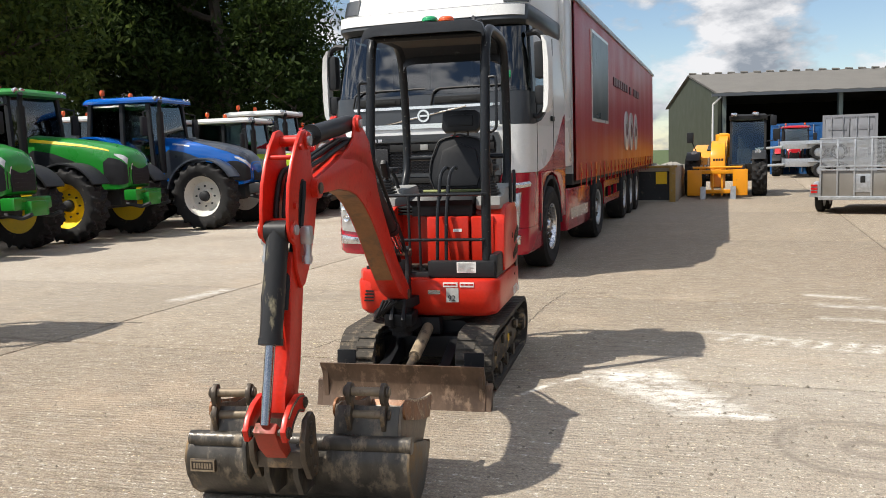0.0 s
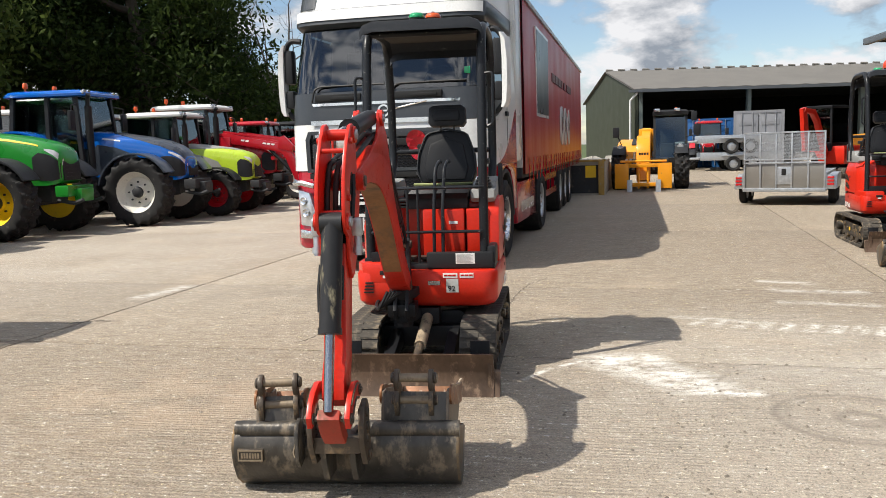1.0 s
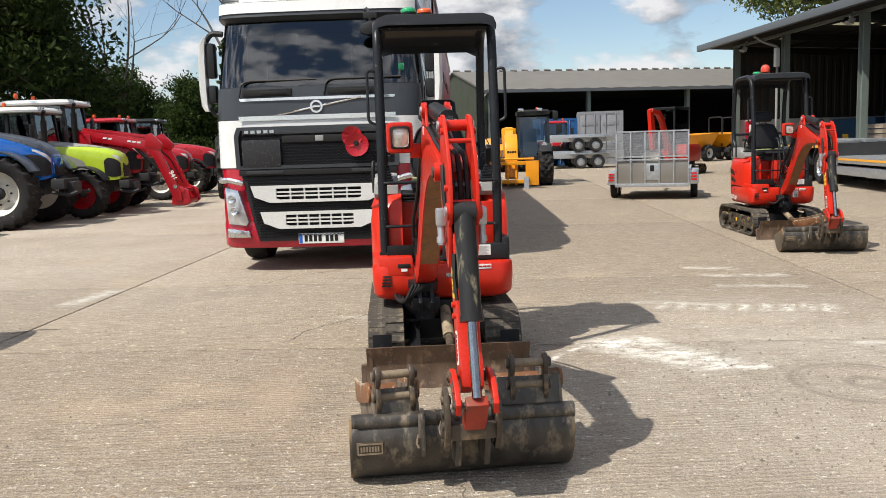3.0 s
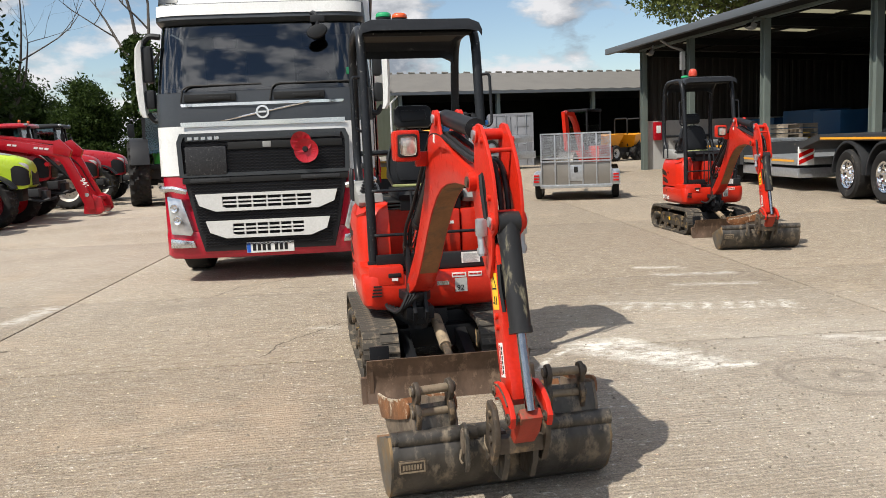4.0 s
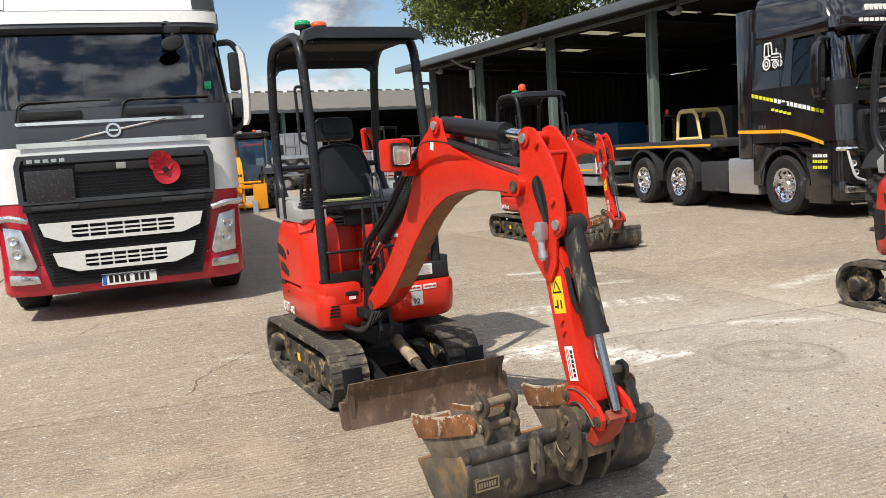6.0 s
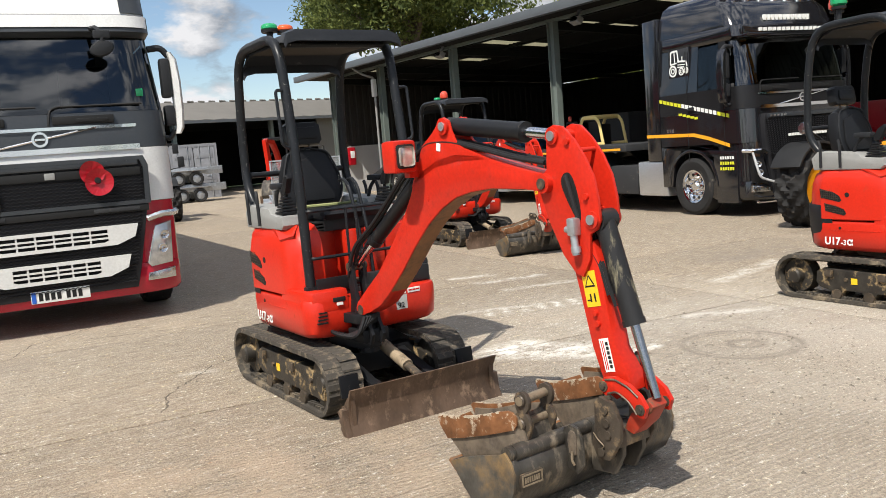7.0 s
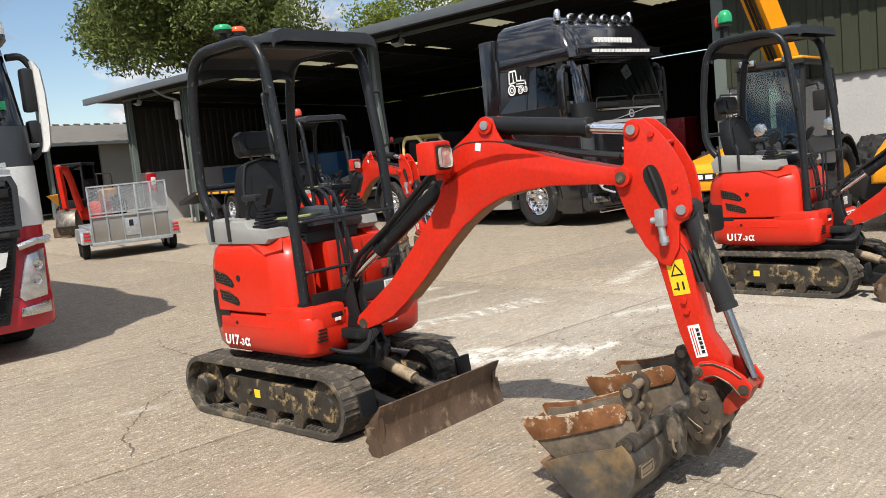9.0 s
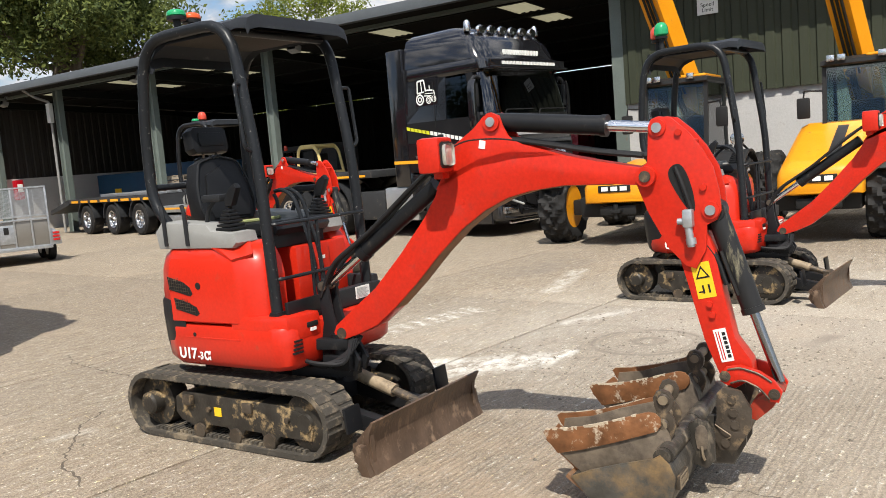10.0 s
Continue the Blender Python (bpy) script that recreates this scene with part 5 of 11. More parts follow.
    lamp = part("work_lamp", bm, M_BOOM, boom, "orange-red boxed work lamp")
    bm = B()
    box(bm, -0.232, -0.118, -1.425, -1.40, 1.437, 1.568, 0.02)
    part("bezel", bm, M_INK, lamp)
    bm = B()
    box(bm, -0.218, -0.132, -1.436, -1.42, 1.452, 1.552, 0.022)
    part("lens", bm, material("lamp_reflector", (0.60, 0.56, 0.50), 0.15, metal=0.5, vary=0.3, scale=40), lamp, "clear ribbed lamp lens")
    # boom cylinder
    A, C = Vector((0, -0.52, 0.86)), Vector((0, -1.27, 1.365))
    bm = B()
    cyl(bm, A.lerp(C, 0.33), A.lerp(C, 0.98), 0.042, 16)
    cyl(bm, A.lerp(C, 0.32), A.lerp(C, 0.37), 0.047, 16)
    part("boom_cylinder", bm, M_BLACK, ex, "black hydraulic boom cylinder")
    bm = B()
    cyl(bm, A, A.lerp(C, 0.34), 0.022, 12)
    part("cylinder_rod", bm, M_CHROME, ex, "chromed boom cylinder rod")
    for k, x in enumerate((-0.05, -0.02, 0.03)):
        bm = B()
        tube(bm, [(x, -0.50, 0.80), (x - 0.01, -0.60, 0.98), (x, -0.85, 1.14), (x, -1.15, 1.37 + 0.01 * k), (x, -1.33, 1.50), (x, -1.44, 1.56), (x, -1.62, 1.56), (x, -1.85, 1.515), (x, -2.10, 1.46), (x, -2.30, 1.43)], 0.0115, 8, 0.08)
        part("boom_hose", bm, M_HOSE, ex, "black hydraulic hose along the boom")
    # arm cylinder
    A, C = Vector((0, -1.607, 1.634)), Vector((0, -2.369, 1.541))
    bm = B()
    cyl(bm, A.lerp(C, 0.05), A.lerp(C, 0.67), 0.043, 18)
    cyl(bm, A.lerp(C, 0.66), A.lerp(C, 0.695), 0.048, 18)
    cyl(bm, A.lerp(C, -0.04), A.lerp(C, 0.06), 0.042, 14)
    part("arm_cylinder", bm, M_BLACK, ex, "black hydraulic arm cylinder")
    bm = B()
    cyl(bm, A.lerp(C, 0.69), C, 0.025, 14)
    part("cylinder_rod", bm, M_CHROME, ex, "chromed arm cylinder rod")

    # ---- dipper arm: two upper cheek plates, box section below ----
    cheek = [(-2.33, 1.55), (-2.343, 1.577), (-2.375, 1.587), (-2.425, 1.578), (-2.487, 1.522), (-2.54, 1.453), (-2.586, 1.366), (-2.606, 1.274), (-2.612, 1.19), (-2.592, 1.15), (-2.552, 1.13), (-2.545, 1.03), (-2.50, 0.95),
             (-2.459, 0.963), (-2.392, 1.036), (-2.316, 1.181), (-2.275, 1.29), (-2.262, 1.335), (-2.278, 1.37), (-2.319, 1.40)]
    hole = [(-2.395, 1.35), (-2.43, 1.39), (-2.468, 1.38), (-2.50, 1.29), (-2.512, 1.195), (-2.492, 1.178), (-2.44, 1.255)]
    for _ in range(2):
        hole = [(a[0] * f + b[0] * (1 - f), a[1] * f + b[1] * (1 - f)) for a, b in zip(hole, hole[1:] + hole[:1]) for f in (0.75, 0.25)]
    for x, sgn in ((-0.062, -1), (0.047, 1)):
        bm = B()
        prism(bm, cheek, "x", x, x + 0.015, 0.003)
        ck = part("arm_cheek", bm, M_BOOM, ex, "chipped red-orange arm cheek plate")
        xo = x if sgn < 0 else x + 0.015
        bm = B()
        prism(bm, hole, "x", min(xo, xo + sgn * 0.0015), max(xo, xo + sgn * 0.0015))
        part("cheek_opening", bm, M_INK, ck)
        bm = B()
        tube(bm, [(xo + sgn * 0.004, -2.435, 1.375), (xo + sgn * 0.008, -2.46, 1.31), (xo + sgn * 0.004, -2.495, 1.19)], 0.010, 8, 0.04)
        part("looped_hose", bm, M_HOSE, ck)
        for y, z in ((-2.369, 1.541), (-2.57, 1.191)):
            bm = B()
            cyl(bm, (xo, y, z), (xo + sgn * 0.010, y, z), 0.036, 18)
            part("pin_boss", bm, M_BOOM, ck)
            bm = B()
            cyl(bm, (xo + sgn * 0.010, y, z), (xo + sgn * 0.018, y, z), 0.021, 16)
            part("pivot_pin", bm, M_GALV, ck)
        for y, z in ((-2.455, 1.515), (-2.545, 1.285)):
            bm = B()
            cyl(bm, (xo, y, z), (xo + sgn * 0.012, y, z), 0.014, 10)
            part("boss", bm, M_BOOM, ck)
        # hydraulic service coupling
        bm = B()
        box(bm, min(xo, xo + sgn * 0.045), max(xo, xo + sgn * 0.045), -2.505, -2.462, 1.125, 1.20, 0.010)
        cyl(bm, (xo + sgn * 0.024, -2.482, 1.13), (xo + sgn * 0.024, -2.492, 1.045), 0.016, 12)
        cyl(bm, (xo + sgn * 0.024, -2.49, 1.08), (xo + sgn * 0.024, -2.493, 1.055), 0.021, 12)
        cyl(bm, (xo + sgn * 0.024, -2.44, 1.15), (xo + sgn * 0.024, -2.47, 1.15), 0.014, 10)
        part("service_valve", bm, M_GALV, ex, "grey hydraulic service coupling")
    for y, z, r in ((-2.369, 1.541, 0.024), (-2.57, 1.191, 0.026), (-2.50, 1.475, 0.010), (-2.53, 1.225, 0.010)):
        bm = B()
        cyl(bm, (-0.05, y, z), (0.05, y, z), r, 14)
        part("arm_cross_pin", bm, M_BOOM, ex)
    bm = B()
    prism(bm, [(-2.40, 1.10), (-2.545, 1.10), (-2.575, 1.02), (-2.602, 0.846), (-2.639, 0.658), (-2.70, 0.567), (-2.708, 0.495), (-2.63, 0.446), (-2.586, 0.465), (-2.549, 0.559), (-2.514, 0.653), (-2.456, 0.892)], "x", -0.046, 0.046, 0.006)
    arm = part("arm", bm, M_BOOM, ex, "scratched red-orange dipper arm")
    xn = -0.046
    tilt = pose(0, -2.524, 0.90, -10.5, 0, 0)
    bm = B()
    box(bm, xn - 0.0018, xn, -0.038, 0.038, -0.075, 0.075, 0, tilt)
    ws = part("warning_label", bm, M_STICKY, arm, "yellow warning label with black pictograms")
    bm = B()
    prism(bm, [(-0.030, 0.008), (0.030, 0.008), (0.0, 0.062)], "x", xn - 0.0032, xn - 0.0015, 0, tilt)
    part("warning_triangle", bm, M_INK, ws)
    bm = B()
    prism(bm, [(-0.019, 0.015), (0.019, 0.015), (0.0, 0.049)], "x", xn - 0.0044, xn - 0.003, 0, tilt)
    part("triangle_centre", bm, M_STICKY, ws)
    bm = B()
    for q in (0.0, -0.024):
        box(bm, xn - 0.0032, xn - 0.0015, q - 0.004 + 0.008, q + 0.004 + 0.008, -0.055, -0.02, 0, tilt)
    box(bm, xn - 0.0032, xn - 0.0015, 0.012, 0.03, -0.05, -0.044, 0, tilt)
    part("pictogram", bm, M_INK, ws)
    tilt = pose(0, -2.592, 0.628, -13, 0, 0)
    bm = B()
    box(bm, xn - 0.0018, xn, -0.026, 0.026, -0.07, 0.07, 0, tilt)
    wl2 = part("maker_label", bm, M_STICKER, arm, "white label with dark print")
    bm = B()
    for k in range(6):
        box(bm, xn - 0.0032, xn - 0.0015, -0.020, -0.006, -0.055 + 0.019 * k, -0.041 + 0.019 * k, 0, tilt)
    part("print_bar", bm, M_INK, wl2)
    bm = B()
    for q in (0.004, 0.014):
        box(bm, xn - 0.0032, xn - 0.0015, q, q + 0.004, -0.06, 0.06, 0, tilt)
    part("print_bar", bm, M_LAMPRED, wl2)
    for y, z in ((-2.545, 0.80), (-2.555, 0.755)):
        bm = B()
        cyl(bm, (xn - 0.012, y, z), (xn, y, z), 0.013, 10)
        part("grease_boss", bm, M_BOOM, arm)
    for x in (-0.035, 0.0, 0.03):
        bm = B()
        tube(bm, [(x, -2.30, 1.43), (x, -2.42, 1.42), (x, -2.50, 1.28), (x, -2.50, 1.10), (x, -2.58, 1.0), (x, -2.615, 0.88)], 0.012, 8, 0.08)
        part("arm_hose", bm, M_HOSE, ex, "black hose between the cheek plates")
    # bucket cylinder
    A, C = Vector((0, -2.585, 1.155)), Vector((0, -2.80, 0.475))
    bm = B()
    cyl(bm, A.lerp(C, -0.04), A.lerp(C, 0.57), 0.044, 18)
    cyl(bm, A.lerp(C, 0.545), A.lerp(C, 0.58), 0.048, 18)
    cyl(bm, (-0.045, -2.575, 1.185), (0.045, -2.575, 1.185), 0.045, 16)
    part("bucket_cylinder", bm, material("scraped_black_paint", (0.022, 0.022, 0.023), 0.45, vary=0.3, scale=6, dirt=0.42, dirt_colour=(0.26, 0.23, 0.15), dirt_scale=16, stretch=(1, 1, 0.22)), ex, "badly scraped black bucket cylinder")
    bm = B()
    cyl(bm, A.lerp(C, 0.57), C, 0.020, 14)
    part("cylinder_rod", bm, M_DARKCHROME, ex, "chromed bucket cylinder rod")
    bm = B()
    tube(bm, [(-0.05, -2.60, 1.02), (-0.055, -2.63, 0.93), (-0.05, -2.66, 0.84)], 0.008, 6)
    part("cylinder_pipe", bm, M_INK, ex)
    # links
    for x in (-0.075, 0.075):
        bm = B()
        prism(bm, [(-2.585, 0.52), (-2.605, 0.545), (-2.66, 0.555), (-2.735, 0.535), (-2.79, 0.50), (-2.82, 0.455), (-2.805, 0.41), (-2.775, 0.412), (-2.735, 0.46), (-2.67, 0.49), (-2.61, 0.468), (-2.58, 0.485)], "x", x - 0.011, x + 0.011, 0.004)
        part("bucket_link", bm, M_BOOM, ex, "red curved bucket link")
        for y, z in ((-2.601, 0.507), (-2.79, 0.445)):
            bm = B()
            cyl(bm, (x - 0.016, y, z), (x + 0.016, y, z), 0.0225, 16)
            part("link_boss", bm, M_STEEL, ex)
        sx = -1 if x < 0 else 1
        for edge in ([(-2.612, 0.536), (-2.66, 0.547), (-2.733, 0.527), (-2.782, 0.494)], [(-2.622, 0.480), (-2.67, 0.497), (-2.732, 0.468), (-2.772, 0.422)]):
            bm = B()
            tube(bm, [(x + sx * 0.012, y, z) for y, z in edge], 0.0045, 6, 0.02)
            part("link_rim", bm, M_STEEL, ex, "worn brown rim of the link")
    for y, z, r in ((-2.79, 0.445, 0.0135), (-2.601, 0.507, 0.0125)):
        bm = B()
        cyl(bm, (-0.097, y, z), (0.097, y, z), r, 6)
        part("link_pin", bm, M_STEEL, ex)
    bm = B()
    prism(bm, [(-2.82, 0.45), (-2.79, 0.48), (-2.70, 0.40), (-2.66, 0.33), (-2.71, 0.315), (-2.775, 0.375)], "x", -0.045, 0.045, 0.008)
    part("tipping_link", bm, M_LINKMUDSHADE, ex, "muddy red tipping link, its red darkened for shade")
    # quick hitch plates
    for x in (-0.105, 0.105):
        bm = B()
        prism(bm, [(-2.60, 0.47), (-2.57, 0.44), (-2.565, 0.34), (-2.545, 0.26), (-2.575, 0.20), (-2.64, 0.205), (-2.70, 0.30), (-2.705, 0.38), (-2.665, 0.455)], "x", x - 0.012, x + 0.012, 0.005)
        qh = part("quick_hitch", bm, M_STEEL, ex, "worn steel quick hitch plate")
        for y, z in ((-2.63, 0.42), (-2.635, 0.365), (-2.64, 0.315), (-2.60, 0.235)):
            bm = B()
            cyl(bm, (x - 0.02, y, z), (x + 0.02, y, z), 0.018, 10)
            part("hitch_bolt", bm, M_STEEL, qh)
    bm = B()
    box(bm, -0.095, 0.095, -2.68, -2.58, 0.26, 0.33, 0.01)
    part("hitch_block", bm, M_STEEL, ex)
    bm = B()
    tube(bm, [(-0.12, -2.56, 0.31), (-0.135, -2.60, 0.29), (-0.13, -2.63, 0.27), (-0.12, -2.60, 0.25)], 0.0026, 6, 0.02)
    part("lynch_pin", bm, M_PIN, ex)

    # lifting bracket with a worn tag beside the hitch
    bm = B()
    prism(bm, [(-2.46, 0.17), (-2.54, 0.15), (-2.575, 0.19), (-2.575, 0.30), (-2.55, 0.345), (-2.51, 0.355), (-2.475, 0.335), (-2.455, 0.28)], "x", -0.205, -0.188, 0.004)
    lb = part("lifting_bracket", bm, M_BUCKET, ex, "dark steel lifting bracket")
    bm = B()
    prism(bm, [(-2.505, 0.235), (-2.525, 0.225), (-2.545, 0.235), (-2.55, 0.305), (-2.54, 0.328), (-2.52, 0.334), (-2.505, 0.32), (-2.498, 0.29)], "x", -0.212, -0.204, 0.002)
    part("tag", bm, M_DUSTSIDE, lb, "pale worn oval tag")
    bm = B()
    tube(bm, [(-0.214, -2.525, 0.245), (-0.222, -2.53, 0.21), (-0.214, -2.535, 0.19)], 0.006, 6)
    part("clip", bm, M_PIN, lb)

    # ---- grading bucket ----
    gb = [(-2.07, 0.172), (-2.150, 0.08), (-2.222, 0.02), (-2.302, 0.0), (-2.374, 0.012), (-2.438, 0.06), (-2.482, 0.14), (-2.494, 0.215), (-2.474, 0.265), (-2.438, 0.30)]
    sh = digger_bucket(ex, "grading_bucket", -0.50, 0.47, gb, 0.012, M_BUCKET, "wide worn black steel grading bucket")
    for x in (-0.507, 0.464):
        bm = B()
        prism(bm, gb + [(-2.414, 0.285), (-2.286, 0.25), (-2.158, 0.21)], "x", x, x + 0.013, 0.002)
        part("side_plate", bm, M_MUDSIDE, sh, "muddy brown and black bucket side plate")
    bm = B()
    cyl(bm, (-0.495, -2.442, 0.288), (0.465, -2.442, 0.288), 0.033, 16)
    part("top_tube", bm, M_BUCKET, sh)
    bm = B()
    prism(bm, [(-2.055, 0.180), (-2.134, 0.112), (-2.130, 0.10), (-2.045, 0.166)], "x", -0.50, 0.47)
    part("cutting_edge", bm, M_RUST, sh, "bright worn cutting edge")
    bm = B()
    box(bm, -0.478, -0.363, -2.504, -2.486, 0.16, 0.215, 0.004, pose(0, 0, 0))
    lab = part("maker_plate", bm, M_STEEL, sh, "raised maker's plate")
    bm = B()
    for x0, x1, z0, z1 in ((-0.475, -0.366, 0.206, 0.212), (-0.475, -0.366, 0.163, 0.169), (-0.475, -0.469, 0.169, 0.206), (-0.372, -0.366, 0.169, 0.206)):
        box(bm, x0, x1, -2.507, -2.502, z0, z1)
    for k in range(7):
        box(bm, -0.461 + 0.012 * k, -0.4535 + 0.012 * k, -2.506, -2.502, 0.176, 0.198)
    part("plate_mark", bm, M_PIN, lab, kind="stuff")
    for x in (-0.06, 0.06):
        bm = B()
        prism(bm, [(-2.49, 0.12), (-2.62, 0.13), (-2.67, 0.22), (-2.675, 0.30), (-2.62, 0.34), (-2.52, 0.33), (-2.50, 0.29)], "x", x - 0.012, x + 0.012, 0.003)
        part("bucket_ear", bm, M_BUCKET, sh)
    for x, w_ in ((-0.30, 0.17), (0.22, 0.26)):
        bm = B()
        cyl(bm, (x - w_, -2.446, 0.287), (x + w_, -2.446, 0.287), 0.0365, 16)
        part("wear_sleeve", bm, M_BUCKET, sh)
    for ob in set(ex.children) - before:
        ob.matrix_basis = BOOM
    return ex


def narrow_bucket(half, m, label):
    """A trenching bucket lying with its ears up."""
    nb = thing("trenching_bucket", label, "bucket", m, group="spare buckets")
    pr = [(0.275, 0.13), (0.16, 0.025), (0.04, -0.082), (-0.03, -0.118), (-0.10, -0.126), (-0.17, -0.09), (-0.215, -0.01), (-0.225, 0.10), (-0.205, 0.20), (-0.17, 0.27)]
    P = [Vector((0, *p)) for p in pr]
    inner = []
    for i, p in enumerate(P):
        d = (P[min(i + 1, len(P) - 1)] - P[max(i - 1, 0)]).normalized()
        inner.append((p.y + d.z * 0.01, p.z - d.y * 0.01))
    bm = B()
    prism(bm, pr + inner[::-1], "x", -half, half, 0.003)
    part("shell", bm, M_BUCKET, nb, "worn dark bucket shell with dried mud")
    for x, o in ((-half - 0.01, -1), (half, 1)):
        bm = B()
        prism(bm, pr + [(-0.13, 0.272), (0.02, 0.235), (0.14, 0.195), (0.265, 0.178)], "x", x, x + 0.012, 0.002)
        sp = part("side_plate", bm, M_DUSTSIDE, nb, "scraped side plate pale with dried mud")
        bm = B()
        xa = x - 0.012 if o < 0 else x + 0.012
        prism(bm, [(0.245, 0.098), (0.285, 0.150), (0.302, 0.186), (0.288, 0.198), (0.20, 0.206), (0.10, 0.224), (0.0, 0.250), (-0.08, 0.276), (-0.13, 0.289), (-0.158, 0.285), (-0.176, 0.266), (-0.178, 0.238), (-0.160, 0.212), (0.0, 0.160), (0.15, 0.118)], "x", xa, xa + 0.011, 0.0015)
        ct = part("side_cutter", bm, M_OCHRE, sp, "orange rusty side cutter with chipped pale edge")
        rg = random.Random(int(half * 1000) + o)
        edge = [(0.302, 0.186), (0.288, 0.198), (0.20, 0.206), (0.10, 0.224), (0.0, 0.250), (-0.08, 0.276)]
        bm = B()
        for p, q in zip(edge, edge[1:]):
            p, q = Vector(p), Vector(q)
            n = max(1, int((q - p).length / 0.014))
            for j in range(n):
                if rg.random() < 0.32:
                    continue
                c, w, h = p.lerp(q, (j + 0.5) / n), rg.uniform(0.005, 0.012), rg.uniform(0.004, 0.013)
                d = (q - p).normalized()
                e = Vector((d.y, -d.x)) * h if d.x < 0 else Vector((-d.y, d.x)) * h
                e = e if e.y < 0 else -e
                poly = [c - d * w, c + d * w, c + d * w * 0.6 + e, c - d * w * 0.8 + e * rg.uniform(0.5, 1)]
                x_out = xa + 0.011 if o > 0 else xa - 0.0012
                prism(bm, [(v.x, v.y + 0.001) for v in poly], "x", x_out, x_out + 0.0012)
                prism(bm, [(v.x, v.y + 0.001) for v in (c - d * w, c + d * w, c + d * w - e.normalized() * 0.0015, c - d * w - e.normalized() * 0.0015)], "x", xa + 0.001, xa + 0.010)
        part("mud_crust", bm, M_MUDPALE, ct, "pale dried mud chips along the edge", kind="stuff")
    # lip and reinforcing strap
    bm = B()
    prism(bm, [(0.30, 0.145), (0.17, 0.018), (0.165, 0.032), (0.292, 0.158)], "x", -half, half, 0.002)
    part("cutting_lip", bm, M_OCHRE, nb, "rusty bucket lip")
    ear = [(-0.14, 0.10), (-0.20, 0.15), (-0.222, 0.20), (-0.232, 0.232), (-0.222, 0.262), (-0.205, 0.283), (-0.222, 0.305), (-0.226, 0.335), (-0.212, 0.362), (-0.186, 0.374), (-0.160, 0.364), (-0.146, 0.338), (-0.150, 0.305), (-0.158, 0.283), (-0.136, 0.258), (-0.130, 0.225), (-0.12, 0.17)]
    for x in (-0.074, 0.074):
        bm = B()
        prism(bm, ear, "x", x - 0.011, x + 0.011, 0.005)
        part("ear", bm, M_STEEL, nb, "worn steel mounting ear")
    for y, z in ((-0.187, 0.335), (-0.180, 0.235)):
        bm = B()
        cyl(bm, (-0.100, y, z), (0.100, y, z), 0.019, 16)
        mp = part("mounting_pin", bm, M_PIN, nb, "dusty brown steel pin")
        for x, o in ((-0.086, -1), (0.086, 1)):
            bm = B()
            lathe(bm, [(0.0, 0), (0.024, 0), (0.025, 0.007), (0.021, 0.012), (0.012, 0.013), (0.011, 0.006), (0.0, 0.006)], (x, y, z), (o, 0, 0), 16)
            part("pin_collar", bm, M_STEEL, mp)
    bm = B()
    box(bm, -0.065, 0.065, -0.215, -0.15, 0.12, 0.15, 0.008)
    part("stiffener", bm, M_STEEL, nb)
    return nb


EX_POSES = [pose(-1.38, 5.80, 0), pose(3.95, 12.05, 0, 0, 0, -4.5), pose(3.08, 4.45, 0, 0, 0, -4.2)]
excavator = build_excavator()
for m in EX_POSES[1:]:
    other = copy_thing(excavator, m)
    if m is EX_POSES[1]:
        for ob in other.children:
            if ob.matrix_basis == BOOM:
                ob.matrix_basis = BOOM_ASIDE
excavator.matrix_basis = EX_POSES[0]


def beacon(m, mat, label, ball=False, h=0.03, stalk=0.10):
    bc = thing("beacon_lamp", label, "beacon", m, group="canopy beacons")
    bm = B()
    cyl(bm, (0, 0, -stalk), (0, 0, 0.01), 0.022, 12)
    lathe(bm, [(0, 0), (0.055, 0), (0.058, 0.018), (0.035, 0.03), (0, 0.03)], (0, 0, 0), (0, 0, 1), 18)
    part("base", bm, M_PLASTIC, bc)
    bm = B()
    if ball:
        lathe(bm, [(0.045, 0.025), (0.066, 0.04), (0.068, 0.075), (0.060, 0.115), (0.038, 0.145), (0, 0.156)], (0, 0, 0), (0, 0, 1), 18)
    else:
        lathe(bm, [(0.05, 0.018), (0.058, 0.026), (0.057, 0.04), (0.052, 0.02 + h), (0.04, 0.028 + h), (0, 0.03 + h)], (0, 0, 0), (0, 0, 1), 18)
    part("lens", bm, mat, bc)
    return bc


for (x, y, z), mt, lb, ball, k in (((-0.13, 0.44, 2.41), M_BCN_G, "flat green beacon on a stalk behind the canopy", False, 0), ((-0.01, 0.455, 2.405), M_BCN_O, "flat orange beacon on a stalk behind the canopy", False, 0),
                                   ((-0.06, 0.44, 2.33), M_BCN_G, "flat green beacon on a stalk behind the canopy", False, 1), ((0.07, 0.44, 2.34), M_BCN_R, "round red beacon behind the canopy", True, 1),
                                   ((-0.08, 0.43, 2.43), M_BCN_G, "tall domed green beacon behind the canopy", True, 2), ((-0.01, 0.50, 2.41), M_BCN_R, "domed red beacon behind the canopy", True, 2)):
    beacon(EX_POSES[k] @ pose(x, y, z), mt, lb, ball, stalk=z - 2.24)

narrow_bucket(0.09, EX_POSES[0] @ pose(-0.36, -2.25, 0.15, 0, 0, 10), "small rusty trenching bucket lying in the grading bucket")
narrow_bucket(0.135, EX_POSES[0] @ pose(0.26, -2.21, 0.165, 0, 0, 1), "rusty trenching bucket lying in the grading bucket")
narrow_bucket(0.12, EX_POSES[1] @ pose(0.02, -1.66, 0.127, 0, 0, 72), "muddy trenching bucket lying behind the grading bucket")


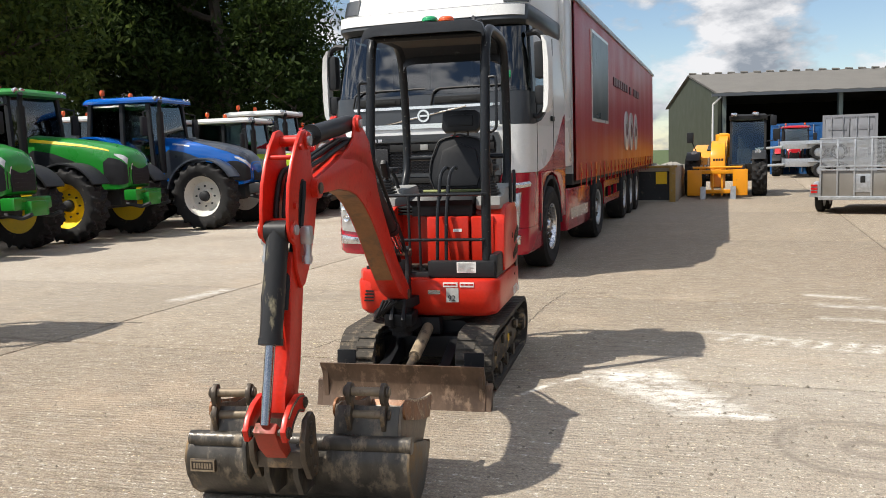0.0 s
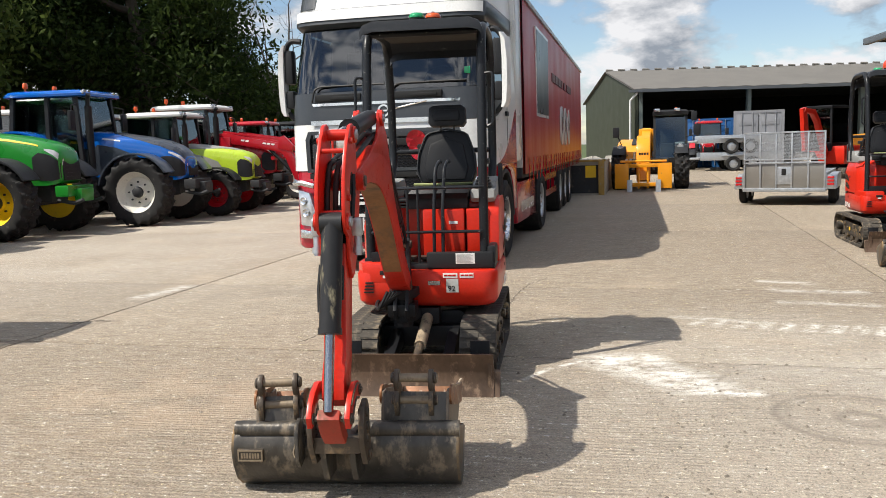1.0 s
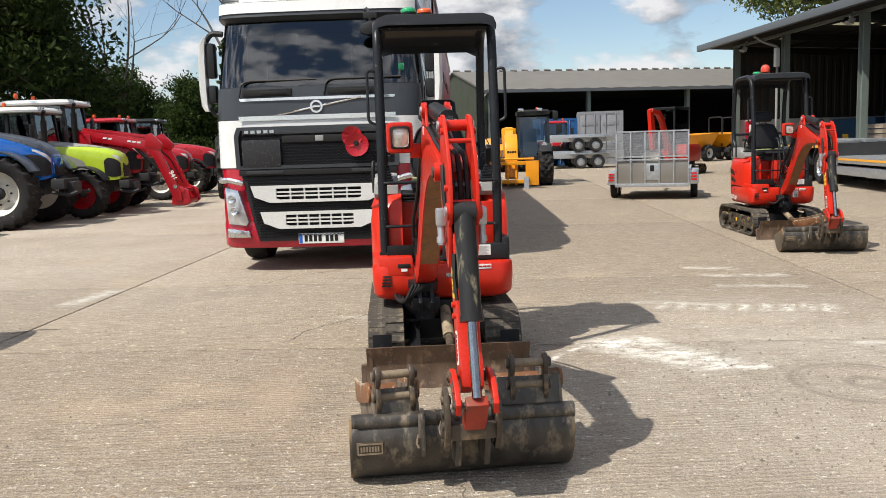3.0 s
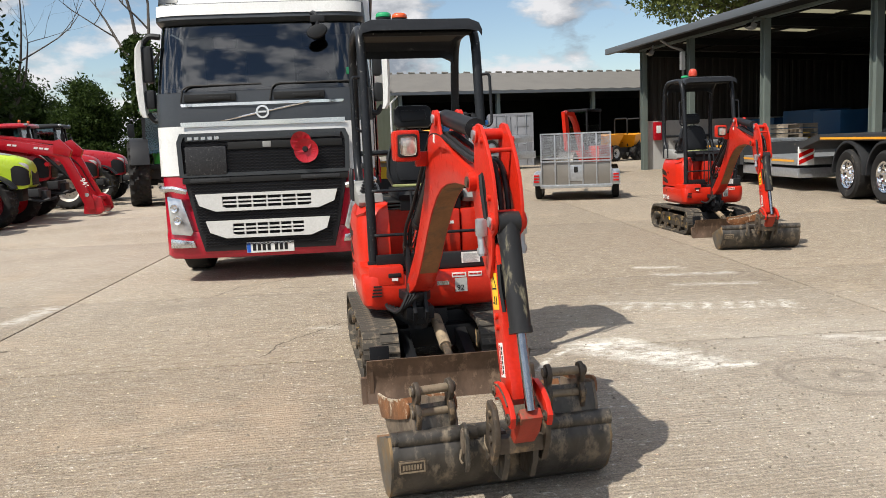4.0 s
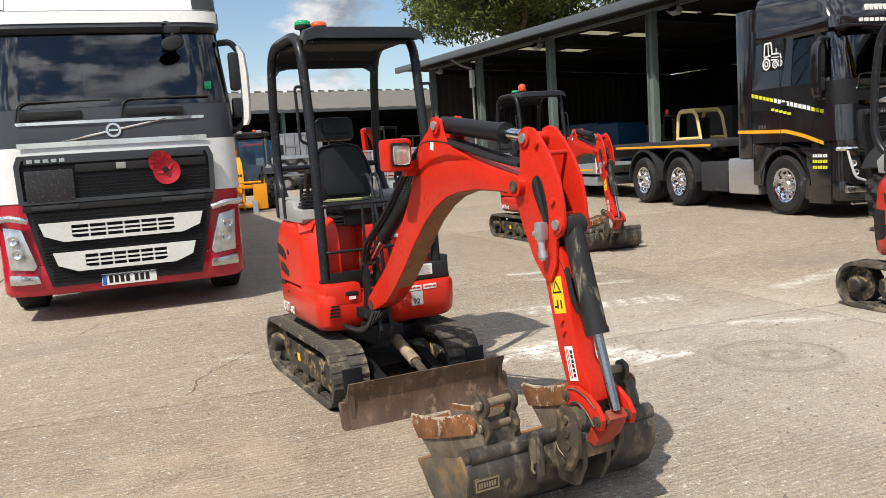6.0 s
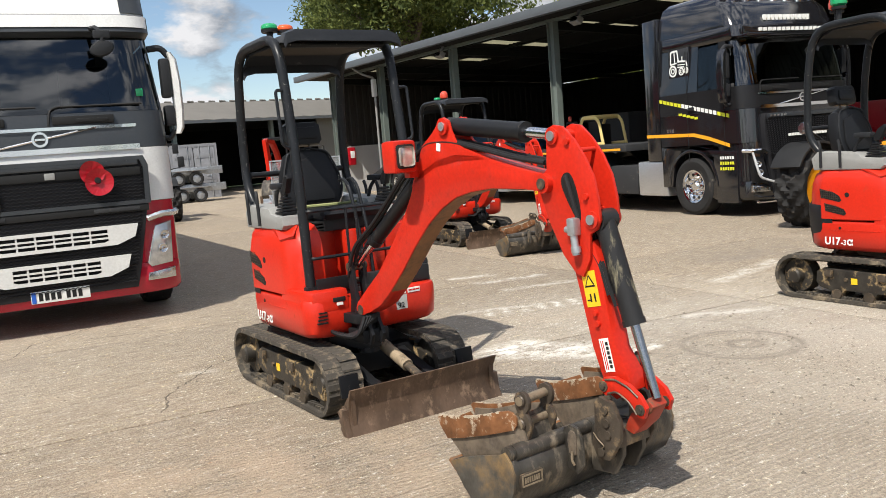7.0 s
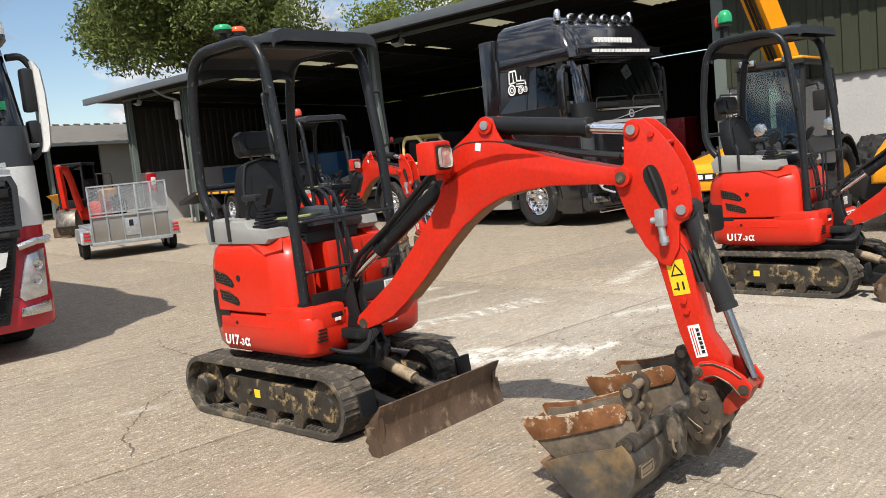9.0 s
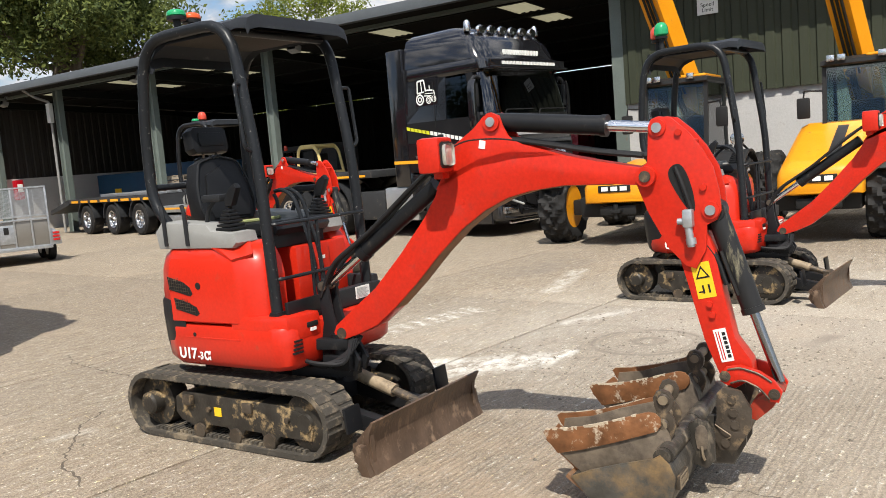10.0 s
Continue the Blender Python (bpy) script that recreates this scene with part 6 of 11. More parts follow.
# ---- wheels ----
def tyre_part(parent, c, r, w, rim_r, axis=1, mat=None, label="", lugs=0):
    """A tyre about the x axis, centred at c; its chevron tread, if asked, stands up from the one surface."""
    bm = B()
    h = w / 2
    d = r - rim_r
    prof = [(rim_r, -0.82), (rim_r + d * 0.35, -1.0), (rim_r + d * 0.72, -1.02), (r - 0.055, -0.97), (r - 0.012, -0.86), (r - 0.002, -0.62), (r, -0.36), (r, -0.12), (r, 0.12), (r, 0.36), (r - 0.002, 0.62), (r - 0.012, 0.86), (r - 0.055, 0.97), (rim_r + d * 0.72, 1.02), (rim_r + d * 0.35, 1.0), (rim_r, 0.82)]
    n = lugs * 6 if lugs else 40
    deep = min(0.05, d * 0.16)
    rows = []
    for i in range(n):
        a = math.tau * i / n
        row = []
        for rad_, u in prof:
            rr_ = rad_
            if lugs and rad_ > rim_r + d * 0.6:
                ph = (i / 6 + abs(u) * 0.85 + (0.5 if u > 0 else 0.0)) % 1.0
                rr_ = rad_ + (0.012 if ph < 0.36 else -deep * (1.0 if rad_ > r - 0.03 else 0.55))
            row.append((c[0] + u * h, c[1] + rr_ * math.cos(a), c[2] + rr_ * math.sin(a)))
        rows.append(row)
    loft(bm, rows + [rows[0]], closed=True, caps=False)
    bmesh.ops.remove_doubles(bm, verts=bm.verts[:], dist=0.0002)
    bmesh.ops.recalc_face_normals(bm, faces=bm.faces[:])
    return part("tyre", bm, mat or M_TYRE, parent, label)


def truck_wheel(parent, c, r, w, out, rim, polished=True):
    """A lorry wheel: tyre, rim with hand holes, hub and nuts. out: -1 or 1, the side that shows."""
    wh = part("wheel", _hub(c, w, out, r), rim, parent, "polished alloy wheel" if polished else "painted steel wheel")
    tyre_part(wh, c, r, w, r * 0.56)
    for k in range(10):
        bm = B()
        a = math.tau * k / 10
        x = c[0] + out * (w * 0.5 - 0.075)
        cyl(bm, (x, c[1] + math.cos(a) * r * 0.41, c[2] + math.sin(a) * r * 0.41), (x + out * 0.012, c[1] + math.cos(a) * r * 0.41, c[2] + math.sin(a) * r * 0.41), r * 0.052, 8)
        part("rim_hole", bm, M_INK, wh)
    bm = B()
    for k in range(10):
        a = math.tau * (k + 0.5) / 10
        x = c[0] + out * (w * 0.5 - 0.08)
        cyl(bm, (x, c[1] + math.cos(a) * r * 0.27, c[2] + math.sin(a) * r * 0.27), (x + out * 0.045, c[1] + math.cos(a) * r * 0.27, c[2] + math.sin(a) * r * 0.27), 0.016, 6)
    part("wheel_nut", bm, M_CHROME if polished else M_STEEL, wh, kind="stuff")
    return wh


def _hub(c, w, out, r):
    bm = B()
    h = w * 0.5
    lathe(bm, [(0, h - 0.03), (r * 0.12, h - 0.03), (r * 0.17, h - 0.06), (r * 0.19, h - 0.085), (r * 0.34, h - 0.09), (r * 0.40, h - 0.07), (r * 0.49, h - 0.075), (r * 0.52, h - 0.02), (r * 0.575, h - 0.012), (r * 0.58, h - 0.05),
               (r * 0.5, -h + 0.05), (0, -h + 0.05)], c, (out, 0, 0), 30)
    return bm


# ---- lorries ----
# local axes: -y ahead, origin on the ground under the middle of the front bumper
def cab_row(z, half, front, rear, rad):
    """Plan outline of a cab at height z with rounded front corners."""
    pts = [(-half, rear, z)]
    pts += [(-half + rad - rad * math.cos(radians(a)), front + rad * 0.55 - rad * 0.55 * math.sin(radians(a)), z) for a in (0, 18, 36, 54, 72, 90)]
    pts += [(x, front - 0.02, z) for x in (-half * 0.3, 0, half * 0.3)]
    pts += [(half - rad + rad * math.sin(radians(a)), front + rad * 0.55 - rad * 0.55 * math.cos(radians(a)), z) for a in (0, 18, 36, 54, 72, 90)]
    pts += [(half, rear, z)]
    return pts


def cab_band(parent, name, mat, levels, label="", rear=2.25):
    """One horizontal band of the cab's skin. levels: (z, half width, front y)."""
    bm = B()
    loft(bm, [cab_row(z, h, f, rear, 0.40) for z, h, f in levels])
    return part(name, bm, mat, parent, label)


def wrapped(bm):
    """Bends a lamp back round the rounded front corner of the cab."""
    for v in bm.verts:
        v.co.y += 1.7 * max(0.0, abs(v.co.x) - 0.92) ** 2
    return bm


def lorry_cab(lorry, top, mid, belt, low, scheme):
    """The cab's shell and front, shared by both lorries: top roof paint, mid panel, belt, low bumper paints."""
    w = 1.245
    de = scheme["door_end"] if "door_end" in scheme else 1.50
    cab_band(lorry, "bumper", low, [(0.29, w - 0.06, 0.035), (0.33, w - 0.03, 0.015), (0.56, w - 0.03, 0.012), (0.60, w - 0.03, 0.025)], "painted front bumper", 1.0)
    cab_band(lorry, "lower_cab", low, [(0.604, w - 0.03, 0.03), (1.24, w - 0.025, 0.05)], "", 0.75)
    cab_band(lorry, "cab_belt", belt, [(1.244, w - 0.005, 0.045), (1.80, w - 0.005, 0.07)], "painted front belt panel")
    cab_band(lorry, "cab_mid", mid, [(1.804, w - 0.008, 0.075), (1.99, w - 0.008, 0.09), (2.18, w - 0.01, 0.12)], "upper front panel")
    # windscreen: glass skin in front of an interior
    bm = B()
    g = [cab_row(z, h, f, 0.62, 0.36) for z, h, f in ((2.184, w - 0.035, 0.135), (2.55, w - 0.06, 0.20), (2.95, w - 0.10, 0.30))]
    g = [r[1:-1] for r in g]
    loft(bm, g, closed=False)
    gl = part("windscreen", bm, M_SCREEN, lorry, "dark reflecting windscreen")
    for s in (-1, 1):
        bm = B()
        loft(bm, [[(s * (w - 0.03), 0.40, 2.18), (s * (w - 0.005), 0.40, 2.18), (s * (w - 0.005), 0.56, 2.18), (s * (w - 0.03), 0.56, 2.18)],
                  [(s * (w - 0.11), 0.56, 2.96), (s * (w - 0.075), 0.56, 2.96), (s * (w - 0.075), 0.72, 2.96), (s * (w - 0.11), 0.72, 2.96)]])
        part("windscreen_pillar", bm, mid, lorry)
    for s in (-1, 1):
        bm = B()
        loft(bm, [[(s * (w - 0.02), 0.57, 2.10), (s * (w - 0.012), 0.57, 2.10), (s * (w - 0.012), de, 2.10), (s * (w - 0.02), de, 2.10)],
                  [(s * (w - 0.09), 0.73, 2.92), (s * (w - 0.08), 0.73, 2.92), (s * (w - 0.08), de, 2.92), (s * (w - 0.09), de, 2.92)]])
        part("side_window", bm, M_GLASSDARK, lorry, "dark side window")
    bm = B()
    loft(bm, [[(-w + 0.01, de, 2.18), (w - 0.01, de, 2.18), (w - 0.01, 2.25, 2.18), (-w + 0.01, 2.25, 2.18)], [(-w + 0.075, de, 2.96), (w - 0.075, de, 2.96), (w - 0.05, 2.25, 2.96), (-w + 0.05, 2.25, 2.96)]])
    part("sleeper_side", bm, top, lorry)
    # interior
    bm = B()
    box(bm, -w + 0.06, w - 0.06, 0.26, 0.75, 2.12, 2.24, 0.04)
    part("dashboard", bm, M_INTERIOR, lorry)
    for s in (-1, 1):
        bm = B()
        box(bm, s * 0.55 - 0.26, s * 0.55 + 0.26, 1.05, 1.2, 2.0, 2.75, 0.06)
        box(bm, s * 0.55 - 0.15, s * 0.55 + 0.15, 1.06, 1.18, 2.76, 2.92, 0.04)
        part("cab_seat", bm, M_INTERIOR, lorry)
    bm = B()
    pts = [(0.55 + 0.21 * math.cos(a), 0.72 + 0.06 * math.sin(a), 2.33 + 0.15 * math.sin(a)) for a in [math.tau * k / 18 for k in range(19)]]
    tube(bm, pts, 0.014, 6)
    part("steering_wheel", bm, M_INTERIOR, lorry)
    # roof: visor band and raised roof
    cab_band(lorry, "visor_band", scheme["visor"], [(2.954, w - 0.075, 0.27), (3.00, w - 0.05, 0.20), (3.17, w - 0.05, 0.24), (3.19, w - 0.06, 0.30)], "dark roof band over the windscreen")
    bm = B()
    loft(bm, [cab_row(z, h, f, r, 0.4) for z, h, f, r in ((3.194, w - 0.06, 0.32, 2.25), (3.5, w - 0.08, 0.48, 2.25), (3.72, w - 0.16, 0.72, 2.24), (3.82, w - 0.30, 1.0, 2.2), (3.85, w - 0.5, 1.3, 2.1))])
    part("high_roof", bm, top, lorry, "raised cab roof")
    # grille recess, mesh, slats
    bm = B()
    prism(bm, [(-0.90, 1.70), (0.90, 1.70), (0.93, 1.62), (0.93, 1.24), (0.80, 0.60), (0.74, 0.37), (-0.74, 0.37), (-0.80, 0.60), (-0.93, 1.24), (-0.93, 1.62)], "y", 0.02, 0.30, 0.02, pose(0, -0.045, 0))
    gr = part("front_grille", bm, M_DARKGRILLE, lorry, "black honeycomb front grille")
    bm = B()
    n_y, yy = 36, -0.030
    for k in range(n_y):
        z = 0.44 + 1.20 * k / n_y
        hw = 0.73 if z < 0.6 else 0.765 + (z - 0.6) * 0.18
        pts = []
        cnt = 64
        for j in range(cnt + 1):
            pts.append((-hw + 2 * hw * j / cnt, yy, z + (0.0065 if j % 2 else -0.0065)))
        for a, b in zip(pts, pts[1:]):
            d = Vector((b[0] - a[0], 0, b[2] - a[2]))
            vs = [bm.verts.new(p) for p in ((a[0], yy, a[2] - 0.005), (b[0], yy, b[2] - 0.005), (b[0], yy - 0.012, b[2]), (a[0], yy - 0.012, a[2]), (a[0], yy, a[2] + 0.005), (b[0], yy, b[2] + 0.005))]
            bm.faces.new((vs[0], vs[1], vs[2], vs[3]))
            bm.faces.new((vs[3], vs[2], vs[5], vs[4]))
    part("grille_mesh", bm, M_DARKGRILLE, gr, kind="stuff")
    for z0, hw in ((0.83, 0.80), (0.52, 0.70)):
        bm = B()
        hh = 0.20
        outer = [(-hw, z0 + hh), (hw, z0 + hh), (hw - 0.04, z0 + 0.07), (hw - 0.22, z0), (-hw + 0.22, z0), (-hw + 0.04, z0 + 0.07)]
        inner = [(-hw + 0.30, z0 + hh - 0.035), (hw - 0.30, z0 + hh - 0.035), (hw - 0.30, z0 + 0.05), (hw - 0.34, z0 + 0.035), (-hw + 0.34, z0 + 0.035), (-hw + 0.30, z0 + 0.05)]
        loft(bm, [[(x, -0.035, z) for x, z in outer], [(x, -0.075, z) for x, z in outer], [(x, -0.075, z) for x, z in inner], [(x, -0.035, z) for x, z in inner], [(x, -0.035, z) for x, z in outer]], closed=True, caps=False)
        for k in range(1, 3):
            z = z0 + 0.035 + (hh - 0.07) * k / 3
            box(bm, -hw + 0.29, hw - 0.29, -0.072, -0.052, z - 0.009, z + 0.009)
        for k in range(1, 6):
            x = -hw + 0.30 + (2 * hw - 0.60) * k / 6
            box(bm, x - 0.009, x + 0.009, -0.070, -0.05, z0 + 0.035, z0 + hh - 0.035)
        part("air_intake", bm, scheme["intake"], gr, "slatted lower air intake")
    bm = B()
    box(bm, -0.87, 0.87, -0.055, -0.02, 1.625, 1.69, 0.008)
    part("maker_strip", bm, M_GREYTRUCK, gr)
    bm = B()
    for k in range(5):
        box(bm, -0.84 + 0.075 * k, -0.79 + 0.075 * k, -0.060, -0.05, 1.64, 1.675)
    part("maker_mark", bm, M_ALLOY, gr, "raised maker's mark, plain shapes")
    # headlights
    for s in (-1, 1):
        bm = B()
        prism(bm, [(s * 1.15, 1.02), (s * 0.97, 0.98), (s * 0.86, 0.60), (s * 0.89, 0.56), (s * 1.12, 0.58)], "y", -0.018, 0.16, 0.01)
        hl = part("headlight", wrapped(bm), scheme["lamp"] if "lamp" in scheme else material("headlight_housing", (0.62, 0.63, 0.65), 0.16, metal=0.7, vary=0.35, scale=14), lorry, "slanted clear headlight")
        for z, dx in ((0.88, 0.03), (0.74, 0.0)):
            bm = B()
            lathe(bm, [(0.050, 0.010), (0.045, 0.012), (0.036, 0.004), (0.016, 0.001), (0.011, 0.009), (0, 0.011)], (s * (1.03 + dx), -0.018, z), (0, -1, 0), 18)
            part("bulb_reflector", wrapped(bm), M_ALLOY, hl)
        bm = B()
        tube(bm, [(s * 0.90, -0.02, 1.06), (s * 1.05, -0.035, 1.10), (s * 1.17, 0.03, 1.10), (s * 1.225, 0.18, 1.11)], 0.035, 6)
        part("headlight_trim", bm, scheme["trim"], hl)
        bm = B()
        prism(bm, [(s * 1.14, 0.53), (s * 1.0, 0.515), (s * 0.86, 0.50), (s * 0.84, 0.42), (s * 1.0, 0.42), (s * 1.14, 0.42)], "y", -0.022, 0.05, 0.008)
        part("fog_light", wrapped(bm), M_ALLOY, lorry, "clear fog light strip")
        # mirrors
        bm = B()
        tube(bm, [(s * (w - 0.08), 0.42, 2.84), (s * (w + 0.06), 0.42, 2.86), (s * (w + 0.13), 0.42, 2.76)], 0.035, 8, 0.08)
        mr = part("mirror_arm", bm, M_PLASTIC, lorry, "black mirror arm")
        bm = B()
        tube(bm, [(s * (w - 0.01), 0.42, 1.90), (s * (w + 0.05), 0.42, 1.88), (s * (w + 0.12), 0.42, 1.97)], 0.03, 8, 0.06)
        part("lower_arm", bm, M_PLASTIC, mr)
        for z0, z1 in ((2.32, 2.74), (2.02, 2.24)):
            bm = B()
            box(bm, min(s * (w + 0.02), s * (w + 0.13)), max(s * (w + 0.02), s * (w + 0.13)), 0.35, 0.49, z0, z1, 0.035)
            part("mirror_head", bm, M_PLASTIC, mr)
        bm = B()
        rows_ = []
        for z, d in ((1.93, 0.05), (2.0, 0.015), (2.2, 0.0), (2.5, 0.0), (2.72, 0.02), (2.80, 0.07)):
            xo, xi = w + 0.225 - d, w + 0.135 - d * 0.4
            rows_.append([(s * xi, 0.33, z), (s * (xo - 0.03), 0.32, z), (s * xo, 0.37, z), (s * xo, 0.45, z), (s * xi, 0.48, z)])
        loft(bm, rows_)
        part("mirror_shell", bm, scheme["mirror"], mr)
        bm = B()
        box(bm, s * (w + 0.075) - 0.045, s * (w + 0.075) + 0.045, 0.486, 0.496, 2.36, 2.70)
        part("mirror_glass", bm, M_CHROME, mr)
        bm = B()
        prism(bm, [(0.56, 1.2), (0.58, 2.16), (0.574, 2.16), (0.554, 1.2)], "x", min(s * w, s * (w - 0.01)), max(s * w, s * (w - 0.01)))
        prism(bm, [(1.49, 0.9), (1.49, 2.9), (1.483, 2.9), (1.483, 0.9)], "x", min(s * w, s * (w - 0.01)), max(s * w, s * (w - 0.01)))
        part("door_seam", bm, M_INK, lorry)
        bm = B()
        box(bm, min(s * w, s * (w + 0.03)), max(s * w, s * (w + 0.03)), 1.30, 1.44, 1.86, 1.92, 0.008)
        part("door_handle", bm, M_PLASTIC, lorry)
    # wipers with their plinths, chrome lines, diagonal badge
    for x in (-0.55, 0.45):
        bm = B()
        box(bm, x - 0.32, x + 0.26, -0.01 + 0.075, 0.12, 2.07, 2.155, 0.012)
        tube(bm, [(x - 0.36, 0.07, 2.06), (x - 0.33, 0.09, 2.22), (x - 0.26, 0.115, 2.25), (x + 0.55, 0.13, 2.255)], 0.012, 6, 0.04)
        box(bm, x - 0.10, x + 0.20, 0.055, 0.09, 2.09, 2.125, 0.005)
        part("wiper", bm, M_INK, lorry, "black wiper on a slotted plinth")
    bm = B()
    loft(bm, [[(x, y - 0.034, z) for x, y, z in cab_row(zz, w - 0.02, 0.085, 0.3, 0.3)[6:-6]] for zz in (1.788, 1.842)] , closed=False)
    loft(bm, [[(x, y - 0.032, z) for x, y, z in cab_row(zz, w - 0.20, 0.105, 0.3, 0.3)[4:-4]] for zz in (2.018, 2.05)], closed=False)
    part("chrome_line", bm, M_CHROME, lorry, "chrome trim lines")
    bm = B()
    tube(bm, [(-0.50, 0.058, 1.84), (0.53, 0.070, 2.03)], 0.012, 6)
    part("diagonal_bar", bm, M_CHROME, lorry)
    bm = B()
    lathe(bm, [(0.052, 0), (0.075, 0), (0.075, 0.02), (0.052, 0.02), (0.052, 0)], (0, 0.068, 1.935), (0, -1, 0), 24)
    box(bm, -0.045, 0.045, 0.045, 0.06, 1.925, 1.945)
    part("round_badge", bm, M_CHROME, lorry, "round chrome badge, plain shape")
    bm = B()
    lathe(bm, [(0, 0), (0.05, 0), (0.05, 0.012), (0, 0.012)], (0, 0.066, 1.935), (0, -1, 0), 20)
    part("badge_disc", bm, M_GREYTRUCK, lorry)
    # number plate: blank with plain bars
    bm = B()
    box(bm, -0.27, 0.27, -0.030, -0.012, 0.335, 0.455, 0.004)
    npl = part("number_plate", bm, M_STICKER, lorry, "white number plate with plain bars")
    bm = B()
    box(bm, -0.265, -0.225, -0.034, -0.029, 0.34, 0.45)
    part("blue_band", bm, material("plate_blue", (0.02, 0.10, 0.45), 0.4), npl)
    for k, x in enumerate((-0.20, -0.145, -0.09, -0.035, 0.05, 0.105, 0.16)):
        bm = B()
        box(bm, x, x + 0.038, -0.033, -0.029, 0.358, 0.432)
        part("plate_bar", bm, M_INK, npl)
    # rear of the cab closed, underside
    bm = B()
    box(bm, -w + 0.02, w - 0.02, 2.2, 2.26, 0.9, 3.2)
    part("cab_back", bm, top, lorry)
    bm = B()
    box(bm, -0.45, 0.45, 0.3, 6.2, 0.55, 0.92)
    box(bm, -1.15, 1.15, 0.35, 0.75, 0.45, 1.0)
    part("chassis", bm, M_DARKGREY, lorry, "dark chassis rails")


def wheel_arch(lorry, s, yc, r, mat, x, w=0.5):
    bm = B()
    out, inn = arc(yc, 0.52, r, 0, 180, 14), arc(yc, 0.52, r - 0.05, 180, 0, 14)
    xs2 = sorted((s * x, s * (x - w)))
    prism(bm, out + inn, "x", xs2[0], xs2[1], 0.006)
    return part("wheel_arch", bm, mat, lorry)


# red and white lorry with curtain-side trailer
LORRY_A = pose(-2.53, 9.78, 0, 0, 0, -6)
red_lorry = thing("articulated_lorry", "red, white and slate-grey lorry cab with red curtain-side trailer", "lorry", LORRY_A)
lorry_cab(red_lorry, M_WHITE, M_GREYTRUCK, M_WHITE, M_REDTRUCK, {"visor": M_GREYTRUCK, "intake": M_OFFWHITE, "trim": M_ALLOY, "mirror": M_WHITE})
def cab_strip(z0, z1, f0, f1, half, a, b, thick):
    """A strip laid on the rounded front of the cab, between outline points a and b."""
    bm = B()
    r0, r1 = cab_row(z0, half, f0, 0.6, 0.38)[a:b], cab_row(z1, half, f1, 0.6, 0.38)[a:b]
    back = [[(x, y + thick, z) for x, y, z in r] for r in (r1, r0)]
    loft(bm, [r0, r1, *back, r0], closed=False)
    return bm


part("visor_stripe", cab_strip(3.045, 3.168, 0.197, 0.226, 1.19, 2, -2, 0.05), M_WHITE, red_lorry, "white roof visor stripe")
for a, b in ((1, 6), (-6, -1)):
    part("roof_marker_panel", cab_strip(3.21, 3.40, 0.318, 0.412, 1.185, a, b, 0.04), M_GREYTRUCK, red_lorry, "dark panel beside the white roof front")
# framed upper grille with its open slot, and the gap below it
bm = B()
o_ = [(-0.925, 1.715), (0.925, 1.715), (0.965, 1.62), (0.955, 1.225), (-0.955, 1.225), (-0.965, 1.62)]
i_ = [(-0.885, 1.675), (0.885, 1.675), (0.915, 1.60), (0.905, 1.265), (-0.905, 1.265), (-0.915, 1.60)]
loft(bm, [[(x, y, z) for x, z in q] for y, q in ((0.0, o_), (-0.058, o_), (-0.058, i_), (0.0, i_), (0.0, o_))], caps=False)
part("grille_frame", bm, M_GREYTRUCK, red_lorry, "slate frame round the upper grille")
bm = B()
box(bm, -0.40, 0.885, -0.050, -0.03, 1.525, 1.605, 0.004)
sl = part("grille_slot", bm, M_INK, red_lorry, "open black slot over the grille mesh")
bm = B()
box(bm, -0.01, 0.085, -0.060, -0.045, 1.535, 1.60, 0.006)
part("slot_bracket", bm, M_GREYPL, sl)
bm = B()
box(bm, -0.93, 0.93, -0.052, -0.02, 1.150, 1.218, 0.006)
gp_ = part("grille_gap", bm, M_INK, red_lorry, "dark gap between the grilles")
for x in (-0.62, 0.62):
    bm = B()
    box(bm, x - 0.22, x + 0.22, -0.060, -0.045, 1.165, 1.205, 0.006)
    part("step_plate", bm, M_DARKGREY, gp_)
# front mirror over the screen and a small green disc sticker
bm = B()
tube(bm, [(0.60, 0.20, 3.03), (0.64, 0.05, 3.02), (0.68, 0.0, 2.94), (0.68, 0.0, 2.84)], 0.022, 8, 0.05)
box(bm, 0.60, 0.76, -0.02, 0.03, 2.90, 2.98, 0.015)
fm = part("front_mirror_arm", bm, M_PLASTIC, red_lorry, "black front mirror arm")
bm = B()
loft(bm, [[(0.67 + r_ * math.cos(math.tau * k / 16) + 0.03 * math.sin(math.tau * k / 16), y_, 2.80 + 0.72 * r_ * math.sin(math.tau * k / 16)) for k in range(16)] for y_, r_ in ((-0.03, 0.06), (-0.022, 0.10), (0.01, 0.115), (0.03, 0.11))])
part("front_mirror", bm, M_PLASTIC, fm, "rounded black mirror shell")
bm = B()
box(bm, 0.965, 1.035, 0.170, 0.180, 2.33, 2.41, 0.004, pose(0, 0, 0))
part("disc_sticker", bm, M_BCN_G, red_lorry, "small green disc sticker on the screen")
bm = B()
box(bm, -0.88, -0.42, -0.066, -0.015, 1.245, 1.565, 0.02)
part("radar_panel", bm, material("speckled_dark_panel", (0.03, 0.03, 0.032), 0.35, vary=0.5, scale=60, dirt=0.35, dirt_colour=(0.22, 0.22, 0.22), dirt_scale=45), red_lorry, "speckled dark sensor panel")
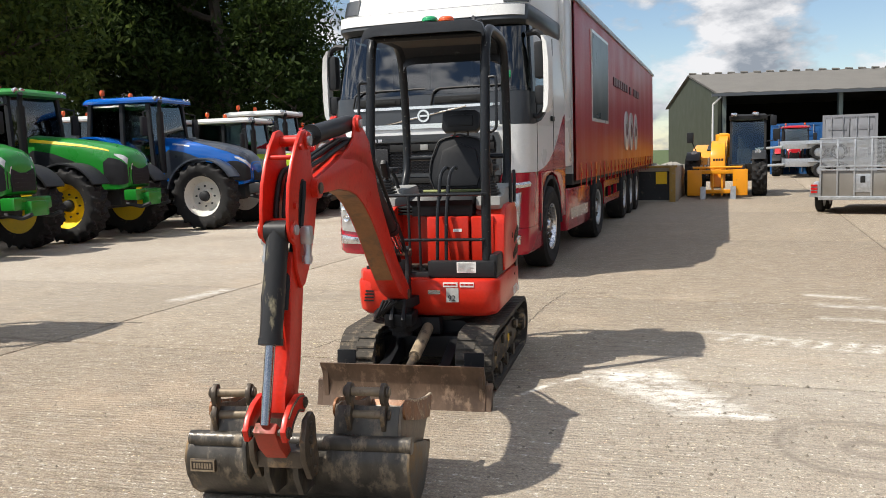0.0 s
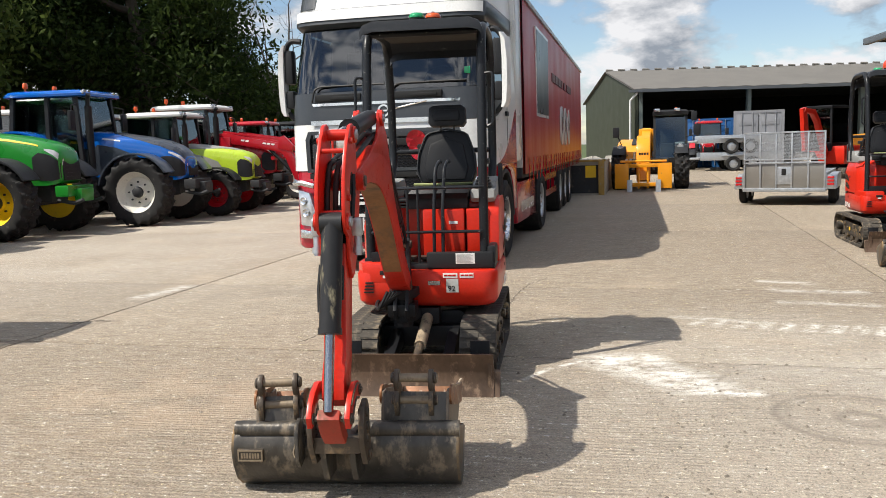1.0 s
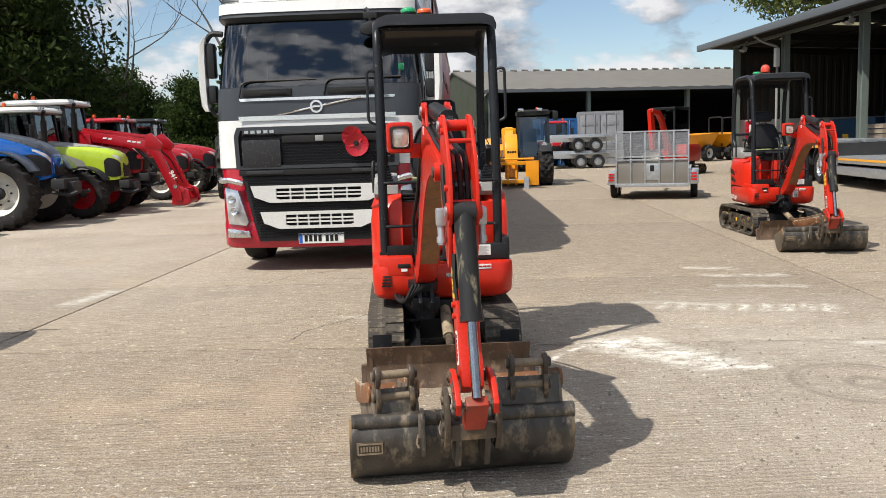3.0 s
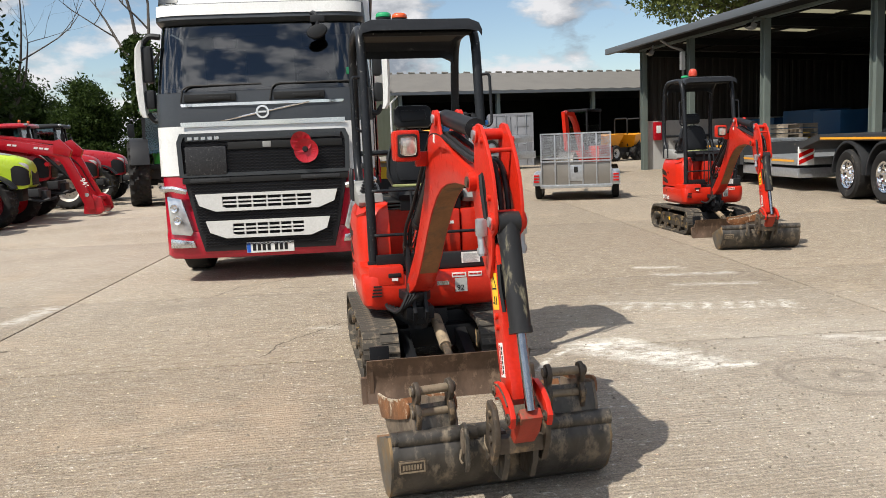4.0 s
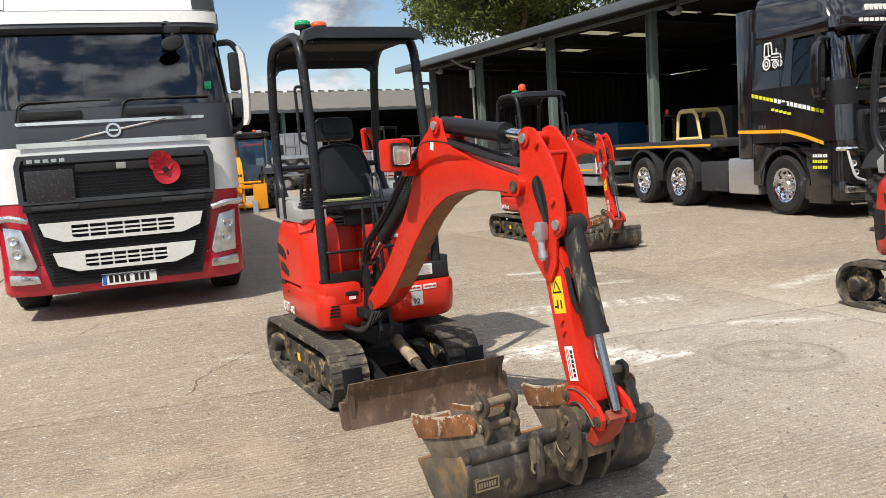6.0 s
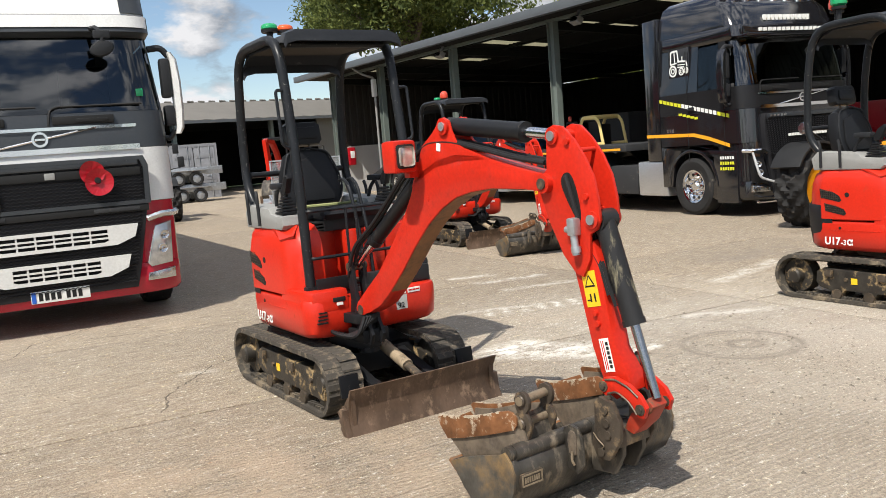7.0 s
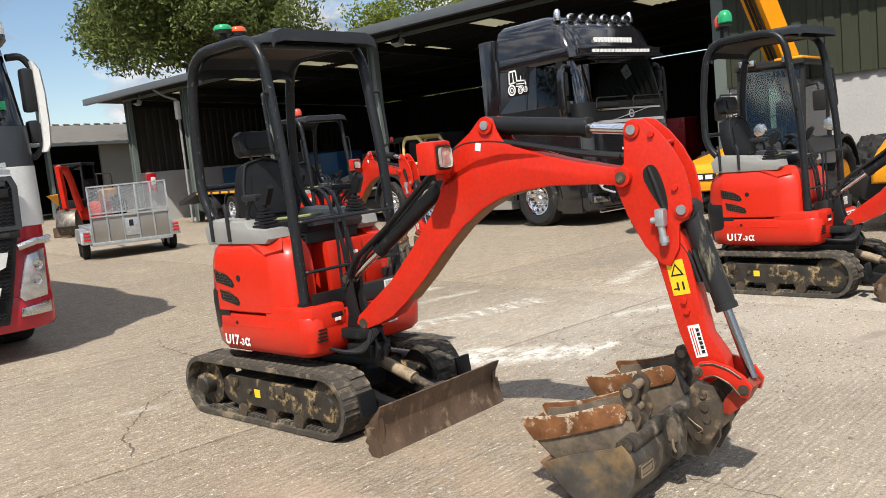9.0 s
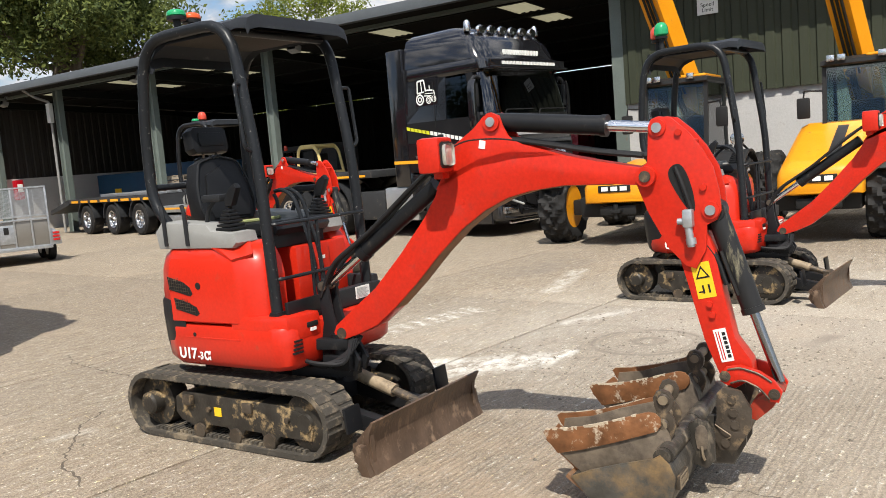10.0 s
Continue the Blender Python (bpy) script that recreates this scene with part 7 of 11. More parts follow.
for s in (-1, 1):
    bm = B()
    prism(bm, [(0.75, 1.24), (0.75, 0.62), (0.80, 0.55), (0.86, 1.02), (1.05, 1.16), (1.37, 1.22), (1.70, 1.15), (1.90, 0.95), (1.98, 0.6), (2.25, 0.6), (2.25, 1.24)], "x", min(s * 1.24, s * 1.15), max(s * 1.24, s * 1.15), 0.01)
    part("cab_side_panel", bm, M_REDTRUCK, red_lorry, "red lower cab side panel")
    bm = B()
    prism(bm, [(0.60, 1.246), (2.245, 1.246), (2.245, 1.98), (2.12, 1.93), (1.95, 1.80), (1.75, 1.64), (1.50, 1.48), (1.20, 1.35), (0.90, 1.28)], "x", min(s * 1.2415, s * 1.236), max(s * 1.2415, s * 1.236))
    part("red_swoosh", bm, M_REDTRUCK, red_lorry)
    bm = B()
    prism(bm, [(0.42, 1.802), (0.80, 1.85), (1.06, 1.94), (1.26, 2.05), (1.42, 2.20), (2.245, 2.20), (2.245, 1.802)], "x", min(s * 1.2395, s * 1.20), max(s * 1.2395, s * 1.20))
    part("door_upper_panel", bm, M_WHITE, red_lorry, "white upper door panel sweeping up behind the window")
    truck_wheel(red_lorry, (s * 1.08, 1.37, 0.52), 0.52, 0.33, s, M_ALLOY, False)
    wheel_arch(red_lorry, s, 1.37, 0.66, M_DARKGREY, 1.235)
    truck_wheel(red_lorry, (s * 1.0, 5.07, 0.52), 0.52, 0.50, s, M_GALV, False)
    bm = B()
    box(bm, min(s * 1.22, s * 0.75), max(s * 1.22, s * 0.75), 2.4, 4.35, 0.35, 0.95, 0.04)
    part("side_skirt", bm, M_REDTRUCK, red_lorry, "red side skirt over the tanks")
    bm = B()
    box(bm, min(s * 1.225, s * 1.21), max(s * 1.225, s * 1.21), 2.7, 4.1, 0.5, 0.66)
    part("skirt_step", bm, M_ALLOY, red_lorry)
    bm = B()
    box(bm, min(s * 1.25, s * 1.1), max(s * 1.25, s * 1.1), 2.26, 2.75, 1.25, 3.6, 0.06)
    part("side_fairing", bm, M_WHITE, red_lorry, "white cab side fairing")
bm = B()
lathe(bm, [(0, 0.006), (0.026, 0.004), (0.032, -0.01), (0.032, -0.05), (0, -0.05)], (0.468, -0.112, 1.495), (0, -1, 0), 18)
pop = part("paper_poppy", bm, M_INK, red_lorry, "large red poppy emblem on the grille")
for cx_, cz_, y_, rad_, wave in ((0.425, 1.575, -0.068, 0.118, 9), (0.480, 1.478, -0.082, 0.136, 22)):
    bm = B()
    rows = []
    for i in range(7):
        q = i / 6
        rows.append([(cx_ + rad_ * q * math.cos(a), y_ - 0.030 * q * q + 0.0022 * q * math.cos(wave * a), cz_ + rad_ * q * (1.0 + 0.02 * math.cos(3 * a)) * math.sin(a)) for a in [math.tau * k / 66 for k in range(66)]])
    loft(bm, rows + [[(x, y + 0.006, z) for x, y, z in r] for r in rows[::-1]], closed=True, caps=False)
    part("petal", bm, M_RED, pop, "red ribbed moulded petal")
# trailer
M_SLOGAN = material("dark_red_print", (0.085, 0.012, 0.018), 0.4, vary=0.1)
TW, TY0, TY1, TZ0, TZ1 = 1.275, 2.75, 16.4, 1.15, 3.72
cab_parts = set(red_lorry.children)
bm = B()
n = 120


def curtain_material():
    """Red fabric whose print fades to amber towards the foot and the rear."""
    mt = material("red_curtain_fabric", (0.34, 0.009, 0.02), 0.36, vary=0.12, scale=0.8, spec=0.25, bump=0.0015, bump_scale=90)
    N, L = mt.node_tree.nodes, mt.node_tree.links
    bsdf = N["Principled BSDF"]
    red = bsdf.inputs["Base Color"].links[0].from_socket
    tc, sep, mul, mix = N.new("ShaderNodeTexCoord"), N.new("ShaderNodeSeparateXYZ"), N.new("ShaderNodeMath"), N.new("ShaderNodeMixRGB")
    mul.operation = 'MULTIPLY'
    L.new(tc.outputs["Object"], sep.inputs[0])
    for i, (axis, a, b, lo) in enumerate((("Z", 1.95, 1.20, 0.0), ("Y", 3.0, 11.0, 0.12))):
        mr = N.new("ShaderNodeMapRange")
        mr.inputs["From Min"].default_value, mr.inputs["From Max"].default_value, mr.inputs["To Min"].default_value = a, b, lo
        L.new(sep.outputs[axis], mr.inputs["Value"])
        L.new(mr.outputs[0], mul.inputs[i])
    mix.inputs[2].default_value = (0.60, 0.17, 0.012, 1)
    L.new(mul.outputs[0], mix.inputs[0]); L.new(red, mix.inputs[1])
    L.new(mix.outputs[0], bsdf.inputs["Base Color"])
    return mt


M_CURTAIN = curtain_material()
for s in (-1, 1):
    r0, r1 = [], []
    for k in range(n + 1):
        y = TY0 + 0.1 + (TY1 - TY0 - 0.2) * k / n
        bulge = 0.018 * math.sin(k * 2.1) * 0.5 + 0.012 * math.sin(k * 0.55)
        r0.append((s * (TW - 0.005 + bulge), y, TZ0 - 0.10)); r1.append((s * (TW - 0.012), y, TZ1 - 0.12))
    mid_ = [(s * (TW - 0.004 + 0.012 * math.sin(k * 0.55)), r0[k][1], 2.4) for k in range(n + 1)]
    bm = B()
    loft(bm, [r0, mid_, r1, [(x - s * 0.03, y, z) for x, y, z in r1], [(x - s * 0.03, y, z) for x, y, z in r0], r0], closed=False)
    cs = part("side_curtain", bm, M_CURTAIN, red_lorry, "glossy red trailer side curtain")
    # printed shapes on the curtain
    x = s * (TW + 0.016)
    bm = B()
    box(bm, min(x, x - s * 0.03), max(x, x - s * 0.03), 4.35, 6.3, 1.95, 3.40)
    part("window_print", bm, M_WHITE, cs, "white print border")
    bm = B()
    box(bm, min(x + s * 0.004, x - s * 0.03), max(x + s * 0.004, x - s * 0.03), 4.41, 6.24, 2.0, 3.35)
    part("window_print", bm, material("dark_teal_print", (0.03, 0.05, 0.06), 0.3, vary=0.4, scale=1.2), cs, "dark window-shaped print")
    bm = B()
    for k in range(14):
        y0 = 7.1 + 0.36 * k
        if k in (7, 9):
            continue
        box(bm, min(x, x - s * 0.03), max(x, x - s * 0.03), y0, y0 + 0.26, 2.70, 2.86)
    part("slogan_bar", bm, M_SLOGAN, cs, "dark slogan drawn as plain bars")
    for y0 in (9.3, 10.25, 11.2):
        bm = B()
        lathe(bm, [(0, 0), (0.35, 0), (0.35, 0.03), (0, 0.03)], (x - s * 0.027, y0, 1.88), (s, 0, 0), 24)
        for v in bm.verts:
            v.co.z = 1.88 + (v.co.z - 1.88) * 1.2
        rd = part("round_print", bm, M_WHITE, cs, "white round print")
        bm = B()
        for q, hq in ((-0.12, 0.20), (0.0, 0.28), (0.12, 0.14)):
            box(bm, min(x + s * 0.001, x + s * 0.006), max(x + s * 0.001, x + s * 0.006), y0 + q - 0.045, y0 + q + 0.045, 1.88 - hq * 0.6, 1.88 + hq * 0.7)
        part("print_shape", bm, M_SLOGAN, rd)
    bm = B()
    for k in range(26):
        y = TY0 + 0.4 + 0.5 * k
        box(bm, min(x, x + s * 0.012), max(x, x + s * 0.012), y - 0.022, y + 0.022, TZ0 - 0.22, TZ0 + 0.14)
        box(bm, min(x, x + s * 0.02), max(x, x + s * 0.02), y - 0.03, y + 0.03, TZ0 - 0.06, TZ0 + 0.02)
    part("curtain_strap", bm, M_REDTRUCK, cs, kind="stuff")
bm = B()
box(bm, -TW + 0.02, TW - 0.02, TY0, TY1, TZ1 - 0.10, TZ1, 0.01)
part("trailer_roof", bm, M_OFFWHITE, red_lorry, "pale trailer roof")
bm = B()
box(bm, -TW - 0.02, TW + 0.02, TY0, TY1, TZ1 - 0.13, TZ1 - 0.07, 0.008)
part("roof_rail", bm, M_GALV, red_lorry)
for nm, y in (("bulkhead", TY0), ("rear_door", TY1 - 0.08)):
    bm = B()
    box(bm, -TW + 0.04, TW - 0.04, y, y + 0.08, TZ0, TZ1 - 0.1)
    part(nm, bm, M_OFFWHITE, red_lorry)
bm = B()
box(bm, -TW + 0.04, TW - 0.04, TY0, TY1, TZ0 - 0.16, TZ0, 0.01)
box(bm, -0.5, 0.5, TY0 + 0.5, TY1 - 0.1, 0.82, TZ0 - 0.12)
part("trailer_chassis", bm, M_DARKGREY, red_lorry)
for s in (-1, 1):
    for y in (9.3, 10.62, 11.94):
        truck_wheel(red_lorry, (s * 1.06, y, 0.52), 0.52, 0.36, s, M_GALV, False)
    bm = B()
    for z in (0.50, 0.80):
        box(bm, min(s * 1.21, s * 1.18), max(s * 1.21, s * 1.18), 6.2, 8.5, z, z + 0.12)
    for y in (6.4, 7.4, 8.3):
        box(bm, min(s * 1.18, s * 1.12), max(s * 1.18, s * 1.12), y, y + 0.06, 0.5, 1.05)
    part("side_guard", bm, M_REDTRUCK, red_lorry, "red side under-run guard")

# the trailer stands slightly askew behind the cab
for ob in red_lorry.children:
    if ob not in cab_parts:
        ob.matrix_basis = pose(0, 3.0, 0) @ pose(0, 0, 0, 0, 0, 0.9) @ pose(0, -3.0, 0) @ ob.matrix_basis

# black lorry with low loader
LORRY_B = pose(9.17, 9.26, 0, 0, 0, -10)
black_lorry = thing("black_lorry", "gloss black lorry cab with amber stripe and flat low-loader trailer", "lorry", LORRY_B)
M_STRIPEYEL = material("yellow_green_letter", (0.62, 0.62, 0.03), 0.4, vary=0.05)
M_TANK = material("brushed_aluminium", (0.60, 0.61, 0.62), 0.38, metal=0.85, vary=0.06, scale=5, bump_scale=20, stretch=(1, 1, 6))
M_BLACKMID = material("satin_black_panel", (0.011, 0.011, 0.012), 0.4, vary=0.15)
lorry_cab(black_lorry, M_BLACKTRUCK, M_BLACKMID, M_BLACKTRUCK, M_BLACKTRUCK, {"visor": M_BLACKTRUCK, "intake": M_BLACKMID, "trim": M_CHROME, "mirror": M_BLACKTRUCK, "lamp": M_BLACKMID, "door_end": 1.22})
for s in (-1, 1):
    bm = B()
    prism(bm, [(0.30, 1.10), (0.30, 0.24), (0.80, 0.24), (0.86, 1.02), (1.05, 1.16), (1.37, 1.22), (1.70, 1.15), (1.90, 0.95), (1.98, 0.5), (2.25, 0.5), (2.25, 1.24)], "x", min(s * 1.24, s * 1.15), max(s * 1.24, s * 1.15), 0.01)
    part("cab_side_panel", bm, M_BLACKTRUCK, black_lorry, "gloss black lower cab side")
    truck_wheel(black_lorry, (s * 1.08, 1.42, 0.515), 0.515, 0.33, s, M_CHROME)
    wheel_arch(black_lorry, s, 1.42, 0.66, M_BLACKTRUCK, 1.25)
    for y in (4.75, 6.2):
        truck_wheel(black_lorry, (s * 1.0, y, 0.515), 0.515, 0.52, s, M_CHROME)
        wheel_arch(black_lorry, s, y, 0.68, M_PLASTIC, 1.26, 0.55)
    bm = B()
    box(bm, min(s * 1.22, s * 0.7), max(s * 1.22, s * 0.7), 2.15, 3.05, 0.32, 0.98, 0.05)
    part("fuel_tank", bm, M_TANK, black_lorry, "brushed aluminium fuel tank")
    bm = B()
    box(bm, min(s * 1.2, s * 0.6), max(s * 1.2, s * 0.6), 3.1, 4.0, 0.34, 0.92, 0.05)
    part("battery_box", bm, M_DARKGREY, black_lorry, "dark grey chassis locker")
    bm = B()
    xs2 = sorted((s * 1.2405, s * 1.243))
    prism(bm, [(0.45, 1.185), (0.95, 1.32), (1.35, 1.40), (2.68, 1.43), (2.68, 1.49), (1.33, 1.46), (0.95, 1.385), (0.45, 1.245)], "x", xs2[0], xs2[1])
    part("amber_stripe", bm, M_STRIPE, black_lorry, "amber stripe along the cab")
    bm = B()
    box(bm, min(s * 1.24, s * 1.05), max(s * 1.24, s * 1.05), 2.27, 2.68, 0.98, 3.60, 0.03)
    part("side_fairing", bm, M_BLACKTRUCK, black_lorry, "gloss black cab side fairing")
    # small plain bars in front of the wheel
    xs2 = sorted((s * 1.241, s * 1.245))
    for z, mt_, lb in ((0.985, M_STICKER, "white lettering as plain bars"), (0.895, M_STRIPEYEL, "yellow lettering as plain bars"), (0.80, M_STRIPEYEL, "yellow lettering as plain bars")):
        for k in range(6):
            bm = B()
            box(bm, xs2[0], xs2[1], 0.66 - 0.058 * k, 0.698 - 0.058 * k, z, z + 0.05)
            part("lettering_bar", bm, mt_, black_lorry, lb)
    # lettering as plain bars, falling slightly towards the front
    xs2 = sorted((s * 1.241, s * 1.246))
    for k in range(18):
        y, z = 2.25 - 0.102 * k, 2.06 - 0.0215 * k
        white = 6 <= k < 15
        h = 0.07 if white else 0.062
        bm = B()
        prism(bm, [(y, z), (y - 0.078, z - 0.016), (y - 0.078, z - 0.016 + h), (y, z + h)], "x", xs2[0], xs2[1])
        part("lettering_bar", bm, M_STICKER if white else M_STRIPEYEL, black_lorry, "white lettering as plain bars" if white else "yellow lettering as plain bars")
    for k in range(5):
        y, z = 1.72 - 0.105 * k, 1.79 - 0.022 * k
        bm = B()
        box(bm, xs2[0], xs2[1], y - 0.085, y, z, z + 0.042)
        part("lettering_bar", bm, M_STRIPEYEL, black_lorry, "yellow lettering as plain bars")
    bm = B()
    for k in range(3):
        box(bm, xs2[0], xs2[1], 2.02 - 0.075 * k, 2.07 - 0.075 * k, 1.50, 1.56)
    part("model_mark", bm, M_ALLOY, black_lorry)
    # vehicle emblem as plain shapes
    bm = B()
    box(bm, min(s * 1.19, s * 1.213), max(s * 1.19, s * 1.213), 1.42, 1.98, 2.48, 2.98)
    em = part("emblem", bm, M_BLACKTRUCK, black_lorry, "white vehicle emblem in plain shapes")
    for cy, cz, r in ((1.86, 2.60, 0.105), (1.63, 2.575, 0.07), (1.50, 2.585, 0.06)):
        for r0, r1 in ((0.72, 1.0), (0.30, 0.48)):
            bm = B()
            lathe(bm, [(r * r0, 0), (r * r1, 0), (r * r1, 0.004), (r * r0, 0.004), (r * r0, 0)], (s * 1.216, cy, cz), (s, 0, 0), 18)
            part("emblem_ring", bm, M_STICKER, em)
    for a, b, t_ in (((1.92, 2.72), (1.90, 2.94), 0.012), ((1.90, 2.94), (1.73, 2.95), 0.016), ((1.73, 2.95), (1.70, 2.74), 0.012), ((1.80, 2.73), (1.81, 2.94), 0.008), ((1.92, 2.72), (1.75, 2.735), 0.012), ((1.72, 2.76), (1.50, 2.745), 0.014),
                     ((1.50, 2.745), (1.47, 2.66), 0.012), ((1.72, 2.70), (1.50, 2.69), 0.008), ((1.74, 2.66), (1.56, 2.65), 0.010), ((1.60, 2.76), (1.595, 2.84), 0.008)):
        n_ = Vector((b[1] - a[1], a[0] - b[0])).normalized() * t_
        bm = B()
        prism(bm, [(a[0] + n_.x, a[1] + n_.y), (b[0] + n_.x, b[1] + n_.y), (b[0] - n_.x, b[1] - n_.y), (a[0] - n_.x, a[1] - n_.y)], "x", min(s * 1.20, s * 1.219), max(s * 1.20, s * 1.219))
        part("emblem_stroke", bm, M_STICKER, em)
    bm = B()
    tube(bm, [(s * 1.17, 0.03, 1.14), (s * 1.13, -0.03, 0.84), (s * 1.08, -0.06, 0.66), (s * 0.78, -0.085, 0.56)], 0.02, 8, 0.06)
    part("headlight_bar", bm, M_HEADLAMP, black_lorry, "bright outline of the headlight")
for z in (3.25, 3.05):
    for k in range(12 if z > 3.1 else 16):
        wv = 1.05 if z > 3.1 else 1.6
        nn = 12 if z > 3.1 else 16
        x = -wv / 2 + wv * k / nn
        yy_ = 0.335 if z > 3.1 else 0.155
        bm = B()
        box(bm, x, x + wv / nn * 0.5, yy_ - 0.02, yy_ + 0.03, z, z + (0.09 if z > 3.1 else 0.055))
        part("lettering_bar", bm, M_STICKER, black_lorry, "white roof lettering as plain bars")
bm = B()
box(bm, -1.12, 1.12, 0.10, 0.42, 2.97, 3.02, 0.015)
box(bm, -1.12, 1.12, 0.17, 0.24, 3.0, 3.15, 0.02)
part("sun_visor", bm, M_BLACKTRUCK, black_lorry, "gloss black sun visor")
bm = B()
tube(bm, [(-1.0, 0.78, 3.55), (-0.95, 0.70, 3.66), (0.95, 0.70, 3.66), (1.0, 0.78, 3.55)], 0.03, 8, 0.08)
tube(bm, [(-1.02, 1.4, 3.72), (-1.02, 0.85, 3.70)], 0.025, 8)
tube(bm, [(1.02, 1.4, 3.72), (1.02, 0.85, 3.70)], 0.025, 8)
rb = part("roof_bar", bm, M_CHROME, black_lorry, "chrome roof light bar")
for k in range(6):
    bm = B()
    x = -0.75 + 0.30 * k
    lathe(bm, [(0, 0.05), (0.10, 0.04), (0.118, 0.0), (0.10, -0.05), (0.05, -0.09), (0, -0.10)], (x, 0.62, 3.78), (0, -1, 0), 18)
    bmesh.ops.scale(bm, vec=(1.0, 0.9, 0.72), space=Matrix.Translation((-x, -0.62, -3.78)), verts=bm.verts)
    bmesh.ops.translate(bm, vec=(0, 0.02, -0.045), verts=bm.verts)
    part("spot_lamp", bm, M_CHROME, rb, "round chrome spot lamp")
for x in (-1.0, 1.0):
    bm = B()
    lathe(bm, [(0, 0), (0.06, 0), (0.07, 0.05), (0.06, 0.16), (0.03, 0.2), (0, 0.2)], (x, 0.75, 3.70), (0, 0, 1), 14)
    part("roof_beacon", bm, M_ALLOY, rb)
bm = B()
for k in range(14):
    x = -0.45 + 0.062 * k
    box(bm, x, x + 0.048, -0.062, -0.05, 1.30, 1.345)
part("lettering_bar", bm, M_STICKER, black_lorry, "grille lettering as plain bars")
bm = B()
box(bm, -1.15, 1.15, -0.075, -0.03, 0.24, 0.285, 0.01)
part("chrome_lip", bm, M_CHROME, black_lorry)
bm = B()
box(bm, -1.22, 1.22, 3.4, 7.6, 1.20, 1.34, 0.015)
prism(bm, [(7.6, 1.20), (7.6, 1.34), (8.8, 1.10), (8.8, 0.96)], "x", -1.22, 1.22)
part("gooseneck_deck", bm, M_DARKGREY, black_lorry, "grey gooseneck deck behind the cab")
for s in (-1, 1):
    bm = B()
    box(bm, min(s * 1.222, s * 1.226), max(s * 1.222, s * 1.226), 3.6, 7.5, 1.225, 1.27)
    part("amber_stripe", bm, M_STRIPE, black_lorry)
bm = B()
box(bm, -1.25, 1.25, 8.7, 12.3, 0.62, 0.80, 0.01)
box(bm, -1.2, 1.2, 8.7, 12.3, 0.32, 0.55, 0.01)
low = part("low_bed", bm, M_GALV, black_lorry, "low flat trailer bed")
for s in (-1, 1):
    bm = B()
    box(bm, min(s * 1.252, s * 1.256), max(s * 1.252, s * 1.256), 8.8, 12.2, 0.70, 0.75)
    part("amber_stripe", bm, M_STRIPE, low)
bm = B()
box(bm, -1.27, 1.27, 12.3, 18.0, 0.98, 1.12, 0.02)
prism(bm, [(18.0, 0.95), (18.0, 1.12), (19.5, 0.78), (19.5, 0.66)], "x", -1.27, 1.27)
box(bm, -1.27, 1.27, 12.1, 12.35, 0.55, 1.12)
part("rear_deck", bm, M_DARKGREY, black_lorry, "raised rear deck over the axles")
for s in (-1, 1):
    for k in range(8):
        bm = B()
        box(bm, min(s * 1.272, s * 1.276), max(s * 1.272, s * 1.276), 12.5 + 0.68 * k, 13.0 + 0.68 * k, 1.0, 1.07)
        part("amber_stripe", bm, M_STRIPE, black_lorry)
    for y in (13.4, 15.1, 16.85):
        truck_wheel(black_lorry, (s * 1.07, y, 0.46), 0.46, 0.36, s, M_ALLOY)
        wheel_arch(black_lorry, s, y, 0.56, M_PLASTIC, 1.26, 0.4)
# ramps and timber lying on the deck
for x, y0, y1, z in ((-0.7, 12.4, 16.5, 1.13), (-0.2, 12.6, 17.2, 1.13), (0.5, 12.5, 16.8, 1.13)):
    bm = B()
    box(bm, x - 0.18, x + 0.18, y0, y1, z, z + 0.09, 0.01)
    part("loading_plank", bm, M_GALV, black_lorry, "galvanised ramp lying on the deck")
for s in (-1, 1):
    bm = B()
    box(bm, min(s * 0.86, s * 1.24), max(s * 0.86, s * 1.24), 8.60, 8.63, 0.62, 1.06, 0.004)
    hb = part("hazard_board", bm, M_STICKER, black_lorry, "red and white striped hazard board")
    for z in (0.64, 0.80):
        bm = B()
        prism(bm, [(s * 0.88, z + 0.14), (s * 0.88, z + 0.24), (s * 1.22, z + 0.10), (s * 1.22, z)], "y", 8.592, 8.598)
        part("stripe", bm, M_LAMPRED, hb)


M_BLUEGREY = material("graphite_panel", (0.035, 0.042, 0.055), 0.3, vary=0.1, coat=0.3)

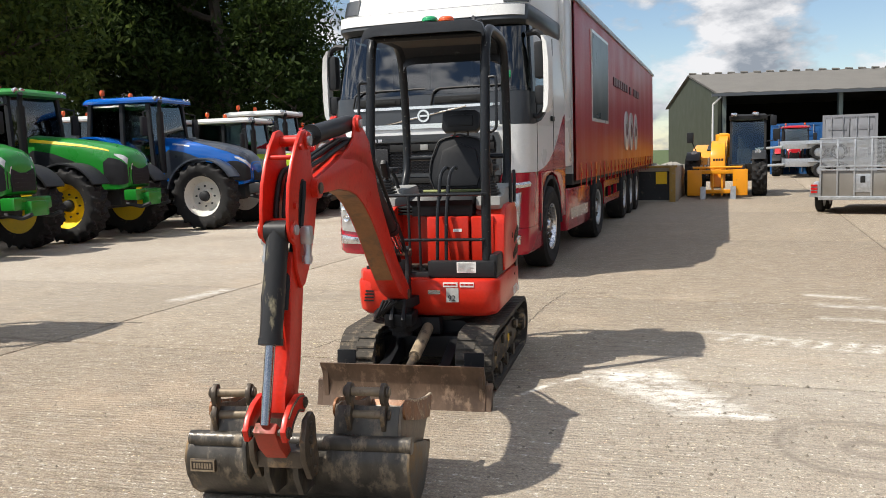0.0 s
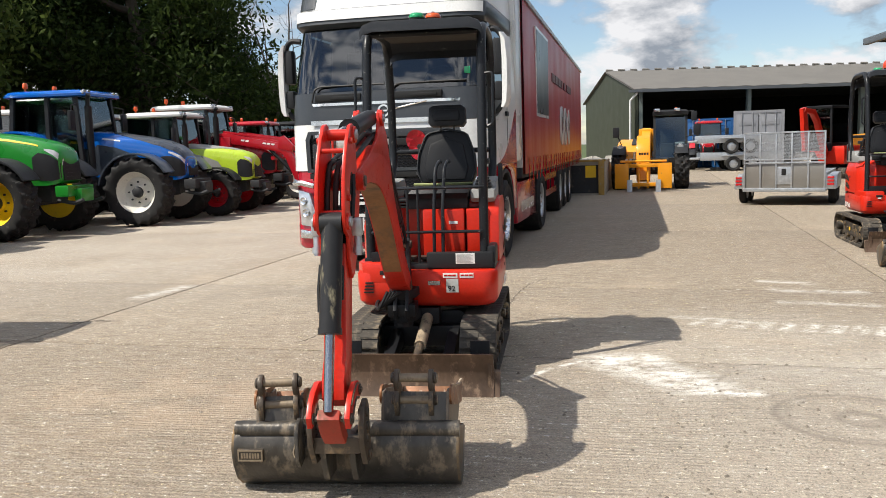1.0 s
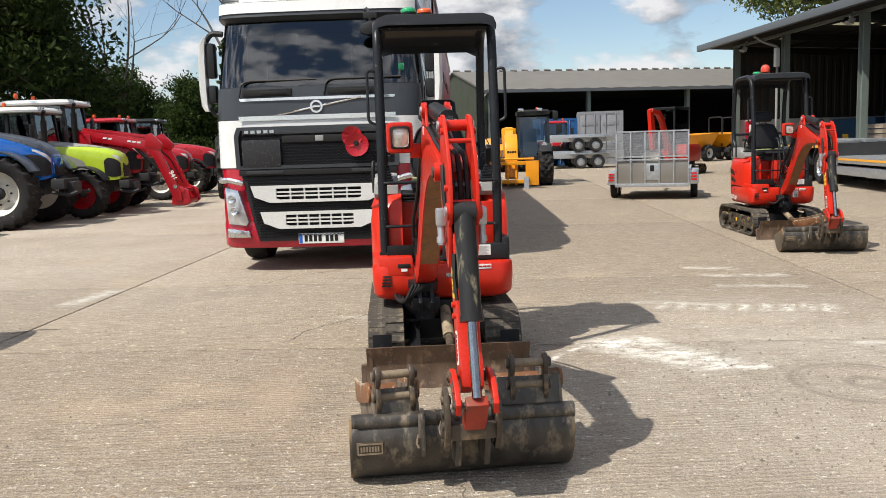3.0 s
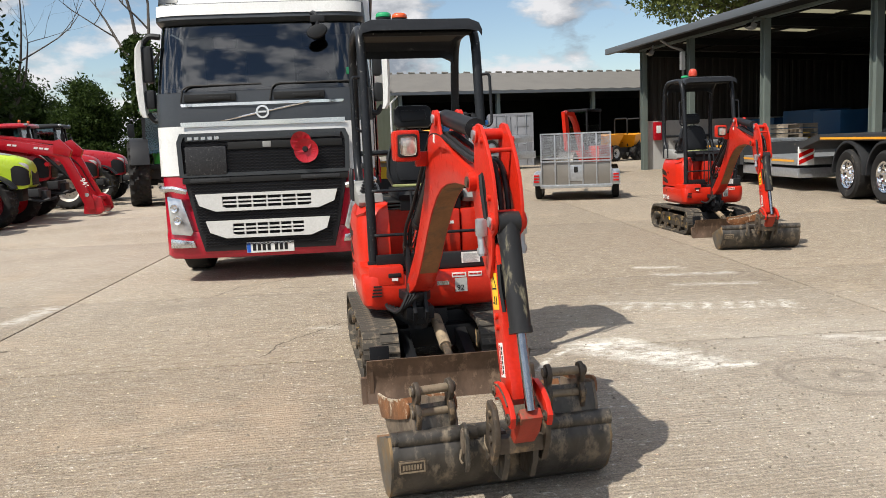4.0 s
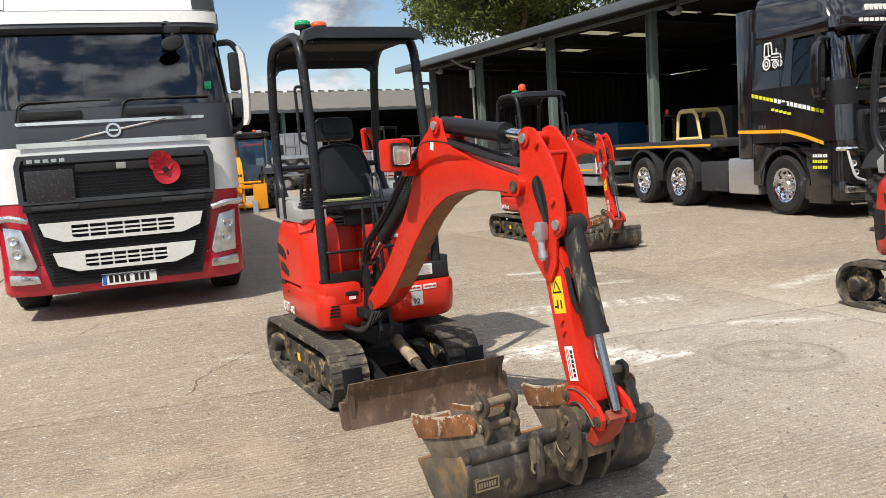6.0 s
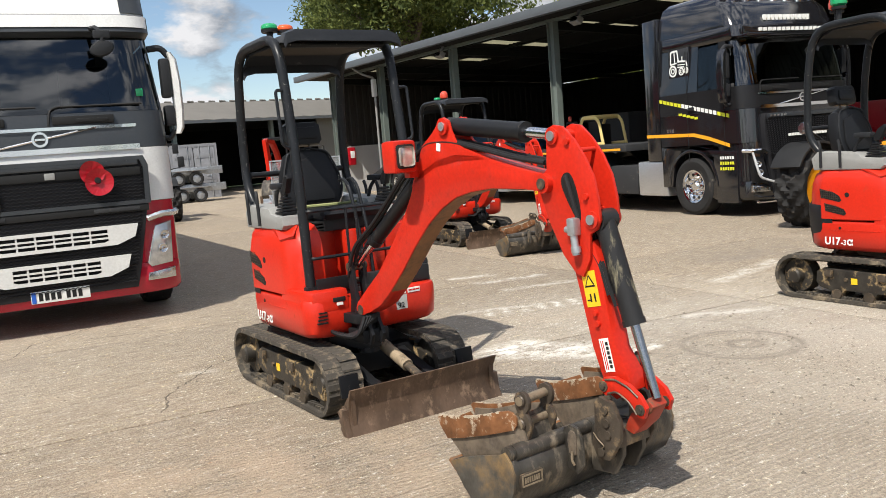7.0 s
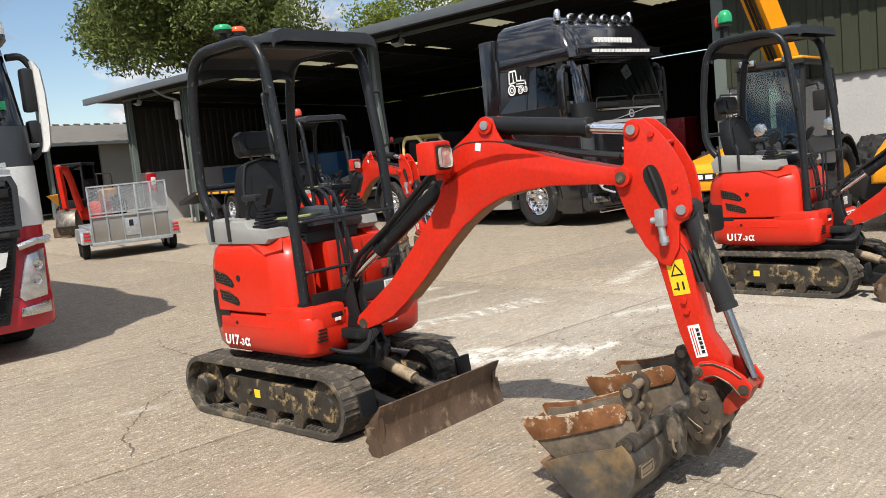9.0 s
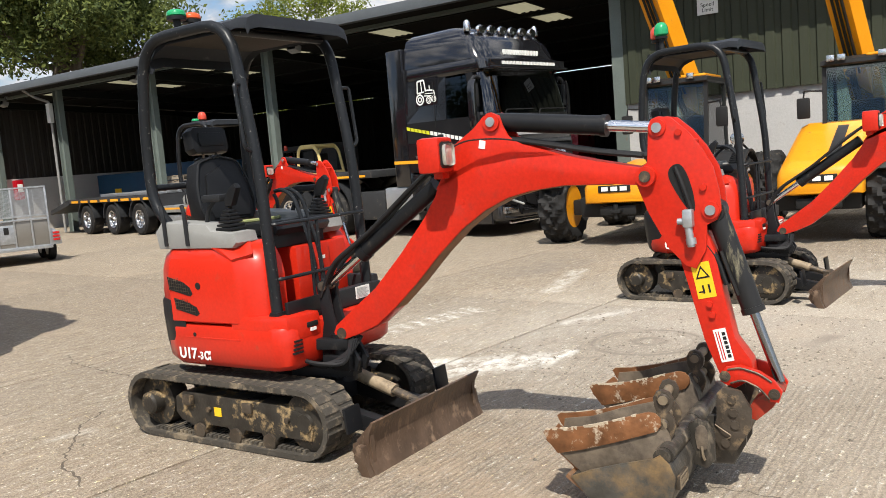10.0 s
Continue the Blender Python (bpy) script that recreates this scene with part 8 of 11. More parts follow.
# ---- farm tractors ----
# local axes: -y ahead, origin on the ground under the front axle
def farm_wheel(parent, c, r, w, out, rim, lugs=20, name="wheel", hub=0.30):
    bm = B()
    h = w * 0.5
    rr = r * 0.60
    lathe(bm, [(0, h * 0.25), (rr * 0.30, h * 0.25), (rr * 0.34, h * 0.05), (rr * 0.75, h * 0.0), (rr * 0.86, h * 0.35), (rr * 0.96, h * 0.55), (rr * 1.03, h * 0.84), (rr * 1.06, h * 0.80), (rr * 1.0, -h * 0.8), (0, -h * 0.8)], c, (out, 0, 0), 28)
    wh = part(name, bm, rim, parent, "painted steel wheel rim")
    tyre_part(wh, c, r, w, rr, lugs=lugs, label="lugged agricultural tyre")
    bm = B()
    lathe(bm, [(0, h * 0.62), (rr * 0.16, h * 0.60), (rr * 0.25, h * 0.5), (rr * hub * 0.8, h * 0.40), (rr * hub, h * 0.15), (0, h * 0.15)], c, (out, 0, 0), 16)
    part("hub", bm, M_DARKGREY, wh)
    bm = B()
    for k in range(8):
        a = math.tau * k / 8
        p = Vector(c) + Vector((out * h * 0.1, math.cos(a) * rr * 0.5, math.sin(a) * rr * 0.5))
        cyl(bm, p, p + Vector((out * 0.03, 0, 0)), 0.02, 6)
    part("wheel_bolt", bm, M_DARKGREY, wh, kind="stuff")
    return wh


def tractor(label, m, hood, rim, roof, accent=None, hood2=None, rf=0.67, rr=0.93, scale=1.0, stripe=None, arch=M_PLASTIC, front_bracket=None, nose="blunt", short=0.0):
    """short: by how much the cab and the rear axle stand nearer to the front."""
    tr = thing("tractor", label, "tractor", m @ Matrix.Scale(scale, 4), group="parked tractors")
    hood2 = hood2 or M_PLASTIC
    # chassis
    bm = B()
    box(bm, -0.26, 0.26, -0.55, 2.9, 0.62, 1.02, 0.03)
    box(bm, -0.80, 0.80, -0.10, 0.10, 0.55, 0.78, 0.03)
    box(bm, -0.85, 0.85, 2.50, 2.75, 0.75, 1.10, 0.03)
    part("chassis", bm, M_DARKGREY, tr, "dark cast chassis and axles")
    # bonnet: lofted from nose to cab
    if nose == "slope":
        H = ((-0.76, 0.20, 1.02, 1.27), (-0.73, 0.29, 0.97, 1.39), (-0.65, 0.355, 0.93, 1.515), (-0.50, 0.40, 0.91, 1.635), (-0.22, 0.425, 0.91, 1.745), (0.2, 0.44, 0.94, 1.84), (0.8, 0.455, 0.99, 1.935), (1.28, 0.465, 1.02, 1.985))
    else:
        H = ((-0.82, 0.24, 1.04, 1.42), (-0.79, 0.32, 0.99, 1.53), (-0.72, 0.37, 0.95, 1.615), (-0.58, 0.405, 0.93, 1.69), (-0.34, 0.43, 0.93, 1.76), (0.1, 0.44, 0.95, 1.845), (0.8, 0.45, 1.0, 1.93), (1.28, 0.46, 1.02, 1.98))

    def at(y):
        for p, q in zip(H, H[1:]):
            if y <= q[0]:
                break
        u = (y - p[0]) / (q[0] - p[0])
        return [p[k] + (q[k] - p[k]) * u for k in (1, 2, 3)]

    def skin(y, lo, hi, proud):
        """Half outline of the bonnet at y, from the share lo to hi of its way up the flank and over the top."""
        w, z0, z1 = at(y)
        q = [(w, z0), (w * 1.02, z0 + (z1 - z0) * 0.3), (w * 1.02, z0 + (z1 - z0) * 0.58), (w * 0.985, z1 - 0.16), (w * 0.90, z1 - 0.08), (w * 0.76, z1 - 0.034), (w * 0.5, z1 - 0.008), (0, z1)]
        n = len(q) - 1
        out = []
        for k in range(22):
            f = (lo + (hi - lo) * k / 21) * n
            i = min(int(f), n - 1)
            x = q[i][0] + (q[i + 1][0] - q[i][0]) * (f - i)
            z = q[i][1] + (q[i + 1][1] - q[i][1]) * (f - i)
            c = Vector((x, z - (z0 + z1) / 2 + 0.1)).normalized() * proud
            out.append((x + c.x, z + c.y))
        return out

    def shell(name, mat, spans, s=1, label=""):
        """A thin panel lying on the bonnet; spans: rows of (y, lo, hi)."""
        bm = B()
        rows = []
        fine = []
        for p, q in zip(spans, spans[1:]):
            n = max(1, int((q[0] - p[0]) / 0.03))
            fine += [[p[k] + (q[k] - p[k]) * j / n for k in range(3)] for j in range(n)]
        for y, lo, hi in fine + [spans[-1]]:
            o, i = skin(y, lo, hi, 0.008), skin(y, lo, hi, -0.006)
            rows.append([(s * x, y, z) for x, z in o] + [(s * x, y, z) for x, z in i[::-1]])
        loft(bm, rows)
        return part(name, bm, mat, hd, label)

    bm = B()
    rows = []
    for y, w, z0, z1 in H:
        q = [(w, z0), (w * 1.02, z0 + (z1 - z0) * 0.58), (w * 0.985, z1 - 0.16), (w * 0.90, z1 - 0.08), (w * 0.76, z1 - 0.034), (w * 0.5, z1 - 0.008), (0, z1)]
        rows.append([(x, y, z) for x, z in q] + [(-x, y, z) for x, z in q[-2::-1]])
    loft(bm, rows)
    hd = part("bonnet", bm, hood, tr, "glossy painted bonnet")
    y0, w0, za, zb = H[0]
    bm = B()
    prism(bm, [(-w0 * 1.05, za - 0.03), (w0 * 1.05, za - 0.03), (w0 * 1.12, za + 0.15), (w0 * 0.98, zb - 0.06), (w0 * 0.3, zb - 0.12), (-w0 * 0.3, zb - 0.12), (-w0 * 0.98, zb - 0.06), (-w0 * 1.12, za + 0.15)], "y", y0 - 0.018, y0 + 0.03, 0.012)
    gr = part("front_grille", bm, M_DARKGRILLE, hd, "black mesh front grille")
    for k in range(4):
        bm = B()
        z = za + 0.03 + (zb - za - 0.18) * k / 3
        box(bm, -w0 * 0.9, w0 * 0.9, y0 - 0.026, y0 - 0.016, z, z + 0.012)
        part("grille_bar", bm, M_PLASTIC, gr)
    for s in (-1, 1):
        if nose == "slope":
            shell("headlight", M_HEADLAMP, ((-0.745, 0.42, 0.56), (-0.68, 0.42, 0.54), (-0.52, 0.40, 0.47), (-0.42, 0.40, 0.43)), s, "slim clear headlight")
            shell("side_grille", M_DARKGRILLE, ((-0.74, 0.05, 0.40), (-0.62, 0.05, 0.38), (-0.40, 0.06, 0.34), (-0.12, 0.08, 0.26)), s, "black mesh side grille")
        else:
            shell("headlight", M_HEADLAMP, ((-0.815, 0.42, 0.66), (-0.77, 0.42, 0.62), (-0.66, 0.44, 0.56), (-0.56, 0.46, 0.50)), s, "clear headlight")
            shell("side_grille", M_DARKGRILLE, ((-0.80, 0.05, 0.38), (-0.66, 0.05, 0.40), (-0.45, 0.06, 0.38), (-0.35, 0.10, 0.30)), s, "black mesh side grille")
        shell("side_panel", hood2 if hood2 is not hood else M_PLASTIC, ((0.02, 0.04, 0.10), (0.25, 0.03, 0.27), (0.7, 0.03, 0.34), (1.12, 0.03, 0.36), (1.24, 0.05, 0.30)), s, "dark engine side panel")
        for k in range(4):
            y = 0.32 + 0.17 * k
            bm = B()
            prism(bm, [(y, 1.08), (y + 0.06, 1.08), (y + 0.15, 1.24), (y + 0.09, 1.24)], "x", min(s * 0.475, s * 0.455), max(s * 0.475, s * 0.455))
            part("vent_slot", bm, M_INK, hd)
        if stripe:
            shell("bonnet_stripe", stripe, ((-0.45, 0.53, 0.57), (0.2, 0.50, 0.57), (1.2, 0.48, 0.60)), s)
        if hood2 is M_BLUEGREY:
            shell("name_mark", M_GALV, ((0.62, 0.43, 0.47), (1.02, 0.43, 0.49)), s, "small pale maker's mark as a plain bar")
        bm = B()
        tube(bm, [(s * 0.30, -0.70, 0.66), (s * 0.33, -1.02, 0.60), (s * 0.33, -1.20, 0.66)], 0.035, 8, 0.06)
        part("lower_link", bm, M_DARKGREY, tr, "dark front linkage arm")
    if hood2 is not M_PLASTIC and hood2 is not hood:
        if nose == "slope":
            top = ((-0.74, 0.58, 1.0), (-0.62, 0.55, 1.0), (-0.42, 0.50, 1.0), (-0.1, 0.52, 1.0), (0.3, 0.60, 1.0), (0.65, 0.74, 1.0), (0.9, 0.92, 1.0))
        else:
            top = ((-0.30, 0.84, 1.0), (0.1, 0.72, 1.0), (0.6, 0.55, 1.0), (1.2, 0.46, 1.0))
        for s in (-1, 1):
            shell("bonnet_top", hood2, top, s, "bonnet top panel in a second colour")
    # front weight carrier
    bm = B()
    box(bm, -0.42, 0.42, -0.98, -0.72, 0.72, 0.92, 0.03)
    box(bm, -0.20, 0.20, -1.10, -0.95, 0.62, 0.86, 0.03)
    part("front_linkage", bm, front_bracket or M_DARKGREY, tr, "front linkage bracket")
    # cab
    zc0, zc1 = 1.15, 2.72
    bm = B()
    for s in (-1, 1):
        for yb, yt in ((1.30, 1.42), (2.05, 2.05), (2.95, 2.82)):
            loft(bm, [[(s * 0.74 - 0.04, yb - 0.04, zc0), (s * 0.74 + 0.04, yb - 0.04, zc0), (s * 0.74 + 0.04, yb + 0.04, zc0), (s * 0.74 - 0.04, yb + 0.04, zc0)],
                      [(s * 0.68 - 0.04, yt - 0.04, zc1), (s * 0.68 + 0.04, yt - 0.04, zc1), (s * 0.68 + 0.04, yt + 0.04, zc1), (s * 0.68 - 0.04, yt + 0.04, zc1)]])
    box(bm, -0.76, 0.76, 1.28, 2.98, 1.05, 1.18, 0.02)
    part("cab_frame", bm, M_PLASTIC, tr, "black cab frame")
    bm = B()
    for s in (-1, 1):
        loft(bm, [[(s * 0.725, 1.34, 1.18), (s * 0.732, 1.34, 1.18), (s * 0.732, 2.92, 1.18), (s * 0.725, 2.92, 1.18)], [(s * 0.665, 1.45, 2.70), (s * 0.672, 1.45, 2.70), (s * 0.672, 2.80, 2.70), (s * 0.665, 2.80, 2.70)]])
    loft(bm, [[(-0.70, 1.30, 1.6), (0.70, 1.30, 1.6), (0.70, 1.306, 1.6), (-0.70, 1.306, 1.6)], [(-0.64, 1.42, 2.70), (0.64, 1.42, 2.70), (0.64, 1.426, 2.70), (-0.64, 1.426, 2.70)]])
    loft(bm, [[(-0.70, 2.95, 1.5), (0.70, 2.95, 1.5), (0.70, 2.956, 1.5), (-0.70, 2.956, 1.5)], [(-0.64, 2.82, 2.70), (0.64, 2.82, 2.70), (0.64, 2.826, 2.70), (-0.64, 2.826, 2.70)]])
    gp = part("cab_glass", bm, M_GLASS, tr, "cab glazing")
    gp.visible_shadow = False
    bm = B()
    box(bm, -0.27, 0.27, 2.05, 2.55, 1.25, 1.55, 0.05)
    box(bm, -0.25, 0.25, 2.45, 2.62, 1.5, 2.15, 0.05)
    box(bm, -0.20, 0.20, 1.42, 1.62, 1.2, 1.80, 0.04)
    cyl(bm, (0, 1.68, 1.85), (0, 1.72, 1.87), 0.2, 16)
    part("cab_seat", bm, M_INTERIOR, tr)
    bm = B()
    rows = []
    for z, i in ((2.70, 0.05), (2.72, 0.0), (2.77, 0.0), (2.82, 0.04), (2.85, 0.13), (2.865, 0.28)):
        x, y0, y1 = 0.80 - i, 1.18 + i, 3.02 - i
        rows.append([(-x + 0.12, y0, z), (x - 0.12, y0, z), (x, y0 + 0.16, z), (x, y1 - 0.12, z), (x - 0.12, y1, z), (-x + 0.12, y1, z), (-x, y1 - 0.12, z), (-x, y0 + 0.16, z)])
    loft(bm, rows)
    rf_ = part("cab_roof", bm, roof, tr, "moulded cab roof")
    for s in (-1, 1):
        for x in (0.5, 0.66):
            bm = B()
            lathe(bm, [(0, 0), (0.06, 0), (0.07, 0.03), (0.05, 0.08), (0, 0.08)], (s * x, 1.20, 2.78), (0, 1, 0.1), 12)
            part("work_lamp", bm, M_ALLOY, rf_, "round work lamp")
        bm = B()
        tube(bm, [(s * 0.70, 1.40, 2.55), (s * 1.05, 1.30, 2.50), (s * 1.05, 1.30, 2.40)], 0.016, 6)
        box(bm, s * 1.05 - 0.10, s * 1.05 + 0.10, 1.27, 1.34, 2.0, 2.40, 0.03)
        part("mirror", bm, M_PLASTIC, tr)
        # mudguards
        bm = B()
        o, i = arc(2.62, rr, rr + 0.10, 15, 150, 14), arc(2.62, rr, rr + 0.05, 150, 15, 14)
        prism(bm, o + i, "x", min(s * 0.62, s * 1.12), max(s * 0.62, s * 1.12), 0.01)
        part("rear_mudguard", bm, hood if accent is None else accent, tr, "painted rear mudguard")
        bm = B()
        o, i = arc(0.0, rf, rf + 0.10, 12, 150, 14), arc(0.0, rf, rf + 0.06, 150, 12, 14)
        prism(bm, o + i, "x", min(s * 0.72, s * 1.18), max(s * 0.72, s * 1.18), 0.008)
        part("front_mudguard", bm, arch, tr, "front mudguard")
        farm_wheel(tr, (s * 0.95, 0, rf), rf, 0.46, s, rim, 18)
        farm_wheel(tr, (s * 0.92, 2.62, rr), rr, 0.56, s, rim, 20)
        bm = B()
        box(bm, min(s * 0.95, s * 0.55), max(s * 0.95, s * 0.55), 1.25, 1.75, 0.45, 0.50)
        box(bm, min(s * 0.95, s * 0.55), max(s * 0.95, s * 0.55), 1.25, 1.75, 0.78, 0.83)
        box(bm, min(s * 0.80, s * 0.40), max(s * 0.80, s * 0.40), 1.2, 1.9, 0.55, 1.05, 0.04)
        part("cab_step", bm, M_DARKGREY, tr)
    bm = B()
    cyl(bm, (-0.62, 1.18, 1.2), (-0.62, 1.18, 2.50), 0.075, 14)
    tube(bm, [(-0.62, 1.18, 2.45), (-0.62, 1.18, 2.66), (-0.66, 1.12, 2.74)], 0.045, 10)
    part("exhaust_pipe", bm, M_INK, tr, "black exhaust stack beside the cab")
    for x in (-0.55, 0.5):
        bm = B()
        cyl(bm, (x, 2.6, 2.82), (x, 2.6, 2.93), 0.018, 8)
        lathe(bm, [(0.045, 0), (0.052, 0.02), (0.052, 0.10), (0.036, 0.122), (0, 0.126)], (x, 2.6, 2.91), (0, 0, 1), 14)
        part("roof_beacon", bm, M_BCN_O, tr, "orange roof beacon")
    if short:
        for ob in tr.children:
            kind_ = ob.name.split(".")[0]
            if kind_ in ("cab_frame", "cab_glass", "cab_seat", "cab_roof", "mirror", "rear_mudguard", "cab_step", "exhaust_pipe", "roof_beacon") or (kind_ == "wheel" and max(v.co.y for v in ob.data.vertices) > 1.5):
                ob.matrix_basis = Matrix.Translation((0, -short, 0))
            elif kind_ == "bonnet":
                k = (2.04 - short) / 2.04
                ob.matrix_basis = Matrix.Translation((0, -0.76 * (1 - k), 0)) @ Matrix.Diagonal((1, k, 1, 1))
    return tr


def front_loader(parent, mat):
    """A loader with its arms down and a headstock on the ground."""
    for s in (-1, 1):
        bm = B()
        prism(bm, [(0.75, 1.84), (0.72, 2.04), (0.50, 2.06), (-1.02, 1.74), (-1.24, 1.66), (-1.34, 1.52), (-1.82, 0.42), (-1.84, 0.20), (-1.66, 0.16), (-1.18, 1.32), (-1.08, 1.46), (-0.92, 1.53), (0.55, 1.80)], "x", min(s * 0.62, s * 0.52), max(s * 0.62, s * 0.52), 0.008)
        part("loader_arm", bm, mat, parent, "red cranked loader arm")
        bm = B()
        prism(bm, [(0.55, 2.12), (-1.10, 1.86), (-1.12, 1.80), (0.55, 2.06)], "x", min(s * 0.60, s * 0.55), max(s * 0.60, s * 0.55), 0.004)
        part("parallel_link", bm, mat, parent)
        bm = B()
        prism(bm, [(-0.98, 1.60), (-1.02, 1.90), (-1.16, 1.94), (-1.42, 1.66), (-1.36, 1.50)], "x", min(s * 0.635, s * 0.505), max(s * 0.635, s * 0.505), 0.006)
        part("knee_plate", bm, mat, parent)
        bm = B()
        tube(bm, [(s * 0.50, 0.6, 1.90), (s * 0.49, 0.0, 1.79), (s * 0.49, -0.95, 1.63), (s * 0.49, -1.30, 1.30), (s * 0.49, -1.62, 0.60)], 0.014, 6, 0.08)
        part("loader_hose", bm, M_HOSE, parent)
        bm = B()
        cyl(bm, (s * 0.56, 0.85, 1.25), (s * 0.56, -0.45, 1.32), 0.045, 12)
        cyl(bm, (s * 0.56, -0.72, 1.60), (s * 0.56, -1.35, 0.95), 0.045, 12)
        cyl(bm, (s * 0.56, -1.35, 0.95), (s * 0.56, -1.70, 0.55), 0.022, 10)
        part("loader_ram", bm, M_INK, parent, "black loader ram")
        bm = B()
        box(bm, min(s * 0.64, s * 0.46), max(s * 0.64, s * 0.46), 0.35, 0.72, 0.75, 1.95, 0.02)
        part("loader_tower", bm, mat, parent)
    bm = B()
    cyl(bm, (-0.55, -0.80, 1.35), (0.55, -0.80, 1.35), 0.06, 12)
    part("cross_tube", bm, mat, parent)
    bm = B()
    for s in (-1, 1):
        prism(bm, [(-1.55, 0.08), (-1.95, 0.06), (-2.05, 0.14), (-2.0, 0.45), (-1.80, 0.55), (-1.60, 0.40)], "x", s * 0.52 - 0.06, s * 0.52 + 0.06, 0.01)
    box(bm, -0.6, 0.6, -2.0, -1.85, 0.10, 0.22, 0.01)
    box(bm, -0.6, 0.6, -1.9, -1.80, 0.38, 0.48, 0.01)
    part("headstock", bm, mat, parent, "red loader headstock")


FACE_E = 90  # tractors face east


def row_pose(x, y, a=0):
    return pose(x, y, 0, 0, 0, FACE_E + a)


tractor("green tractor with yellow wheels and green cab roof", row_pose(-11.0, 12.25), M_GREEN, M_RIMYEL, M_GREEN, hood2=M_GREEN, front_bracket=M_GREEN, scale=1.07)
tractor("green tractor with yellow bonnet stripe and yellow wheels", row_pose(-10.75, 15.25), M_GREEN, M_RIMYEL, M_GREEN, hood2=M_GREEN, stripe=M_RIMYEL, front_bracket=M_GREEN, scale=1.07)
tractor("blue tractor with graphite panels and cream wheels", row_pose(-9.42, 18.0), M_BLUE, M_RIMWHITE, M_BLUE, hood2=M_BLUEGREY, rf=0.70, rr=0.96, scale=1.05, arch=M_BLUEGREY, nose="slope")
tractor("lime green tractor with red wheel rims and white roof", row_pose(-8.7, 20.35), M_LIME, M_RED, M_OFFWHITE, hood2=M_GREYPL, rf=0.61, rr=0.88, scale=0.9, short=0.2)
red_tr = tractor("red tractor with white roof and lowered front loader", row_pose(-8.95, 22.6), M_RED, M_RIMWHITE, M_OFFWHITE, rf=0.62, rr=0.88, short=0.45)
front_loader(red_tr, M_RED)
lt = lettering("946", 0.17, M_STICKER, Matrix.Translation((-0.624, -1.60, 0.82)) @ Matrix.Rotation(radians(-90), 4, 'Z') @ Matrix.Rotation(radians(90), 4, 'X') @ Matrix.Rotation(radians(-64), 4, 'Z'), bold=0.004)
lt.parent = red_tr
for y, z, n in ((-0.55, 1.735, 3), (0.05, 1.83, 2)):
    for k in range(n):
        bm = B()
        prism(bm, [(y - 0.12 * k, z - 0.018 * k), (y - 0.12 * k - 0.09, z - 0.018 * k - 0.013), (y - 0.12 * k - 0.11, z - 0.018 * k + 0.03), (y - 0.12 * k - 0.02, z - 0.018 * k + 0.043)], "x", -0.626, -0.619)
        part("arm_mark", bm, M_STICKER, red_tr, "white print on the loader arm")
bm = B()
cyl(bm, (-0.63, -1.68, 0.55), (-0.60, -1.68, 0.55), 0.05, 14)
part("arm_pin", bm, M_ALLOY, red_tr, "bright round arm pin")
tractor("older tractor with pale roof in the back row", row_pose(-13.4, 21.6), M_RED, M_RIMWHITE, M_OFFWHITE, rf=0.6, rr=0.85)
tractor("red tractor with pale roof in the back row", row_pose(-13.0, 25.0), M_RED, M_RIMWHITE, M_OFFWHITE, rf=0.6, rr=0.85)
tractor("red tractor at the end of the row", row_pose(-8.6, 26.6), M_RED, M_RIMWHITE, M_RED, rf=0.62, rr=0.88, scale=0.88)
tractor("red and black tractor in the back row", row_pose(-8.4, 29.6), M_RED, M_RIMWHITE, M_INK, rf=0.62, rr=0.88, scale=0.9)
tractor("green tractor with yellow wheels behind the lorry", pose(-6.15, 28.3, 0, 0, 0, 190), M_GREEN, M_RIMYEL, M_GREEN, hood2=M_GREEN, accent=M_PLASTIC)


